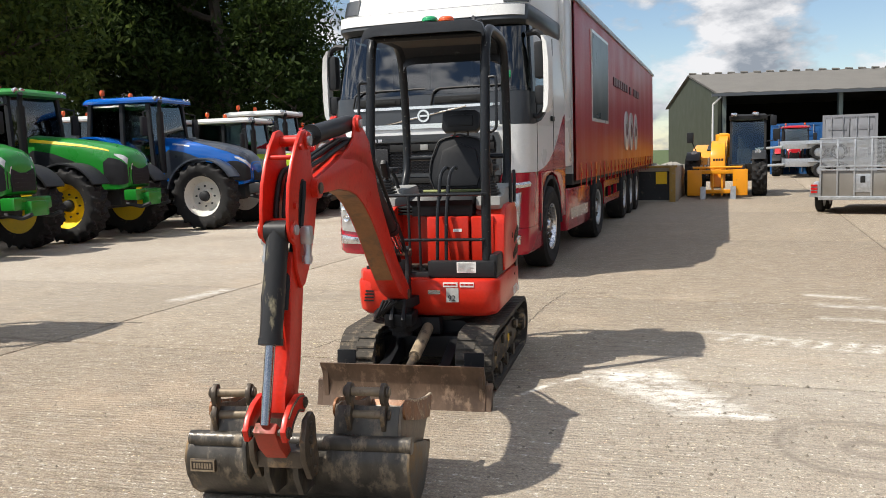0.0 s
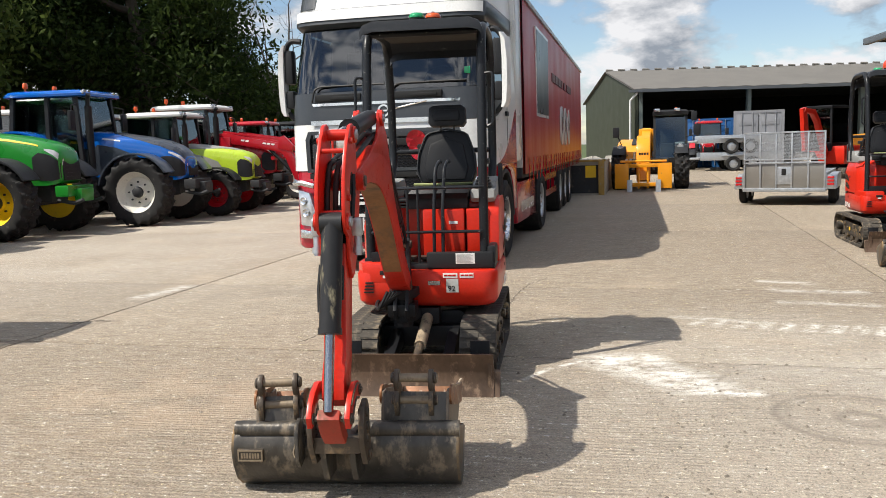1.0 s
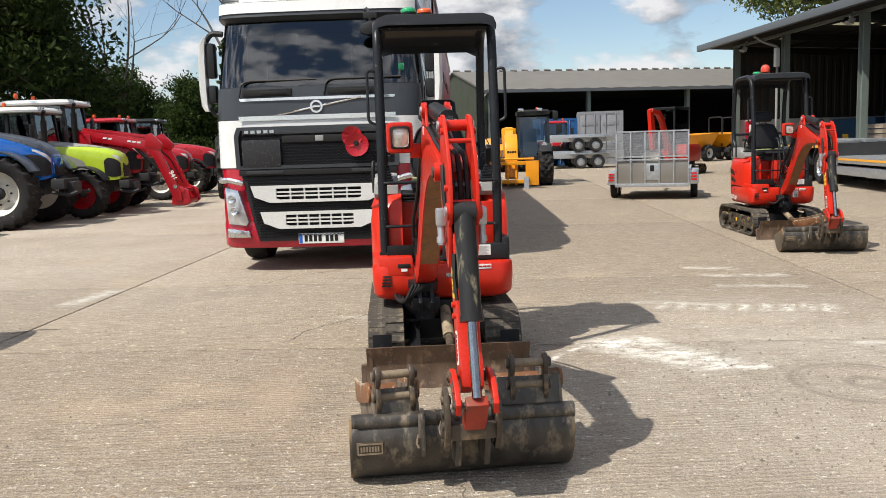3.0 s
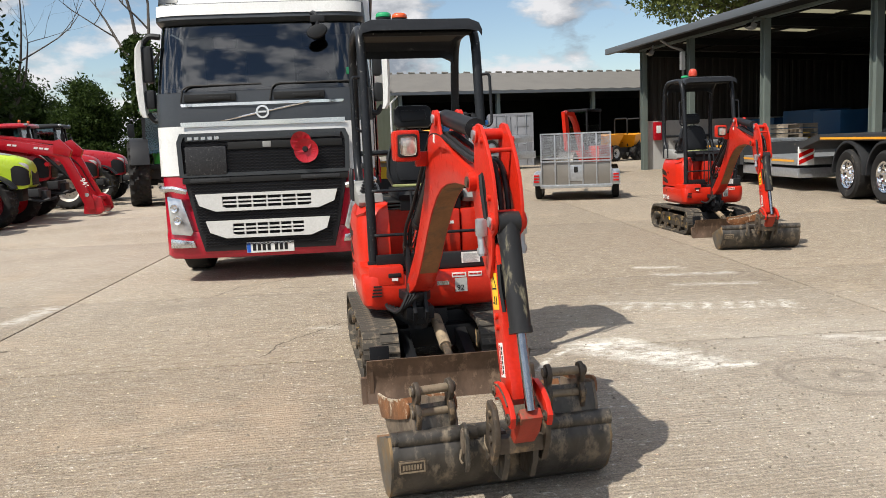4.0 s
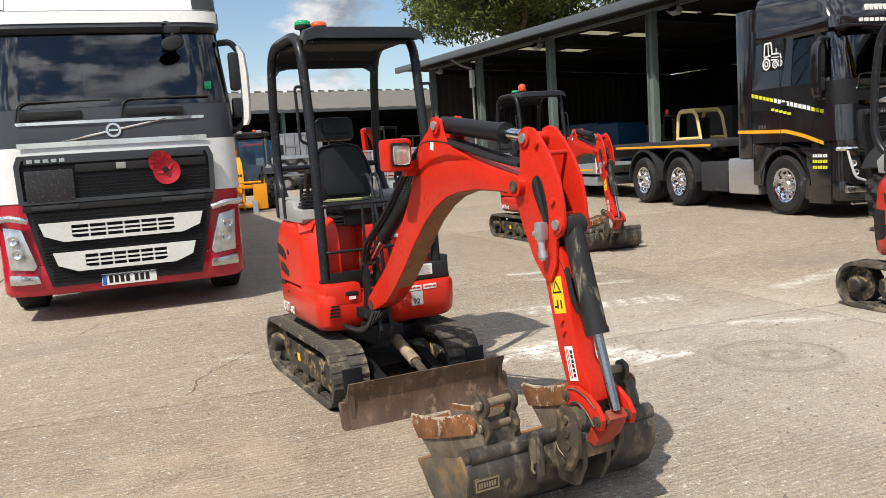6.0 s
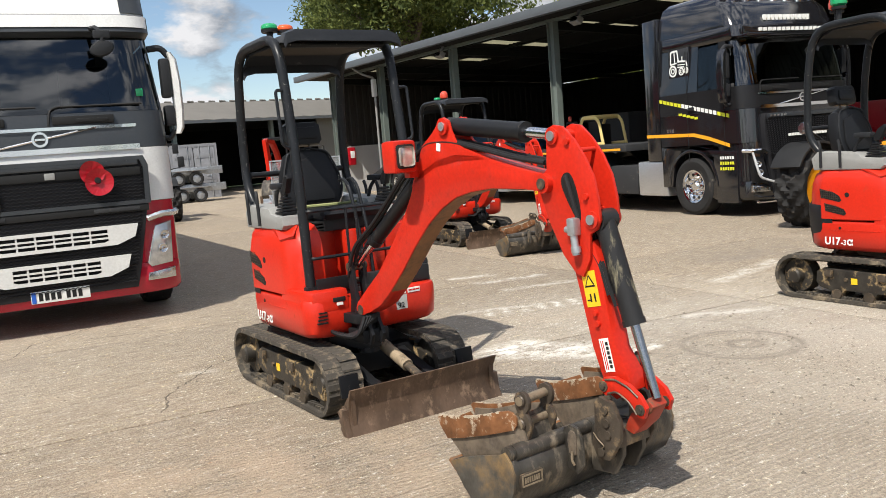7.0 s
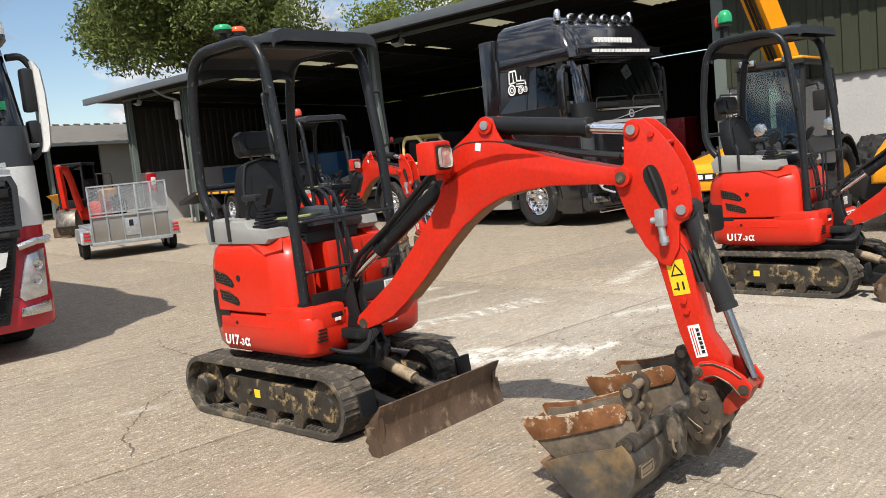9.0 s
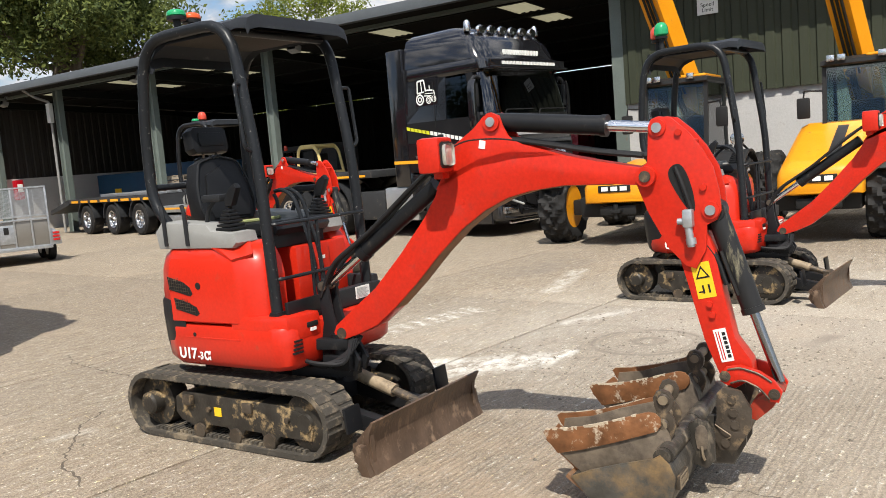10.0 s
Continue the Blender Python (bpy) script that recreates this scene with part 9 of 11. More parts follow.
# ---- telehandlers ----
def telehandler(label, m, body, cabmat, boom_up=None, r=0.56, group="yellow telehandlers", front_tool=False):
    """-y ahead, origin under the front axle. boom_up: angle of a raised boom in degrees, else the boom is down."""
    th = thing("telehandler", label, "telehandler", m, group=group)
    bm = B()
    box(bm, -0.55, 0.55, -0.6, 3.4, 0.55, 0.95, 0.04)
    box(bm, -0.75, 0.75, -0.08, 0.08, 0.45, 0.65, 0.02)
    box(bm, -0.75, 0.75, 2.62, 2.78, 0.45, 0.65, 0.02)
    part("chassis", bm, M_DARKGREY, th, "dark chassis")
    # engine pod on the machine's right
    bm = B()
    rows = []
    for y, z1 in ((0.30, 1.02), (0.36, 1.16), (0.9, 1.36), (2.2, 1.56), (2.9, 1.50), (3.0, 1.35)):
        rows.append([(-1.08, y, 0.70), (-0.36, y, 0.70), (-0.36, y, z1 - 0.05), (-0.42, y, z1), (-0.98, y, z1), (-1.08, y, z1 - 0.10)])
    loft(bm, rows)
    pod = part("engine_cover", bm, body, th, "yellow sloping engine cover")
    bm = B()
    for k in range(3):
        box(bm, -0.98 + 0.17 * k, -0.86 + 0.17 * k, 0.285, 0.31, 0.83, 0.95)
    part("maker_mark", bm, M_STICKER, pod, "white maker's mark as plain bars")
    bm = B()
    prism(bm, [(0.9, 1.362), (2.1, 1.545), (2.1, 1.575), (0.9, 1.392)], "x", -0.60, -0.44)
    part("black_vent", bm, M_INK, pod)
    # cab on the left
    bm = B()
    x0, x1 = 0.12, 1.10
    for x, yb, yt in ((x0, 0.55, 0.95), (x1, 0.55, 0.95), (x0, 2.15, 2.05), (x1, 2.15, 2.05)):
        loft(bm, [[(x - 0.035, yb - 0.04, 0.9), (x + 0.035, yb - 0.04, 0.9), (x + 0.035, yb + 0.04, 0.9), (x - 0.035, yb + 0.04, 0.9)],
                  [(x - 0.035, yt - 0.04, 2.32), (x + 0.035, yt - 0.04, 2.32), (x + 0.035, yt + 0.04, 2.32), (x - 0.035, yt + 0.04, 2.32)]])
    box(bm, x0 - 0.04, x1 + 0.04, 0.5, 2.2, 0.62, 0.95, 0.03)
    part("cab_frame", bm, cabmat, th, "dark cab frame")
    bm = B()
    rows = [[(x0 - 0.06, 0.80, z), (x1 + 0.06, 0.80, z), (x1 + 0.06, 2.25, z), (x0 - 0.06, 2.25, z)] for z in (2.30, 2.40)]
    rows.append([(x0 + 0.02, 0.9, 2.46), (x1 - 0.02, 0.9, 2.46), (x1 - 0.02, 2.18, 2.46), (x0 + 0.02, 2.18, 2.46)])
    loft(bm, rows)
    part("cab_roof", bm, cabmat, th)
    bm = B()
    for x in (x0, x1):
        loft(bm, [[(x - 0.004, 0.60, 0.95), (x + 0.004, 0.60, 0.95), (x + 0.004, 2.12, 0.95), (x - 0.004, 2.12, 0.95)], [(x - 0.004, 0.97, 2.30), (x + 0.004, 0.97, 2.30), (x + 0.004, 2.03, 2.30), (x - 0.004, 2.03, 2.30)]])
    loft(bm, [[(x0, 0.54, 0.95), (x1, 0.54, 0.95), (x1, 0.548, 0.95), (x0, 0.548, 0.95)], [(x0, 0.94, 2.30), (x1, 0.94, 2.30), (x1, 0.948, 2.30), (x0, 0.948, 2.30)]])
    g = part("cab_glass", bm, M_GLASS, th, "clear cab glazing")
    g.visible_shadow = False
    bm = B()
    box(bm, 0.28, 0.78, 1.35, 1.85, 1.0, 1.2, 0.05)
    box(bm, 0.30, 0.76, 1.75, 1.92, 1.15, 1.85, 0.05)
    box(bm, 0.30, 0.70, 0.72, 0.95, 0.95, 1.40, 0.05)
    part("cab_seat", bm, M_INTERIOR, th)
    bm = B()
    for x in (0.2, 0.82):
        box(bm, x - 0.09, x + 0.09, 0.74, 0.82, 2.40, 2.50, 0.02)
    part("roof_lamp", bm, M_ALLOY, th, "square work lamps")
    bm = B()
    tube(bm, [(x1, 0.7, 1.6), (x1 + 0.30, 0.45, 1.65), (x1 + 0.32, 0.45, 1.75)], 0.016, 6)
    box(bm, x1 + 0.22, x1 + 0.42, 0.42, 0.48, 1.65, 1.98, 0.03)
    part("mirror", bm, M_PLASTIC, th)
    bm = B()
    lathe(bm, [(0.05, 0), (0.055, 0.08), (0.035, 0.12), (0, 0.125)], (0.8, 1.9, 2.44), (0, 0, 1), 12)
    part("beacon", bm, M_BCN_O, th, "orange beacon")
    # boom
    piv = Vector((-0.17, 3.0, 1.75))
    ang = radians(boom_up if boom_up is not None else -14)
    d = Vector((0, -math.cos(ang), math.sin(ang)))
    u = Vector((0, math.sin(ang), math.cos(ang)))
    L_ = 4.3

    def bar(bm, a, b, h, w):
        p, q = piv + d * a, piv + d * b
        loft(bm, [[p + Vector((-w, 0, 0)) - u * h, p + Vector((w, 0, 0)) - u * h, p + Vector((w, 0, 0)) + u * h, p + Vector((-w, 0, 0)) + u * h],
                  [q + Vector((-w, 0, 0)) - u * h, q + Vector((w, 0, 0)) - u * h, q + Vector((w, 0, 0)) + u * h, q + Vector((-w, 0, 0)) + u * h]])
    bm = B()
    bar(bm, -0.1, L_ - 1.0, 0.17, 0.14)
    bo = part("boom", bm, body, th, "yellow telescopic boom")
    bm = B()
    bar(bm, L_ - 1.1, L_, 0.13, 0.105)
    part("boom_extension", bm, body, bo)
    bm = B()
    for k in (-0.05, 0.05):
        p, q = piv + d * 0.5 - u * 0.24 + Vector((k, 0, 0)), piv + d * (L_ - 0.8) - u * 0.24 + Vector((k, 0, 0))
        cyl(bm, p, q, 0.03, 8)
    part("boom_pipe", bm, M_INK, bo)
    bm = B()
    for k in range(3):
        a = L_ - 1.9 + 0.26 * k
        p = piv + d * a
        for sx in (-1, 1):
            xx = sx * 0.1425
            loft(bm, [[p + Vector((xx - 0.003, 0, 0)) - u * 0.09, p + Vector((xx + 0.003, 0, 0)) - u * 0.09, p + Vector((xx + 0.003, 0, 0)) + u * 0.09, p + Vector((xx - 0.003, 0, 0)) + u * 0.09],
                      [q + Vector((xx - 0.003, 0, 0)) - u * 0.09 for q in (p + d * 0.2,)] + [p + d * 0.2 + Vector((xx + 0.003, 0, 0)) - u * 0.09, p + d * 0.2 + Vector((xx + 0.003, 0, 0)) + u * 0.09, p + d * 0.2 + Vector((xx - 0.003, 0, 0)) + u * 0.09]])
    part("boom_mark", bm, M_INK, bo, "dark maker's mark as plain bars")
    bm = B()
    box(bm, -0.42, 0.08, 2.6, 3.3, 0.9, 1.9, 0.04)
    part("boom_mount", bm, body, th)
    tip = piv + d * L_
    if front_tool:
        bm = B()
        prism(bm, [(-1.40, 0.34), (-1.16, 0.28), (-0.72, 0.80), (-0.50, 1.30), (-0.48, 1.60), (-0.72, 1.66), (-1.12, 1.50), (-1.34, 1.20)], "x", -0.38, 0.02, 0.03)
        nose = part("boom_nose", bm, body, th, "yellow lowered boom nose")
        bm = B()
        for k in range(4):
            box(bm, -0.31 + 0.075 * k, -0.255 + 0.075 * k, -1.352, -1.335, 1.08, 1.15)
        part("maker_mark", bm, M_INK, nose, "dark maker's mark as plain bars")
        for sx in (-1, 1):
            bm = B()
            cyl(bm, (-0.18 + sx * 0.29, -1.28, 0.62), (-0.18 + sx * 0.27, -0.60, 1.15), 0.04, 10)
            part("tilt_ram", bm, M_STEEL, nose)
            bm = B()
            prism(bm, [(-1.56, 0.10), (-1.36, 0.10), (-1.28, 0.66), (-1.34, 0.92), (-1.52, 0.84)], "x", -0.18 + sx * 0.13 - 0.03, -0.18 + sx * 0.13 + 0.03, 0.012)
            part("headstock_plate", bm, body, th)
        for x0_, x1_ in ((-1.0, -0.60), (0.24, 0.64)):
            bm = B()
            prism(bm, [(x0_, 0.10), (x1_, 0.10), (x1_, 0.84), (x0_, 0.84)], "y", -1.60, -1.50, 0.015)
            part("carriage_side", bm, body, th, "yellow fork carriage side plate")
        for z in (0.16, 0.72):
            bm = B()
            box(bm, -0.60, 0.24, -1.60, -1.48, z, z + 0.11, 0.012)
            part("carriage_rail", bm, body, th, "yellow fork carriage rail")
        bm = B()
        cyl(bm, (-0.85, -1.56, 0.90), (0.49, -1.56, 0.90), 0.035, 10)
        part("fork_shaft", bm, body, th)
        for x in (-0.62, 0.20):
            bm = B()
            prism(bm, [(-1.70, 0.0), (-1.62, 0.0), (-1.60, 0.36), (-1.66, 0.36)], "x", x - 0.02, x + 0.13, 0.006)
            part("fork_tine", bm, M_GALV, th, "worn grey fork tine")
        bm = B()
        tube(bm, [(0.95, 0.95, 2.36), (1.30, 0.72, 2.40), (1.32, 0.70, 2.36)], 0.016, 6)
        box(bm, 1.24, 1.42, 0.66, 0.74, 2.08, 2.38, 0.03)
        part("mirror", bm, M_PLASTIC, th)
        bm = B()
        tube(bm, [(-0.80, 0.2, 1.20), (-1.02, 0.0, 1.72)], 0.016, 6)
        box(bm, -1.14, -0.94, -0.04, 0.04, 1.62, 1.94, 0.03)
        part("mirror", bm, M_PLASTIC, th)
    else:
        bm = B()
        box(bm, -0.5, 0.16, -0.05, 0.05, -0.22, 0.22, 0.02, Matrix.Translation(tip))
        part("boom_head", bm, body, bo)
    for s in (-1, 1):
        for y in (0.0, 2.7):
            farm_wheel(th, (s * 0.95, y, r), r, 0.42, s, body, 16)
            bm = B()
            o, i = arc(y, r, r + 0.07, 40, 140, 12), arc(y, r, r + 0.05, 140, 40, 12)
            prism(bm, o + i, "x", min(s * 0.74, s * 1.12), max(s * 0.74, s * 1.12), 0.006)
            part("mudguard", bm, M_PLASTIC, th, "black mudguard")
        bm = B()
        cyl(bm, (s * 0.9, -0.30, 1.30), (s * 0.9, -0.22, 1.30), 0.09, 14)
        tube(bm, [(s * 0.9, -0.2, 1.28), (s * 0.7, 0.2, 1.05)], 0.016, 6)
        part("headlight", bm, M_ALLOY, th, "round headlight on a stalk")
    return th


telehandler("yellow telehandler with fork carriage facing the yard", pose(2.38, 26.9, 0, 0, 0, -7), M_YELLOW, M_INK, None, 0.64, front_tool=True)


def pivot_loader(label, m, up, r=0.56, drop=0.0):
    """Bonnet at the -y end, cab behind it, boom raised. Origin under the bonnet's axle."""
    th = thing("telescopic_loader", label, "telehandler", m, group="yellow telehandlers")
    bm = B()
    box(bm, -0.45, 0.70, -0.55, 3.2, 0.42, 0.72, 0.04)
    box(bm, -0.75, 0.75, -0.10, 0.10, 0.42, 0.66, 0.03)
    box(bm, -0.75, 0.75, 2.5, 2.7, 0.42, 0.66, 0.03)
    part("chassis", bm, M_INK, th, "black chassis and axles")
    bm = B()
    rows = []
    for y, i, z0, z1 in ((-0.88, 0.10, 0.70, 0.90), (-0.86, 0.05, 0.66, 0.96), (-0.80, 0.01, 0.64, 1.02), (-0.60, 0.0, 0.64, 1.09), (0.0, 0.0, 0.64, 1.25), (0.7, 0.0, 0.64, 1.44), (1.15, 0.0, 0.64, 1.55)):
        x0, x1, z1 = -0.27 + i, 0.74 - i, z1 - drop * (y + 0.88) / 2
        rows.append([(x0, y, z0), (x1, y, z0), (x1, y, z1 - 0.14), (x1 - 0.05, y, z1 - 0.05), (x1 - 0.16, y, z1), (x0 + 0.16, y, z1), (x0 + 0.05, y, z1 - 0.05), (x0, y, z1 - 0.14)])
    loft(bm, rows)
    bn = part("bonnet", bm, M_YELLOW, th, "yellow rounded bonnet")
    bm = B()
    prism(bm, [(y, z - drop * (y + 0.88) / 2) for y, z in ((-0.58, 1.088), (0.0, 1.246), (0.7, 1.436), (0.85, 1.48), (0.85, 1.49), (0.0, 1.258), (-0.58, 1.10))], "x", 0.30, 0.44)
    part("black_vent", bm, M_INK, bn, "black vent strip along the bonnet")
    bm = B()
    box(bm, -0.02, 0.46, -0.895, -0.868, 0.80, 0.90, 0.008)
    mk = part("maker_plate", bm, M_INK, bn, "dark maker's plate")
    for k in range(3):
        bm = B()
        box(bm, 0.03 + 0.14 * k, 0.13 + 0.14 * k, -0.900, -0.892, 0.82, 0.88)
        part("mark_bar", bm, M_STICKER, mk)
    bm = B()
    box(bm, -0.05, 0.50, -0.80, -0.55, 0.46, 0.60, 0.03)
    cyl(bm, (0.22, -0.86, 0.42), (0.22, -0.86, 0.62), 0.035, 10)
    box(bm, 0.14, 0.30, -0.92, -0.78, 0.50, 0.55, 0.01)
    part("tow_hitch", bm, M_INK, th, "black tow hitch")
    # cab: slim dark pillars, leaning screen
    x0, x1 = 0.10, 1.06
    for x, yb, yt in ((x0, 1.00, 1.22), (x1, 1.00, 1.22), (x0, 2.45, 2.35), (x1, 2.45, 2.35)):
        bm = B()
        loft(bm, [[(x - 0.03, yb - 0.035, 0.9), (x + 0.03, yb - 0.035, 0.9), (x + 0.03, yb + 0.035, 0.9), (x - 0.03, yb + 0.035, 0.9)],
                  [(x - 0.03, yt - 0.035, 2.36), (x + 0.03, yt - 0.035, 2.36), (x + 0.03, yt + 0.035, 2.36), (x - 0.03, yt + 0.035, 2.36)]])
        part("cab_pillar", bm, M_INK, th, "slim black cab pillar")
    bm = B()
    box(bm, x0 - 0.04, x1 + 0.04, 0.95, 2.5, 0.62, 0.98, 0.03)
    part("cab_floor", bm, M_INK, th)
    bm = B()
    loft(bm, [[(x0 - 0.05 + i, 1.12 + i, z), (x1 + 0.05 - i, 1.12 + i, z), (x1 + 0.05 - i, 2.48 - i, z), (x0 - 0.05 + i, 2.48 - i, z)] for z, i in ((2.34, 0.02), (2.36, 0.0), (2.42, 0.01), (2.46, 0.10))])
    part("cab_roof", bm, M_INK, th, "black cab roof")
    bm = B()
    box(bm, x0 + 0.55, x1 + 0.02, 1.16, 2.2, 2.42, 2.475, 0.03)
    part("roof_panel", bm, M_YELLOW, th, "yellow roof panel")
    for nm, q in (("windscreen", [(x0 + 0.02, 0.985, 0.95), (x1 - 0.02, 0.985, 0.95), (x1 - 0.02, 1.205, 2.36), (x0 + 0.02, 1.205, 2.36)]),
                  ("side_window", [(x0, 1.05, 0.95), (x0, 2.42, 0.95), (x0, 2.32, 2.36), (x0, 1.27, 2.36)]),
                  ("side_window", [(x1, 1.05, 0.95), (x1, 2.42, 0.95), (x1, 2.32, 2.36), (x1, 1.27, 2.36)]),
                  ("rear_window", [(x0 + 0.02, 2.44, 0.95), (x1 - 0.02, 2.44, 0.95), (x1 - 0.02, 2.345, 2.36), (x0 + 0.02, 2.345, 2.36)])):
        bm = B()
        f = bm.faces.new([bm.verts.new(p) for p in q])
        n = Vector((0, 0.005, 0)) if "side" not in nm else Vector((0.005, 0, 0))
        out = bmesh.ops.extrude_face_region(bm, geom=[f])
        for v in out["geom"]:
            if isinstance(v, bmesh.types.BMVert):
                v.co += n
        g = part(nm, bm, M_GLASSCLEAR, th, "clear greenish cab glass")
        g.visible_shadow = False
    bm = B()
    box(bm, 0.34, 0.84, 1.6, 2.05, 1.0, 1.22, 0.05)
    box(bm, 0.36, 0.82, 1.98, 2.14, 1.18, 1.85, 0.05)
    part("cab_seat", bm, M_SEAT, th)
    bm = B()
    box(bm, 0.40, 0.76, 1.10, 1.26, 0.95, 1.42, 0.05)
    tube(bm, [(0.58 + 0.18 * math.cos(k * math.tau / 14), 1.34 + 0.05 * math.sin(k * math.tau / 14), 1.50 + 0.12 * math.sin(k * math.tau / 14)) for k in range(15)], 0.014, 6)
    part("steering_column", bm, M_INK, th)
    for x in (0.20, 0.34, 0.86):
        bm = B()
        box(bm, x - 0.055, x + 0.055, 1.03, 1.12, 2.40, 2.49, 0.015)
        part("work_lamp", bm, M_ALLOY, th, "square work lamp")
    for s in (-1, 1):
        x = x1 + 0.03 if s > 0 else x0 - 0.03
        bm = B()
        tube(bm, [(x, 1.15, 2.0), (x + s * 0.22, 1.0, 2.02), (x + s * 0.24, 1.0, 1.90)], 0.014, 6)
        box(bm, x + s * 0.24 - 0.09, x + s * 0.24 + 0.09, 0.97, 1.03, 1.62, 1.92, 0.025)
        part("mirror", bm, M_INK, th)
        for y in (0.0, 2.6):
            farm_wheel(th, (s * 0.95, y, r), r, 0.44, s, M_YELLOW, 16, hub=0.72)
        bm = B()
        o, i = arc(0.0, r, r + 0.11, 20, 150, 12), arc(0.0, r, r + 0.07, 150, 20, 12)
        prism(bm, o + i, "x", min(s * 0.72, s * 1.18), max(s * 0.72, s * 1.18), 0.008)
        part("mudguard", bm, M_INK, th, "black mudguard")
        bm = B()
        lathe(bm, [(0, 0.03), (0.08, 0.02), (0.095, -0.01), (0.06, -0.06), (0, -0.07)], (s * 0.86, -0.22, 1.42), (0, -1, 0), 16)
        hl = part("headlight", bm, M_ALLOY, th, "round headlight on a stalk")
        bm = B()
        tube(bm, [(s * 0.86, -0.17, 1.40), (s * 0.80, 0.0, 1.30), (s * 0.74, 0.1, 1.20)], 0.016, 6)
        part("stalk", bm, M_INK, hl)
    bm = B()
    tube(bm, [(x1 + 0.03, 1.0, 1.30), (x1 + 0.30, 0.75, 1.22), (x1 + 0.32, 0.75, 1.02), (x1 + 0.03, 0.95, 1.0)], 0.018, 8, 0.05)
    part("grab_rail", bm, M_INK, th)
    # boom raised from behind the cab
    piv = Vector((0.62, 2.85, 1.45))
    ang, side = radians(up), radians(20)
    d = Vector((-math.sin(side) * math.cos(ang), -math.cos(side) * math.cos(ang), math.sin(ang)))
    xx = Vector((math.cos(side), -math.sin(side), 0))
    u = d.cross(xx)

    def bar(bm, a, b, h, w):
        loft(bm, [[piv + d * k + xx * (sx * w) + u * (sz * h) for sx, sz in ((-1, -1), (1, -1), (1, 1), (-1, 1))] for k in (a, b)])
    bm = B()
    bar(bm, -0.3, 3.4, 0.19, 0.17)
    bo = part("boom", bm, M_YELLOW, th, "yellow raised telescopic boom")
    bm = B()
    bar(bm, 3.38, 4.6, 0.15, 0.135)
    part("boom_extension", bm, M_YELLOW, bo)
    for k in (-0.07, 0.0, 0.07):
        bm = B()
        cyl(bm, piv + d * 1.0 + xx * k - u * 0.21, piv + d * 3.3 + xx * k - u * 0.21, 0.022, 8)
        part("boom_pipe", bm, M_INK, bo)
    bm = B()
    cyl(bm, piv + d * 1.05 - u * 0.12 - xx * 0.05, piv + d * 1.05 - u * 0.30 - xx * 0.05, 0.06, 12)
    cyl(bm, piv + d * 1.05 - u * 0.30, piv - u * 0.1 + Vector((0, 0, -0.4)), 0.05, 12)
    part("lift_ram", bm, M_INK, bo)
    for k in range(3):
        bm = B()
        a = 1.75 + 0.24 * k
        loft(bm, [[piv + d * q + xx * -0.172 + u * -0.08, piv + d * q + xx * -0.176 + u * -0.08, piv + d * q + xx * -0.176 + u * 0.08, piv + d * q + xx * -0.172 + u * 0.08] for q in (a, a + 0.19)])
        part("boom_mark", bm, M_STICKER, bo, "maker's mark as plain bars")
    bm = B()
    box(bm, 0.30, 0.90, 2.55, 3.1, 0.6, 1.7, 0.04)
    part("boom_mount", bm, M_INK, th)
    return th


pivot_loader("yellow telescopic loader with raised boom by the white wall", pose(7.35, 7.08, 0, 0, 0, -88), 62, drop=0.34)
pivot_loader("yellow telescopic loader with steeply raised boom beside the wall", pose(7.35, 4.40, 0, 0, 0, -88), 64, 0.58)


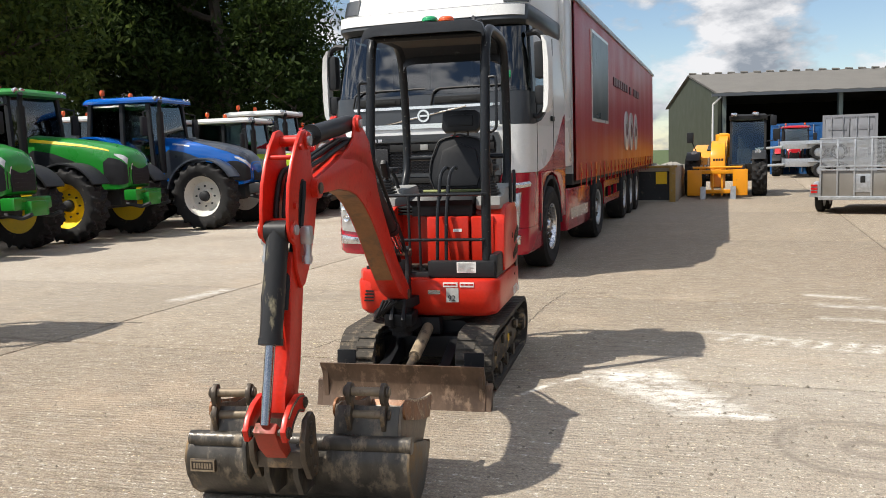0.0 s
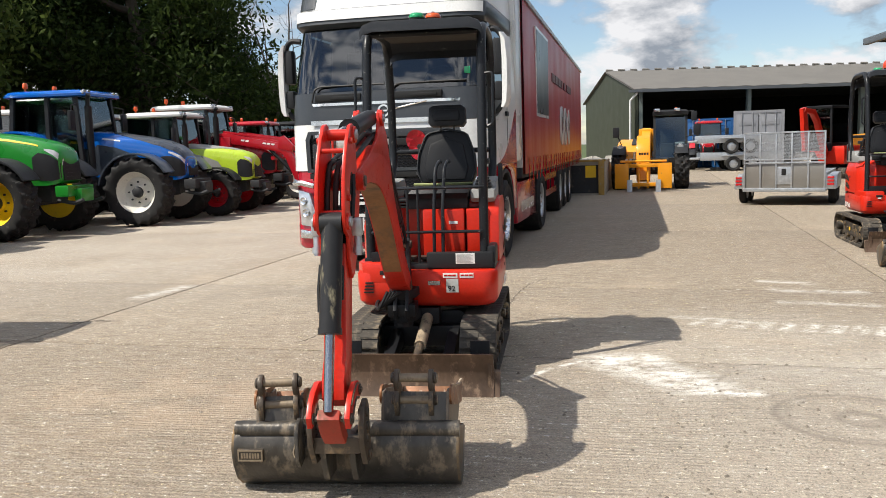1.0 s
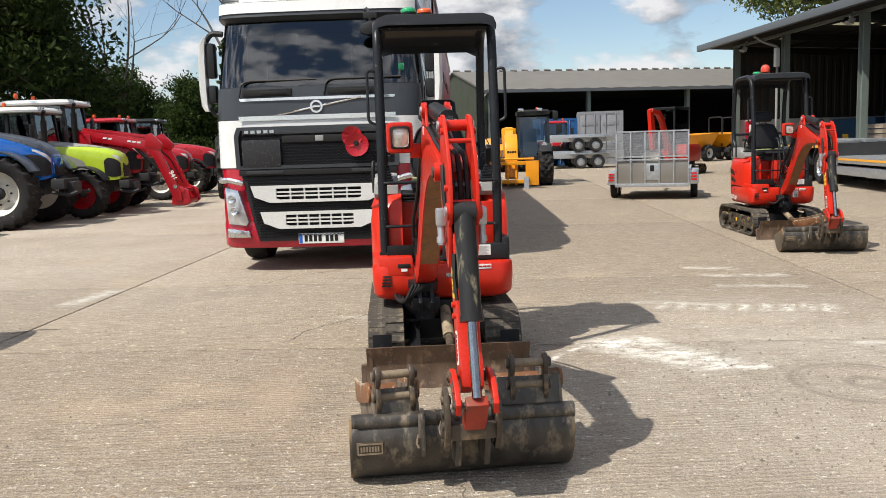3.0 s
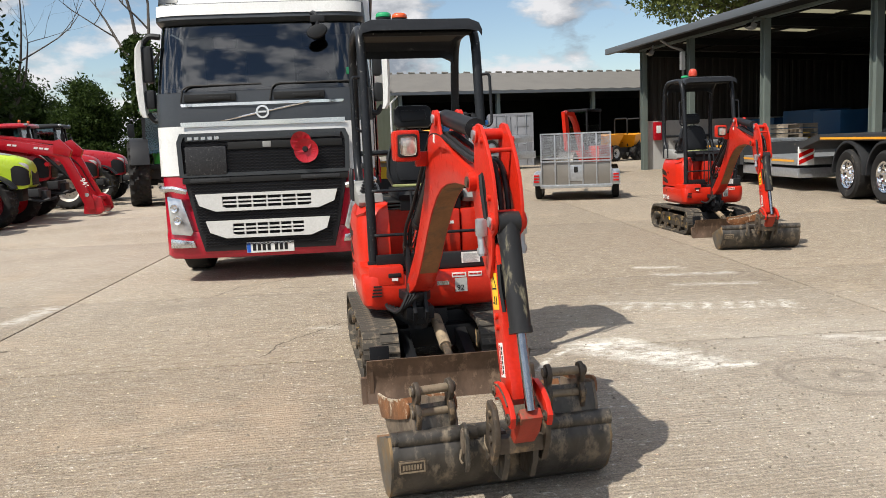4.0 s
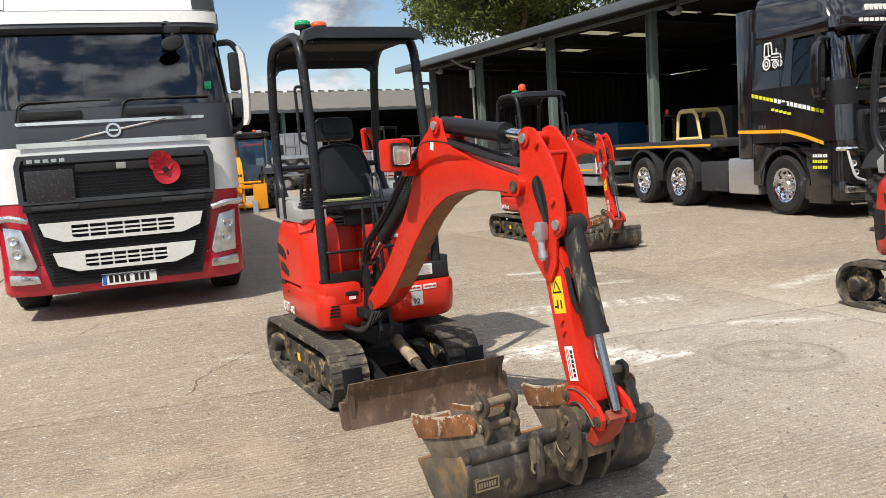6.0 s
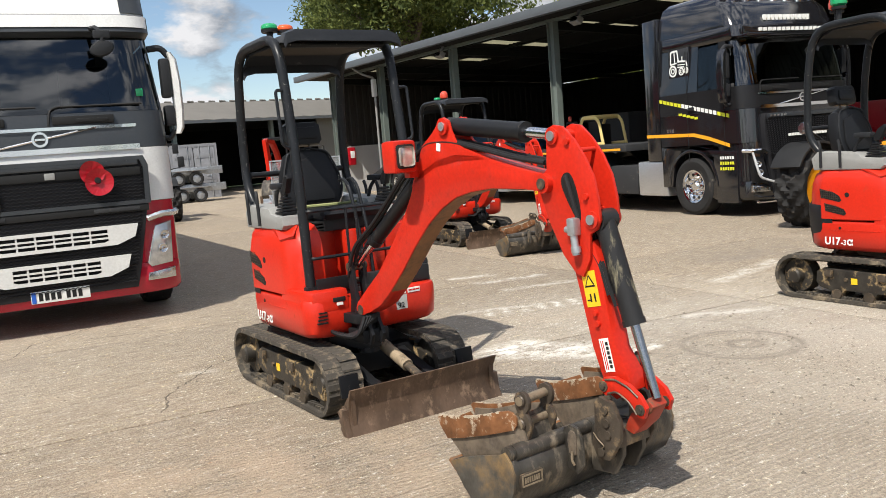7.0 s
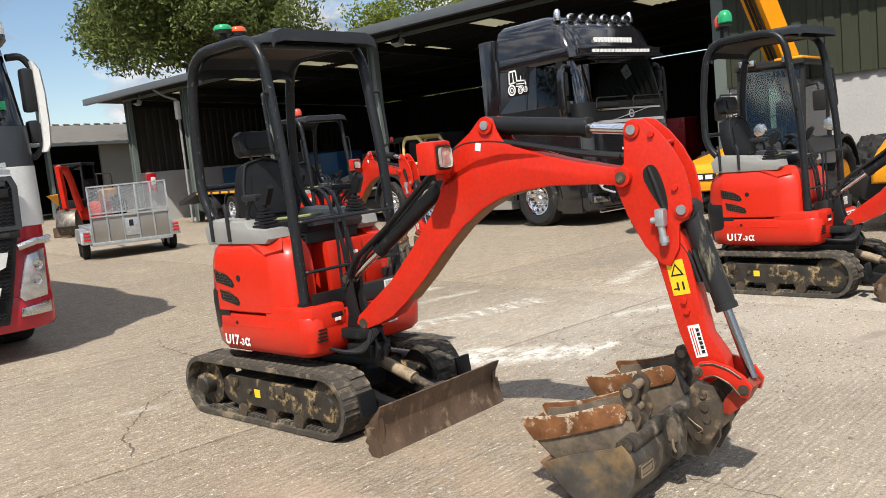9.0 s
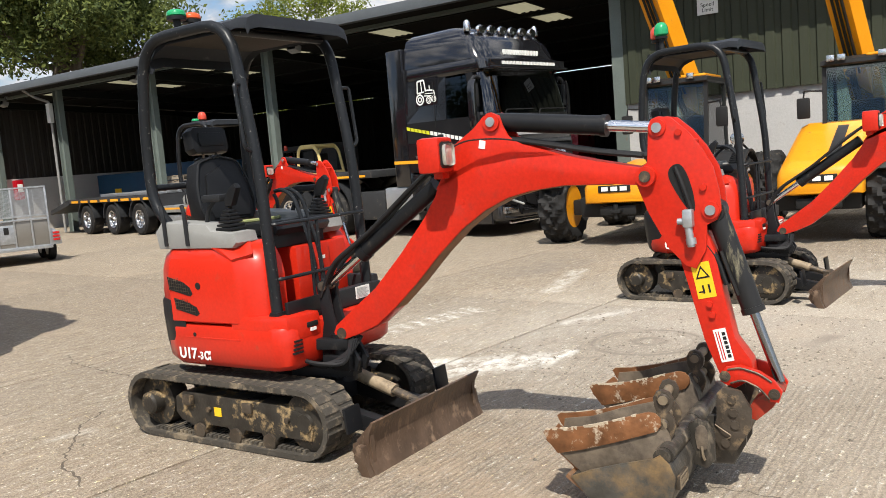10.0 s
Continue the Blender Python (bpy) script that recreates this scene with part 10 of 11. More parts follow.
# ---- galvanised plant trailer with mesh ramp ----
def cage_trailer(m):
    tr = thing("plant_trailer", "galvanised plant trailer with raised mesh ramp", "trailer", m)
    bm = B()
    box(bm, -0.86, 0.86, 0.0, 0.06, 0.36, 0.90, 0.006)
    rp = part("tail_panel", bm, material("aluminium_panel", (0.25, 0.235, 0.21), 0.4, metal=0.5, vary=0.15, scale=3), tr, "plain aluminium tail panel")
    bm = B()
    for x in (-0.87, -0.52, -0.17, 0.17, 0.52, 0.87):
        box(bm, x - 0.018, x + 0.018, -0.03, 0.0, 0.33, 1.58, 0.003)
    for z in (0.33, 0.91, 0.98, 1.56):
        box(bm, -0.89, 0.89, -0.034, 0.004, z, z + 0.035, 0.003)
    part("ramp_frame", bm, M_GALV, tr, "galvanised ramp frame")
    bm = B()
    for k in range(34):
        z = 0.99 + 0.0165 * k
        box(bm, -0.87, 0.87, -0.015, -0.008, z, z + 0.0085)
    for k in range(8):
        x = -0.86 + 1.72 * k / 7
        box(bm, x - 0.0025, x + 0.0025, -0.018, -0.010, 0.98, 1.56)
    part("ramp_mesh", bm, M_GALV, tr, "expanded metal ramp mesh", kind="stuff")
    bm = B()
    box(bm, -0.16, 0.16, -0.012, 0.0, 0.46, 0.84, 0.004)
    part("plate_panel", bm, M_GALV, rp)
    bm = B()
    box(bm, -0.05, 0.05, -0.02, -0.012, 0.66, 0.80, 0.004)
    part("latch", bm, M_INK, rp)
    bm = B()
    box(bm, -0.90, 0.90, -0.05, 3.0, 0.30, 0.38, 0.01)
    for s in (-1, 1):
        box(bm, min(s * 0.92, s * 0.88), max(s * 0.92, s * 0.88), 0.0, 3.0, 0.34, 0.70, 0.005)
    box(bm, -0.90, 0.90, 2.96, 3.0, 0.34, 0.70)
    cyl(bm, (0, 3.0, 0.38), (0, 4.2, 0.42), 0.05, 10)
    part("trailer_bed", bm, M_GALV, tr, "galvanised trailer bed")
    for s in (-1, 1):
        bm = B()
        prism(bm, [(0.36, 0.35), (0.42, 0.60), (0.6, 0.66), (1.72, 0.66), (1.90, 0.60), (1.96, 0.35)], "x", min(s * 0.93, s * 1.11), max(s * 0.93, s * 1.11), 0.01)
        part("mudguard", bm, M_GALV, tr)
        for y in (0.80, 1.52):
            bm = B()
            lathe(bm, [(0, 0.06), (0.08, 0.06), (0.18, 0.03), (0.19, -0.08), (0, -0.08)], (s * 1.0, y, 0.30), (s, 0, 0), 18)
            wh = part("wheel", bm, M_GALV, tr)
            tyre_part(wh, (s * 1.0, y, 0.30), 0.30, 0.17, 0.19)
        bm = B()
        prism(bm, [(s * 0.90, 0.36), (s * 1.11, 0.36), (s * 1.08, 0.55), (s * 1.0, 0.66), (s * 0.90, 0.66)], "y", 0.02, 0.12, 0.01)
        part("lamp_board", bm, M_GALV, tr)
        bm = B()
        for z in (0.44, 0.51, 0.58):
            box(bm, min(s * 0.93, s * 1.07), max(s * 0.93, s * 1.07), -0.005, 0.02, z, z + 0.045, 0.006)
        part("tail_lamp", bm, M_LAMPRED, tr, "red tail lamp")
    return tr


cage_trailer(pose(4.36, 19.0, 0, 0, 0, -20.5) @ Matrix.Diagonal((0.93, 1, 1, 1)))


# ---- trees ----
def leaf_material(name, colour):
    mt = bpy.data.materials.new(name)
    mt.use_nodes = True
    N, L = mt.node_tree.nodes, mt.node_tree.links
    bsdf = N["Principled BSDF"]
    geo = N.new("ShaderNodeNewGeometry")
    rp = N.new("ShaderNodeValToRGB")
    rp.color_ramp.elements[0].color = (*(c * 0.55 for c in colour), 1)
    rp.color_ramp.elements[1].color = (min(1, colour[0] * 1.7), min(1, colour[1] * 1.45), colour[2] * 1.1, 1)
    L.new(geo.outputs["Random Per Island"], rp.inputs[0])
    L.new(rp.outputs[0], bsdf.inputs["Base Color"])
    bsdf.inputs["Roughness"].default_value = 0.6
    bsdf.inputs["Specular IOR Level"].default_value = 0.10
    tr = N.new("ShaderNodeBsdfTranslucent")
    L.new(rp.outputs[0], tr.inputs["Color"])
    mx = N.new("ShaderNodeMixShader")
    mx.inputs[0].default_value = 0.36
    L.new(bsdf.outputs[0], mx.inputs[1]); L.new(tr.outputs[0], mx.inputs[2])
    L.new(mx.outputs[0], N["Material Output"].inputs["Surface"])
    return mt


M_BARK = material("bark", (0.085, 0.068, 0.052), 0.9, vary=0.3, scale=6, bump=0.02, bump_scale=14)
M_DEADWOOD = material("dead_grey_wood", (0.10, 0.088, 0.078), 0.85, vary=0.25, scale=5, bump=0.01, bump_scale=20)
M_LEAF = leaf_material("dark_broadleaf", (0.028, 0.052, 0.015))
M_LEAF2 = leaf_material("mid_green_leaf", (0.064, 0.104, 0.030))
M_LEAF4 = leaf_material("sunlit_green_leaf", (0.105, 0.145, 0.055))
M_LEAF3 = leaf_material("yellow_green_leaf", (0.14, 0.19, 0.035))


def limb(bm, p, d, length, r, rg, depth, tips, bend=0.25, up=0.12, fork=3, low=2):
    """A tapered limb that forks; collects the ends."""
    n = 5
    pts, rad = [p.copy()], [r]
    for k in range(n):
        d = (d + Vector((rg.gauss(0, bend), rg.gauss(0, bend), rg.gauss(0, bend * 0.6) + up)) * 0.4).normalized()
        pts.append(pts[-1] + d * (length / n))
        rad.append(r * (1 - 0.62 * (k + 1) / n))
    u = None
    rows = []
    sides = 7 if r > 0.1 else 5
    for i, q in enumerate(pts):
        dd = (pts[min(i + 1, n)] - pts[max(i - 1, 0)]).normalized()
        u = dd.orthogonal() if u is None else u - dd * u.dot(dd)
        u.normalize()
        v = dd.cross(u)
        rows.append([bm.verts.new(q + (u * math.cos(k * math.tau / sides) + v * math.sin(k * math.tau / sides)) * rad[i]) for k in range(sides)])
    for A, C in zip(rows, rows[1:]):
        for k in range(sides):
            bm.faces.new((A[k], A[(k + 1) % sides], C[(k + 1) % sides], C[k]))
    tips.append((pts[-1], depth))
    if depth <= low:
        tips.append((pts[3], depth))
    if depth > 0:
        for k in range(fork):
            i = rg.choice((2, 3, 4, 5)) if k else n
            a = Vector((rg.gauss(0, 1), rg.gauss(0, 1), rg.gauss(0.15, 0.6))).normalized()
            limb(bm, pts[i], (d * 0.55 + a * 0.75).normalized(), length * rg.uniform(0.55, 0.78), rad[i] * 0.72, rg, depth - 1, tips, bend, up, fork, low)


def leaves_mesh(name, centres, count, spread, size, seed, mat):
    """Many small folded leaf sprays scattered round the given centres."""
    rs = np.random.RandomState(seed)
    C = np.array([tuple(c) for c in centres])
    idx = rs.randint(0, len(C), count)
    off = rs.normal(0, 1, (count, 3))
    off *= (spread * rs.uniform(0.3, 1.0, (count, 1)) ** 0.6) / np.maximum(1e-6, np.linalg.norm(off, axis=1, keepdims=True)) * np.array([1, 1, 0.75])
    pos = C[idx] + off
    a = rs.normal(0, 1, (count, 3)); a /= np.linalg.norm(a, axis=1, keepdims=True)
    b = np.cross(a, rs.normal(0, 1, (count, 3))); b /= np.linalg.norm(b, axis=1, keepdims=True)
    c = np.cross(a, b)
    s = size * rs.uniform(0.55, 1.25, (count, 1))
    v = np.stack([pos - a * s, pos - b * s * 0.42 + c * s * 0.12, pos + a * s, pos + b * s * 0.42 + c * s * 0.12], 1).reshape(-1, 3)
    me = bpy.data.meshes.new(name)
    me.vertices.add(count * 4)
    me.vertices.foreach_set("co", v.ravel())
    base = np.arange(count)[:, None] * 4
    tri = np.concatenate([base + np.array([[0, 1, 2]]), base + np.array([[0, 2, 3]])], 1).ravel()
    me.loops.add(count * 6)
    me.loops.foreach_set("vertex_index", tri)
    me.polygons.add(count * 2)
    me.polygons.foreach_set("loop_start", np.arange(count * 2) * 3)
    me.polygons.foreach_set("loop_total", np.full(count * 2, 3))
    me.update(calc_edges=True)
    me.materials.append(mat)
    return me


def tree(label, x, y, height, seed, leaf=None, count=9000, size=0.26, spread=1.15, trunk=None, lean=0.0, group="trees round the yard", fork=3, low_crown=0.22):
    rg = random.Random(seed)
    t = thing("tree", label, "tree", pose(x, y, 0), group=group)
    bm = B()
    tips = []
    r = trunk or height * 0.022
    P = Vector((0, 0, -0.1))
    d = Vector((lean, 0, 1)).normalized()
    pts = [P]
    for k in range(6):
        d = (d + Vector((rg.gauss(0, 0.07), rg.gauss(0, 0.07), 0.1))).normalized()
        pts.append(pts[-1] + d * height * 0.115)
    tube(bm, pts, r, 9)
    for i, v in enumerate(bm.verts):
        f = v.co.z / (height * 0.7)
        k = min(6, i // 9)
        c = pts[k]
        v.co.x, v.co.y = c.x + (v.co.x - c.x) * (1.25 - 0.7 * f), c.y + (v.co.y - c.y) * (1.25 - 0.7 * f)
    for k in range(11):
        f = low_crown + (0.68 - low_crown) * k / 10
        i = min(5, int(f / 0.115))
        q = pts[i].lerp(pts[i + 1], min(1, f / 0.115 - i))
        a = k * 2.4 + rg.uniform(-0.4, 0.4)
        dd = Vector((math.cos(a), math.sin(a), rg.uniform(0.1, 0.55))).normalized()
        limb(bm, q, dd, height * rg.uniform(0.20, 0.30) * (1.05 - 0.4 * f), r * 0.5, rg, 2, tips, fork=fork)
    limb(bm, pts[-1], d, height * 0.22, r * 0.5, rg, 2, tips, fork=fork)
    part("trunk", bm, M_BARK, t, "rough brown trunk and limbs")
    if leaf:
        ob = new("crown", leaves_mesh("crown", [p for p, _ in tips], count, spread, size, seed, leaf))
        ob.parent = t
        tagged(ob, "dense leafy crown with gaps")
    return t


tree("tall dark green broadleaf tree behind the tractors", -20.2, 39.2, 17.0, 11, M_LEAF, 39000, 0.17, 1.7, low_crown=0.10)
tree("tall dark green broadleaf tree behind the tractors", -25.5, 37.0, 18.0, 12, M_LEAF, 41600, 0.17, 1.8, low_crown=0.10)
tree("tall dark green broadleaf tree behind the tractors", -29.5, 35.0, 17.5, 13, M_LEAF2, 41600, 0.17, 1.8, low_crown=0.08)
tree("tall dark green broadleaf tree behind the tractors", -26.5, 28.5, 16.0, 14, M_LEAF2, 39000, 0.16, 1.6, low_crown=0.10)
tree("tall green broadleaf tree behind the tractors", -23.0, 23.0, 15.0, 15, M_LEAF2, 36400, 0.15, 1.5, low_crown=0.10)
tree("broadleaf tree at the end of the tree line", -24.5, 47.0, 16.0, 16, M_LEAF, 36400, 0.17, 1.7, low_crown=0.08)
tree("small dark tree beside the tree line", -21.5, 55.0, 8.0, 17, M_LEAF, 23400, 0.16, 1.2, low_crown=0.05)
tree("rounded green tree in the distance", -23.0, 72.0, 7.6, 18, M_LEAF, 23400, 0.17, 1.3, low_crown=0.06)
tree("rounded green tree in the distance", -29.0, 74.0, 7.2, 19, M_LEAF, 23400, 0.17, 1.3, low_crown=0.06)
tree("rounded green tree in the distance", -17.5, 70.0, 6.6, 20, M_LEAF, 20800, 0.17, 1.2, low_crown=0.06)
tree("rounded green tree in the distance", -12.0, 78.0, 6.4, 21, M_LEAF, 20800, 0.17, 1.2, low_crown=0.06)
tree("tall broadleaf tree behind the machinery shed", 25.8, 52.0, 19.5, 22, M_LEAF4, 52000, 0.17, 1.6, low_crown=0.46)
tree("broadleaf tree behind the machinery shed", 23.3, 45.9, 17.0, 23, M_LEAF4, 46000, 0.17, 1.5, low_crown=0.46)
tree("yellow-green tree beyond the shed roof", 39.2, 41.4, 13.6, 24, M_LEAF3, 36400, 0.14, 1.3)

# dead trees with ivy at their feet
def dead_tree(x, y, trunk, spread, seed, ivy, label):
    rg = random.Random(seed)
    dead = thing("dead_tree", label, "tree", pose(x, y, 0), group="dead trees")
    bm = B()
    tips = []
    limb(bm, Vector((0, 0, -0.1)), Vector((0.10, 0, 1)), trunk, 0.22, rg, 0, tips, 0.1, 0.2)
    for d_, L_ in (((-0.9, 0.1, 0.9), 4.6), ((-0.25, 0, 1.2), 6.2), ((0.3, 0.1, 1.2), 6.4), ((0.75, 0, 0.9), 4.2)):
        limb(bm, tips[0][0] - Vector((0, 0, rg.uniform(0.1, 1.2))), Vector(d_).normalized(), L_ * spread, 0.10 * spread, rg, 3, [], 0.26, 0.12, 3)
    part("trunk", bm, M_DEADWOOD, dead, "bare grey branches")
    ob = new("ivy", leaves_mesh("ivy", [Vector((rg.gauss(0.2, 0.45), rg.gauss(0, 0.5), rg.uniform(0.3, ivy))) for _ in range(int(11 * ivy))], int(900 * ivy), 0.6, 0.16, seed, M_LEAF))
    ob.parent = dead
    tagged(ob, "dark ivy sleeve")
    return dead


dead_tree(-16.6, 46.5, 5.2, 0.85, 77, 5.0, "bare dead tree with ivy round its trunk")
dead_tree(-9.8, 46.0, 6.4, 1.05, 91, 7.2, "tall bare dead tree thickly grown with ivy")


# ---- smaller machines and stock in the yard ----
def cabbed_excavator(m):
    ex = thing("cab_excavator", "red mini excavator with enclosed black cab", "excavator", m, group="mini excavators in the yard")
    for s in (-1, 1):
        excavator_track(ex, s * 0.75, s * 0.45)
    bm = B()
    box(bm, -0.45, 0.45, -0.5, 0.5, 0.15, 0.48, 0.03)
    part("undercarriage", bm, M_BLACK, ex)
    bm = B()
    loft(bm, [plan_row(z, 0.72, -0.75, 0.35, b, 12, i) for z, b, i in ((0.50, 0.5, 0.05), (0.60, 0.55, 0), (1.0, 0.55, 0), (1.12, 0.5, 0.06))])
    part("body", bm, M_BOOM, ex, "red upper body")
    bm = B()
    for x in (-0.66, 0.22):
        for y in (-0.72, 0.35):
            box(bm, x - 0.035, x + 0.035, y - 0.035, y + 0.035, 1.0, 2.45, 0.01)
    box(bm, -0.72, 0.28, -0.80, 0.42, 2.42, 2.52, 0.03)
    box(bm, -0.70, 0.26, -0.76, 0.38, 0.95, 1.25, 0.02)
    part("cab_frame", bm, M_BLACK, ex, "black cab frame")
    bm = B()
    for x in (-0.66, 0.22):
        box(bm, x - 0.004, x + 0.004, -0.70, 0.33, 1.25, 2.42)
    for y in (-0.72, 0.35):
        box(bm, -0.63, 0.19, y - 0.004, y + 0.004, 1.25, 2.42)
    part("cab_glass", bm, M_GLASSDARK, ex)
    bm = B()
    prism(bm, [(-0.70, 0.85), (-0.80, 1.0), (-1.3, 2.0), (-1.6, 2.38), (-2.2, 2.42), (-2.25, 2.30), (-1.7, 2.22), (-1.45, 1.95), (-0.95, 0.85)], "x", -0.02, 0.16, 0.01)
    part("boom", bm, M_BOOM, ex, "red folded boom")
    bm = B()
    prism(bm, [(-2.1, 2.45), (-2.32, 2.40), (-2.15, 1.0), (-2.0, 0.95), (-1.95, 1.6)], "x", -0.0, 0.14, 0.01)
    part("arm", bm, M_BOOM, ex)
    bm = B()
    prism(bm, [(-1.55, 0.35), (-1.75, 0.12), (-2.05, 0.1), (-2.3, 0.4), (-2.2, 0.8), (-2.0, 0.95)], "x", -0.25, 0.40, 0.01)
    part("bucket", bm, M_BUCKET, ex)
    bm = B()
    box(bm, -0.78, 0.78, -1.35, -1.28, 0.0, 0.35, 0.01)
    for x in (-0.4, 0.4):
        box(bm, x - 0.05, x + 0.05, -1.3, -0.4, 0.15, 0.25)
    part("dozer_blade", bm, M_BLADE, ex)
    return ex


cabbed_excavator(pose(9.25, 31.3, 0, 0, 0, -47))


def container(label, m, mat, L_=6.06):
    ct = thing("shipping_container", label, "container", m, group="shipping containers")
    bm = B()
    W = 2.44
    for x0, x1, y in ((0, L_, 0), (0, L_, W)):
        n = int(L_ / 0.28)
        pr = []
        for k in range(n):
            for f, h in ((0.0, 0), (0.35, 0), (0.5, 1), (0.85, 1)):
                pr.append((L_ * (k + f) / n, y + (0.036 * h if y == 0 else -0.036 * h)))
        loft(bm, [[(x, yy, z) for x, yy in pr] for z in (0.12, 2.45)], closed=False)
    box(bm, 0, L_, 0.03, W - 0.03, 2.40, 2.50)
    box(bm, 0, L_, 0.03, W - 0.03, 0.05, 0.14)
    box(bm, L_ - 0.05, L_, 0.03, W - 0.03, 0.1, 2.45)
    part("body", bm, mat, ct, "corrugated steel sides")
    bm = B()
    for x in (0.0, L_ - 0.1):
        for y in (0.0, W - 0.1):
            box(bm, x - 0.01, x + 0.11, y - 0.01, y + 0.11, 0.0, 2.59)
    for z in (0.0, 2.47):
        for y in (0.0, W - 0.1):
            box(bm, 0, L_, y - 0.008, y + 0.108, z, z + 0.12)
        box(bm, -0.012, 0.1, 0, W, z, z + 0.12)
    part("corner_post", bm, mat, ct)
    for y in (0.12, 1.24):
        bm = B()
        box(bm, 0.0, 0.05, y, y + 1.08, 0.14, 2.45, 0.006)
        for k in range(4):
            box(bm, -0.02, 0.0, y + 0.12, y + 0.96, 0.35 + 0.52 * k, 0.62 + 0.52 * k, 0.006)
        dr = part("door", bm, mat, ct, "pressed steel door leaf")
        bm = B()
        for yy in (y + 0.28, y + 0.80):
            cyl(bm, (-0.045, yy, 0.1), (-0.045, yy, 2.5), 0.018, 8)
            box(bm, -0.05, -0.03, yy - 0.02, yy + 0.22, 1.05, 1.09)
        part("lock_rod", bm, M_GALV, dr)
    return ct


M_CONTG = material("grey_container_paint", (0.21, 0.215, 0.23), 0.5, vary=0.1, scale=2, dirt=0.15, dirt_colour=(0.2, 0.13, 0.09))
M_CONTB = material("blue_container_paint", (0.012, 0.085, 0.25), 0.5, vary=0.12, scale=2, dirt=0.15, dirt_colour=(0.2, 0.13, 0.09))
container("grey shipping container with closed doors", pose(11.02, 45.2, 0, 0, 0, 78) @ Matrix.Diagonal((1, 1, 1.118, 1)), M_CONTG)
container("blue shipping container at the shed front", pose(8.75, 46.4, 0, 0, 0, 80) @ Matrix.Diagonal((1, 1, 1.0, 1)), M_CONTB)


def flat_trailer(m, z=0.0, label="galvanised flat trailer stacked in the yard"):
    tr = thing("flat_trailer", label, "trailer", m @ pose(0, 0, z), group="stacked galvanised trailers")
    bm = B()
    box(bm, -1.9, 1.7, -0.9, 0.9, 0.55, 0.66, 0.01)
    for y in (-0.88, 0.88):
        box(bm, -1.9, 1.7, y - 0.03, y + 0.03, 0.50, 0.86, 0.01)
    tube(bm, [(-1.9, -0.7, 0.60), (-3.0, 0, 0.55), (-1.9, 0.7, 0.60)], 0.05, 8)
    part("trailer_bed", bm, M_GALV, tr, "galvanised bed and drawbar")
    for y in (-0.98, 0.98):
        for x in (-0.42, 0.42):
            bm = B()
            lathe(bm, [(0, 0.05), (0.1, 0.05), (0.2, 0.03), (0.21, -0.08), (0, -0.08)], (0, 0, 0), (1, 0, 0), 16)
            m2 = Matrix.Translation((x, y, 0.33)) @ Matrix.Rotation(radians(90 if y > 0 else -90), 4, 'Z')
            bmesh.ops.transform(bm, matrix=m2, verts=bm.verts)
            wh = part("wheel", bm, M_GALV, tr)
            ob = tyre_part(wh, (0, 0, 0), 0.33, 0.19, 0.2)
            ob.matrix_basis = m2
        bm = B()
        box(bm, -0.95, 0.95, min(y * 1.13, y * 0.93), max(y * 1.13, y * 0.93), 0.70, 0.74, 0.01)
        part("mudguard", bm, M_GALV, tr)
    return tr


flat_trailer(pose(8.1, 41.5, 0, 0, 0, -4), 0.0)
flat_trailer(pose(8.0, 41.5, 0, 0, 0, -4), 0.80)


def dumper(m, label):
    d = thing("site_dumper", label, "dumper", m, group="site dumpers")
    bm = B()
    loft(bm, [[(-0.5, -1.3, 0.75), (0.5, -1.3, 0.75), (0.5, -0.3, 0.75), (-0.5, -0.3, 0.75)], [(-0.85, -1.9, 1.45), (0.85, -1.9, 1.45), (0.85, -0.05, 1.55), (-0.85, -0.05, 1.55)]], caps=True)
    part("skip", bm, M_YELLOW, d, "yellow tipping skip")
    bm = B()
    box(bm, -0.35, 0.35, -1.2, 1.6, 0.45, 0.75, 0.03)
    box(bm, -0.6, 0.6, 0.9, 1.7, 0.7, 1.15, 0.05)
    part("chassis", bm, M_DARKGREY, d)
    bm = B()
    tube(bm, [(-0.45, 0.7, 0.8), (-0.45, 0.7, 2.4), (0.45, 0.7, 2.4), (0.45, 0.7, 0.8)], 0.04, 8, 0.15)
    part("roll_bar", bm, M_INK, d)
    bm = B()
    box(bm, -0.25, 0.25, 0.5, 0.9, 1.0, 1.12, 0.03)
    box(bm, -0.25, 0.25, 0.85, 0.95, 1.1, 1.5, 0.03)
    part("seat", bm, M_SEAT, d)
    for s in (-1, 1):
        for y in (-0.85, 1.15):
            farm_wheel(d, (s * 0.75, y, 0.45), 0.45, 0.35, s, M_OFFWHITE, 14)
    return d


dumper(pose(16.0, 46.0, 0, 0, 0, -60), "yellow site dumper by the far shed")
dumper(pose(17.6, 47.2, 0, 0, 0, -40), "yellow site dumper beside the far shed")


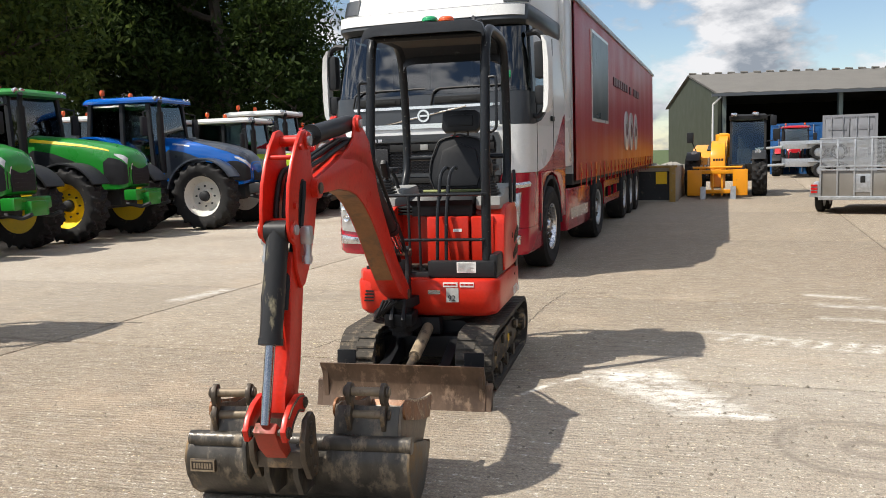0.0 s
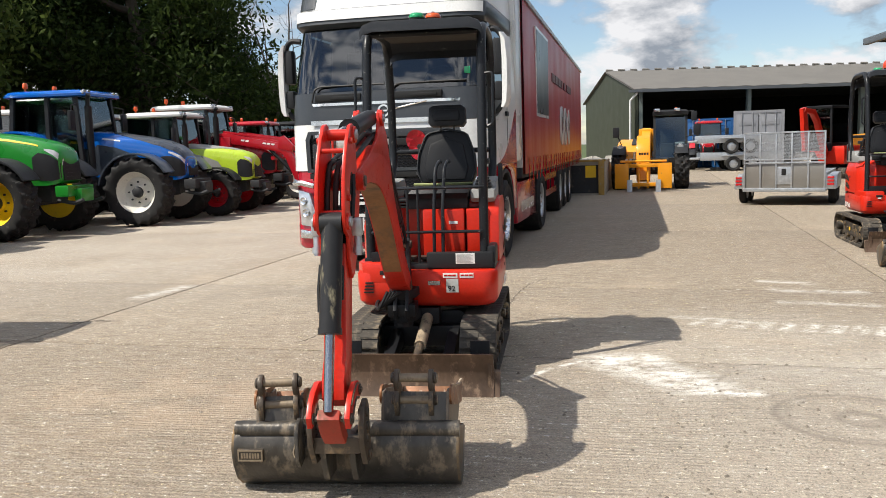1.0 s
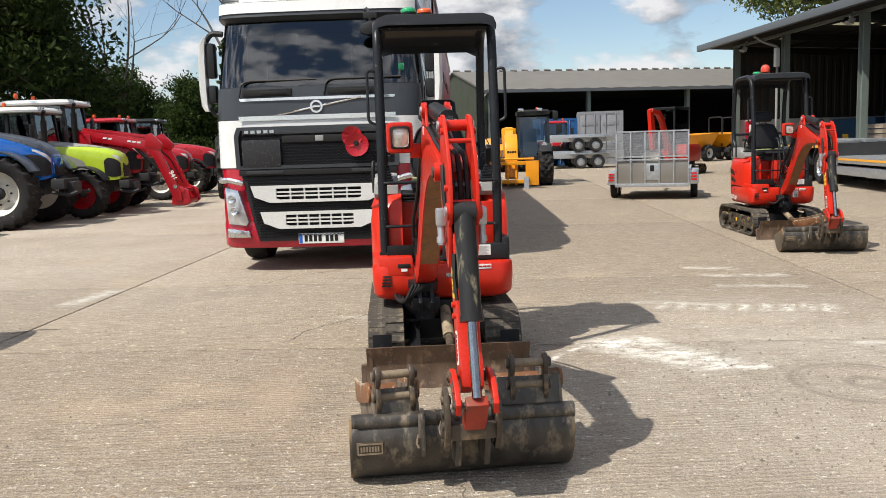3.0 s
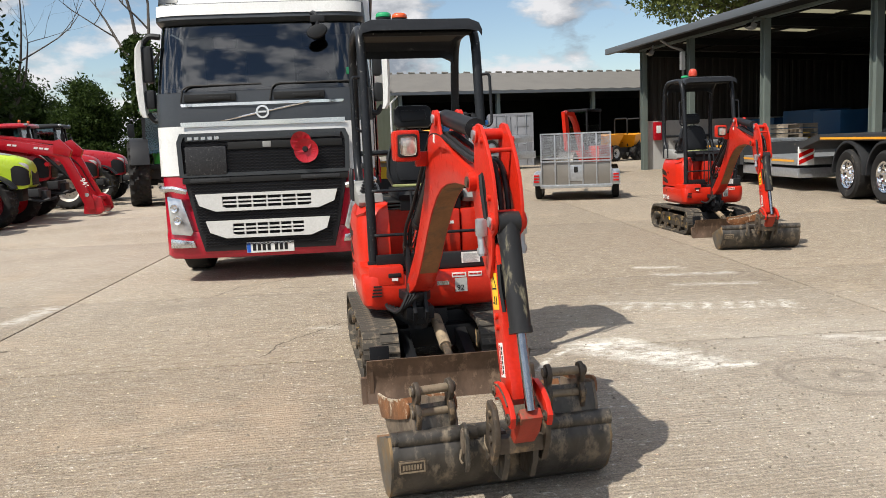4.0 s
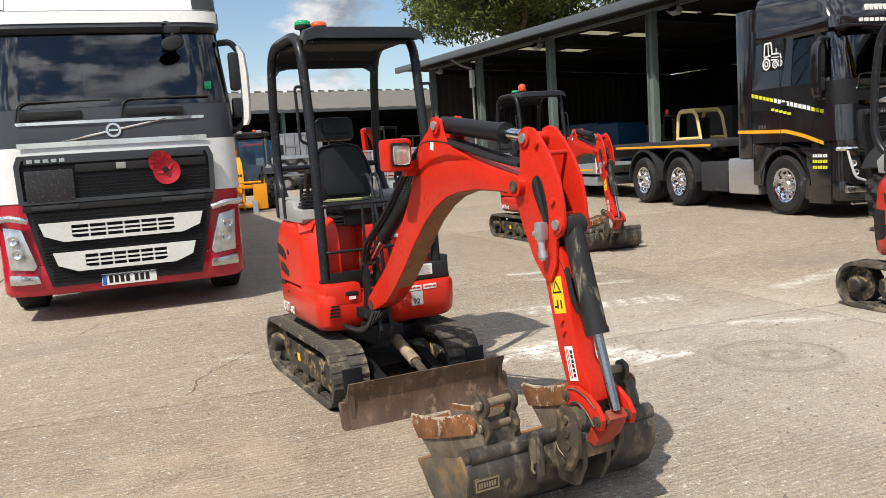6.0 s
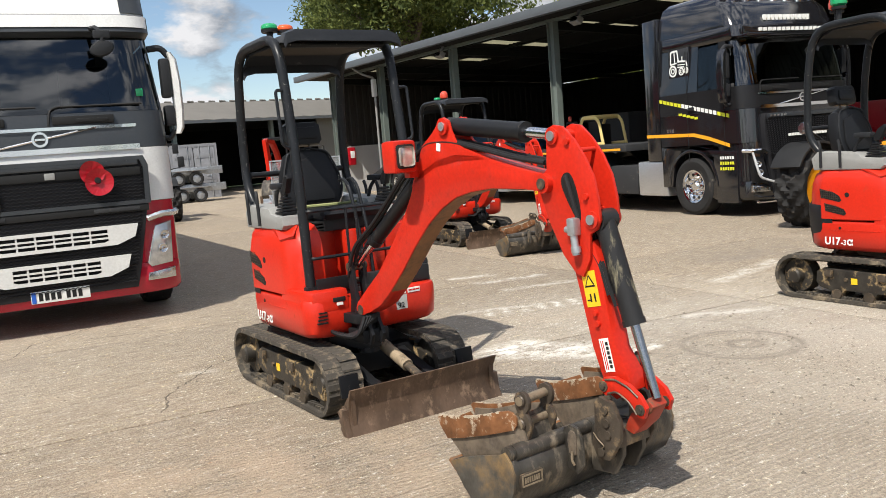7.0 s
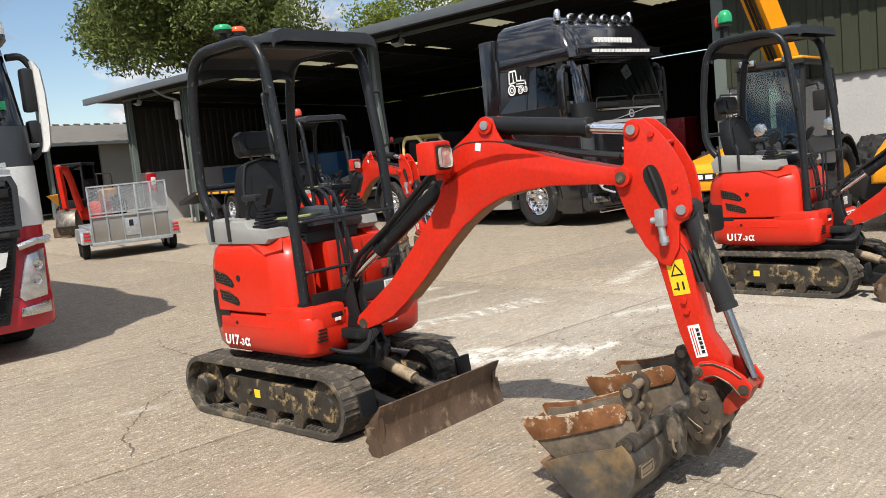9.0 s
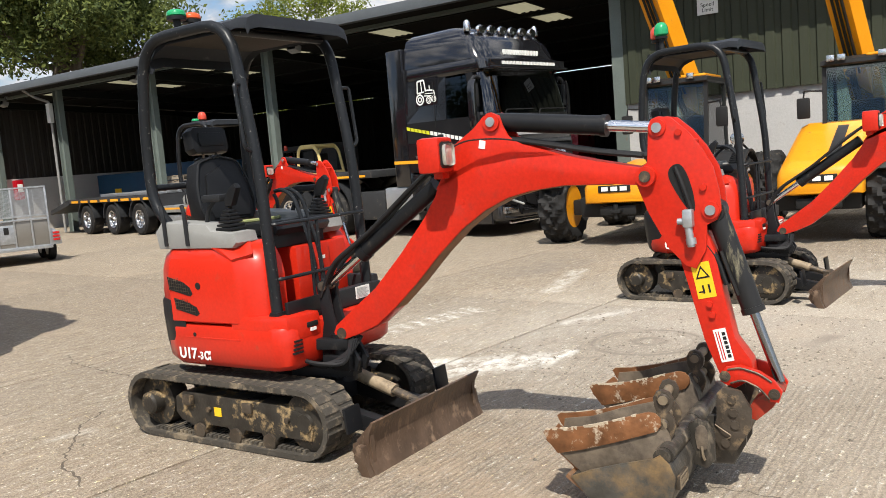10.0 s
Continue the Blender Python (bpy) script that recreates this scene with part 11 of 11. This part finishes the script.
def forklift(m, mat, label):
    f = thing("forklift", label, "forklift", m, group="forklifts")
    bm = B()
    box(bm, -0.5, 0.5, -0.7, 0.9, 0.35, 0.95, 0.06)
    box(bm, -0.5, 0.5, 0.4, 0.95, 0.9, 1.2, 0.08)
    part("body", bm, mat, f, "orange-red forklift body")
    bm = B()
    for x in (-0.45, 0.45):
        tube(bm, [(x, -0.5, 0.9), (x, -0.35, 2.1), (x, 0.55, 2.1), (x, 0.75, 1.1)], 0.03, 8, 0.08)
    box(bm, -0.48, 0.48, -0.4, 0.6, 2.09, 2.13)
    part("overhead_guard", bm, M_INK, f)
    bm = B()
    for x in (-0.3, 0.3):
        box(bm, x - 0.05, x + 0.05, -0.9, -0.78, 0.1, 2.4)
    for z in (0.2, 1.0, 2.3):
        box(bm, -0.35, 0.35, -0.88, -0.8, z, z + 0.08)
    for x in (-0.25, 0.25):
        box(bm, x - 0.05, x + 0.05, -1.9, -0.85, 0.05, 0.1)
    part("mast", bm, M_DARKGREY, f)
    for s in (-1, 1):
        for y in (-0.55, 0.6):
            farm_wheel(f, (s * 0.48, y, 0.30), 0.30, 0.22, s, M_OFFWHITE, 0)
    return f


tractor("old red tractor in front of the far shed", pose(7.0, 43.6, 0, 0, 0, -10), M_RED, M_RIMWHITE, M_RED, rf=0.55, rr=0.8, scale=0.85)

# loading ramp behind the trailer
rp = thing("loading_ramp", "concrete-topped steel loading ramp at the trailer's rear", "ramp", pose(0.85, 24.4, 0, 0, 0, -6))
bm = B()
prism(bm, [(0, 0), (0, 0.98), (2.6, 0.98), (8.2, 0.12), (8.2, 0)], "x", -2.0, 0.0, 0.02)
part("ramp_body", bm, material("ramp_concrete", (0.36, 0.33, 0.28), 0.9, vary=0.15, scale=2, bump=0.003, bump_scale=40), rp, "pale concrete ramp body")
bm = B()
box(bm, -1.9, -0.12, -0.012, 0.01, 0.05, 0.85)
part("ramp_recess", bm, M_DARKGREY, rp)
bm = B()
for x in (-0.10, -1.95):
    box(bm, x - 0.08, x + 0.08, -0.10, 0.02, 0.0, 0.99, 0.01)
box(bm, -2.02, 0.02, -0.08, 0.1, 0.95, 1.01, 0.01)
part("bumper_post", bm, material("dusty_yellow_paint", (0.38, 0.24, 0.06), 0.6, vary=0.25, scale=5, dirt=0.35, dirt_colour=(0.3, 0.26, 0.2)), rp, "scuffed yellow bumper posts")
bm = B()
box(bm, -0.55, -0.25, -0.03, -0.014, 0.50, 0.84)
part("warning_sign", bm, M_STICKY, rp, "yellow warning sign")

# rubble and scrap heap beside the far shed
rg = random.Random(3)
bm = B()
for k in range(160):
    c = Vector((rg.uniform(-4.5, 3.4), rg.uniform(44.0, 47.5), 0))
    s = rg.uniform(0.12, 0.42)
    h = max(0.0, 0.55 - abs(c.y - 45.7) * 0.3)
    box(bm, -s, s, -s * 0.7, s * 0.7, -s * 0.4, s * 0.5, 0, Matrix.Translation((c.x, c.y, h * rg.random() + s * 0.3)) @ Euler((rg.uniform(-0.5, 0.5), rg.uniform(-0.5, 0.5), rg.uniform(0, 6))).to_matrix().to_4x4())
solid("rubble_heap", bm, material("mixed_rubble", (0.26, 0.24, 0.21), 0.9, vary=0.35, scale=1.5, dirt=0.3, dirt_colour=(0.10, 0.12, 0.05)), "low heap of grey rubble and scrap with weeds", "rubble", kind="stuff")
st = thing("white_step_ladder", "white steel access steps leaning by the shed", "steps", pose(2.9, 46.9, 0, 0, 0, 10))
bm = B()
for y in (-0.35, 0.35):
    prism(bm, [(0, 0), (0.12, 0), (1.5, 1.6), (1.5, 1.75)], "y", y - 0.02, y + 0.02)
part("stringer", bm, M_WHITE, st)
for k in range(6):
    bm = B()
    box(bm, 0.12 + 0.22 * k, 0.36 + 0.22 * k, -0.35, 0.35, 0.18 + 0.25 * k, 0.21 + 0.25 * k)
    part("tread", bm, M_WHITE, st)

# inside the machinery shed
tk = thing("tipper_truck", "small site vehicle with a pale yellow roll cage", "truck", pose(13.4, 18.75, 0, 0, 0, 180) @ Matrix.Diagonal((0.6, 0.8, 1, 1)))
bm = B()
box(bm, -0.9, 0.9, -1.6, 1.8, 0.55, 1.15, 0.06)
part("body", bm, M_DARKGREY, tk)
bm = B()
for x in (-0.75, 0.75):
    tube(bm, [(x, -0.20, 1.0), (x, -0.12, 1.95), (x, 0.0, 2.10), (x, 0.62, 2.10), (x, 0.80, 1.95), (x, 1.05, 1.0)], 0.06, 8, 0.10)
    tube(bm, [(x, -0.18, 1.35), (x, 0.95, 1.35)], 0.04, 8)
for y in (0.02, 0.62):
    tube(bm, [(-0.75, y, 2.10), (0.75, y, 2.10)], 0.05, 8)
part("roll_cage", bm, M_CREAM, tk, "pale yellow tubular cab frame")
bm = B()
box(bm, -0.72, 0.72, 0.02, 0.64, 2.10, 2.16, 0.02)
part("cab_roof", bm, M_CREAM, tk)
bm = B()
for x in (-0.7, 0.7):
    tube(bm, [(x, -0.95, 1.1), (x, -0.90, 2.02)], 0.03, 8)
    tube(bm, [(x, -0.35, 1.1), (x, -0.35, 2.02), (x, -0.90, 2.02)], 0.03, 8)
tube(bm, [(-0.7, -0.90, 2.02), (0.7, -0.90, 2.02)], 0.03, 8)
part("screen_frame", bm, M_INK, tk, "thin black screen frame")
bm = B()
box(bm, -0.69, 0.69, -0.915, -0.905, 1.12, 2.0)
part("screen", bm, M_GLASS, tk, "clear wind screen")
bm = B()
box(bm, -0.3, 0.3, 0.1, 0.5, 1.1, 1.3, 0.04)
box(bm, -0.3, 0.3, 0.45, 0.58, 1.25, 1.9, 0.04)
part("seat", bm, M_SEAT, tk)
for s in (-1, 1):
    for y in (-1.1, 1.1):
        farm_wheel(tk, (s * 0.85, y, 0.42), 0.42, 0.3, s, M_OFFWHITE, 14)
bm = B()
lathe(bm, [(0.07, 0), (0.08, 0.1), (0.05, 0.16), (0, 0.17)], (0.60, -0.80, 2.04), (0, 0, 1), 12)
part("beacon", bm, M_BCN_R, tk)

M_BLUEMACH = material("workshop_blue_paint", (0.011, 0.055, 0.12), 0.5, vary=0.2, scale=3)


def generator(label, m, L_, H, mat):
    g = thing("machine_cabinet", label, "machine", m, group="stored machines")
    bm = B()
    box(bm, -L_ / 2, L_ / 2, -0.6, 0.6, 0.25, H, 0.05)
    part("housing", bm, mat, g, "painted steel housing")
    bm = B()
    box(bm, -L_ / 2 - 0.05, L_ / 2 + 0.05, -0.62, 0.62, 0.0, 0.28, 0.02)
    part("skid", bm, M_INK, g)
    bm = B()
    for k in range(int(L_ / 0.5)):
        box(bm, -L_ / 2 + 0.1 + 0.5 * k, -L_ / 2 + 0.45 + 0.5 * k, -0.615, -0.598, 0.6, H - 0.2, 0.01)
    part("panel", bm, M_DARKGREY, g)
    return g


for x, y, a, L_, H, mt, lb in ((16.2, 30.6, 90, 3.2, 1.9, M_BLUEMACH, "large dark blue machine stored in the shed"), (16.0, 27.0, 90, 2.2, 2.1, M_BLUEMACH, "dark blue tank unit stored in the shed"),
                               (15.2, 24.4, 90, 1.4, 2.0, M_BLUEMACH, "blue cabinet stored in the shed"), (17.5, 22.0, 90, 2.4, 2.3, M_INTERIOR, "dark machine stored in the shed"),
                               (19.0, 16.5, 90, 3.0, 2.6, M_INTERIOR, "dark machine at the back of the shed"), (17.5, 13.0, 90, 2.0, 1.9, M_RED, "red machine at the back of the shed")):
    generator(lb, pose(x, y, 0, 0, 0, a), L_, H, mt)
for x, y, z, h in ((15.58, 30.9, 0.9, 0.42), (15.38, 26.6, 1.1, 0.36)):
    bm = B()
    box(bm, x - 0.012, x, y - 0.2, y + 0.2, z, z + h)
    solid("hazard_panel", bm, M_STICKY, "yellow hazard panel on a stored blue machine", "panel", group="hazard panels")
rk = thing("pallet_stack", "stack of grey wooden pallets", "pallet stack", pose(13.2, 24.2, 0, 0, 0, 90))
M_PALLET = material("weathered_pallet_wood", (0.30, 0.25, 0.19), 0.85, vary=0.25, scale=5, stretch=(1, 8, 8))
for k in range(11):
    bm = B()
    box(bm, -0.6, 0.6, -0.06, 0.06, 0.15 * k, 0.15 * k + 0.10)
    pl = part("pallet", bm, M_PALLET, rk)
    for y in (-0.5, 0.5):
        bm = B()
        box(bm, -0.6, 0.6, y - 0.06, y + 0.06, 0.15 * k, 0.15 * k + 0.10)
        part("bearer", bm, M_PALLET, pl)
    for j in range(6):
        bm = B()
        x = -0.55 + 0.22 * j
        box(bm, x - 0.05, x + 0.05, -0.58, 0.58, 0.15 * k + 0.10, 0.15 * k + 0.125)
        part("board", bm, M_PALLET, pl)

# small fittings on the machinery shed
fx = thing("fire_extinguisher_box", "red extinguisher box on the pale wall", "extinguisher box", pose(12.75, 33.0, 1.2))
bm = B()
box(bm, -0.16, 0.16, -0.20, 0.05, 0.0, 0.75, 0.05)
part("cabinet", bm, M_RED, fx)
bm = B()
box(bm, -0.10, 0.10, -0.21, -0.20, 0.30, 0.60, 0.01)
part("window", bm, M_STICKER, fx)
for y in (31.6, 24.2, 17.6):
    fl = thing("floodlight", "grey floodlight under the shed eaves", "floodlight", pose(11.9, y, 4.72, 0, 25, 0), group="shed floodlights")
    bm = B()
    box(bm, -0.10, 0.10, -0.16, 0.16, -0.18, 0.0, 0.02)
    part("housing", bm, M_GREYPL, fl)
    bm = B()
    box(bm, -0.115, -0.10, -0.14, 0.14, -0.16, -0.02, 0.004)
    part("lamp_glass", bm, M_LENS, fl)
    bm = B()
    box(bm, -0.02, 0.02, -0.05, 0.05, 0.0, 0.25)
    part("bracket", bm, M_GALV, fl)
bm = B()
tube(bm, [(11.25, 29.3, 4.85), (11.6, 29.2, 4.60), (12.02, 29.1, 4.45), (12.02, 29.1, 0.0)], 0.045, 8, 0.1)
part("downpipe", bm, M_GREYPL, lean, "pale grey downpipe")
bm = B()
box(bm, 11.93, 12.07, 29.0, 29.2, 3.75, 4.4, 0.02)
part("junction_box", bm, M_OFFWHITE, lean, "pale electrical box")
sg = thing("speed_limit_sign", "white sign with black speed limit wording on the cladding", "sign", pose(11.985, 6.92, 4.0, 90, 0, -90))
bm = B()
box(bm, -0.20, 0.20, -0.17, 0.17, -0.008, 0.004, 0.002)
part("sign_plate", bm, M_STICKER, sg)
bm = B()
box(bm, -0.19, 0.19, -0.16, 0.16, 0.004, 0.0055)
part("sign_border", bm, M_STICKER, sg)


for tx, y in (("Speed", -0.02), ("Limit", -0.12)):
    o = lettering(tx, 0.11, M_INK, pose(0, y, 0.007), "sign_word")
    o.parent = sg
# one more machine beside the yard's west edge, of which the shadow reaches the picture
copy_thing(excavator, pose(-6.50, 5.70, 0))


# loose grit and chips on the concrete
rg = random.Random(41)
bm = B()
for k in range(900):
    near = k < 650
    x, y = (rg.uniform(-5.0, 4.5), rg.uniform(1.6, 8.0)) if near else (rg.uniform(-7, 6), rg.uniform(6, 16))
    r_ = rg.choice((0.003, 0.004, 0.005, 0.006, 0.009)) * rg.uniform(0.7, 1.3)
    vs = [bm.verts.new((x + r_ * rg.uniform(0.6, 1.2) * math.cos(a), y + r_ * rg.uniform(0.6, 1.2) * math.sin(a), 0.0)) for a in (0.3, 1.6, 2.9, 4.2, 5.4)]
    top = bm.verts.new((x + r_ * rg.uniform(-0.3, 0.3), y + r_ * rg.uniform(-0.3, 0.3), r_ * rg.uniform(0.5, 0.9)))
    for i in range(5):
        bm.faces.new((vs[i], vs[(i + 1) % 5], top))
for k in range(1500):
    x, y = (rg.gauss(0.7, 0.75), rg.gauss(3.9, 0.75)) if k < 800 else (rg.uniform(-5.0, 3.5), rg.uniform(1.8, 7.5))
    r_ = rg.choice((0.004, 0.005, 0.006, 0.008, 0.011)) * rg.uniform(0.7, 1.3)
    vs = [bm.verts.new((x + r_ * rg.uniform(0.6, 1.3) * math.cos(a), y + r_ * rg.uniform(0.6, 1.3) * math.sin(a), 0.0)) for a in (0.3, 1.6, 2.9, 4.2, 5.4)]
    top = bm.verts.new((x + r_ * rg.uniform(-0.3, 0.3), y + r_ * rg.uniform(-0.3, 0.3), r_ * rg.uniform(0.6, 1.0)))
    for i in range(5):
        bm.faces.new((vs[i], vs[(i + 1) % 5], top))
solid("loose_grit", bm, material("grit", (0.20, 0.17, 0.135), 0.9, vary=0.55, scale=9.0), "loose stone chips scattered over the concrete", "grit", kind="stuff")
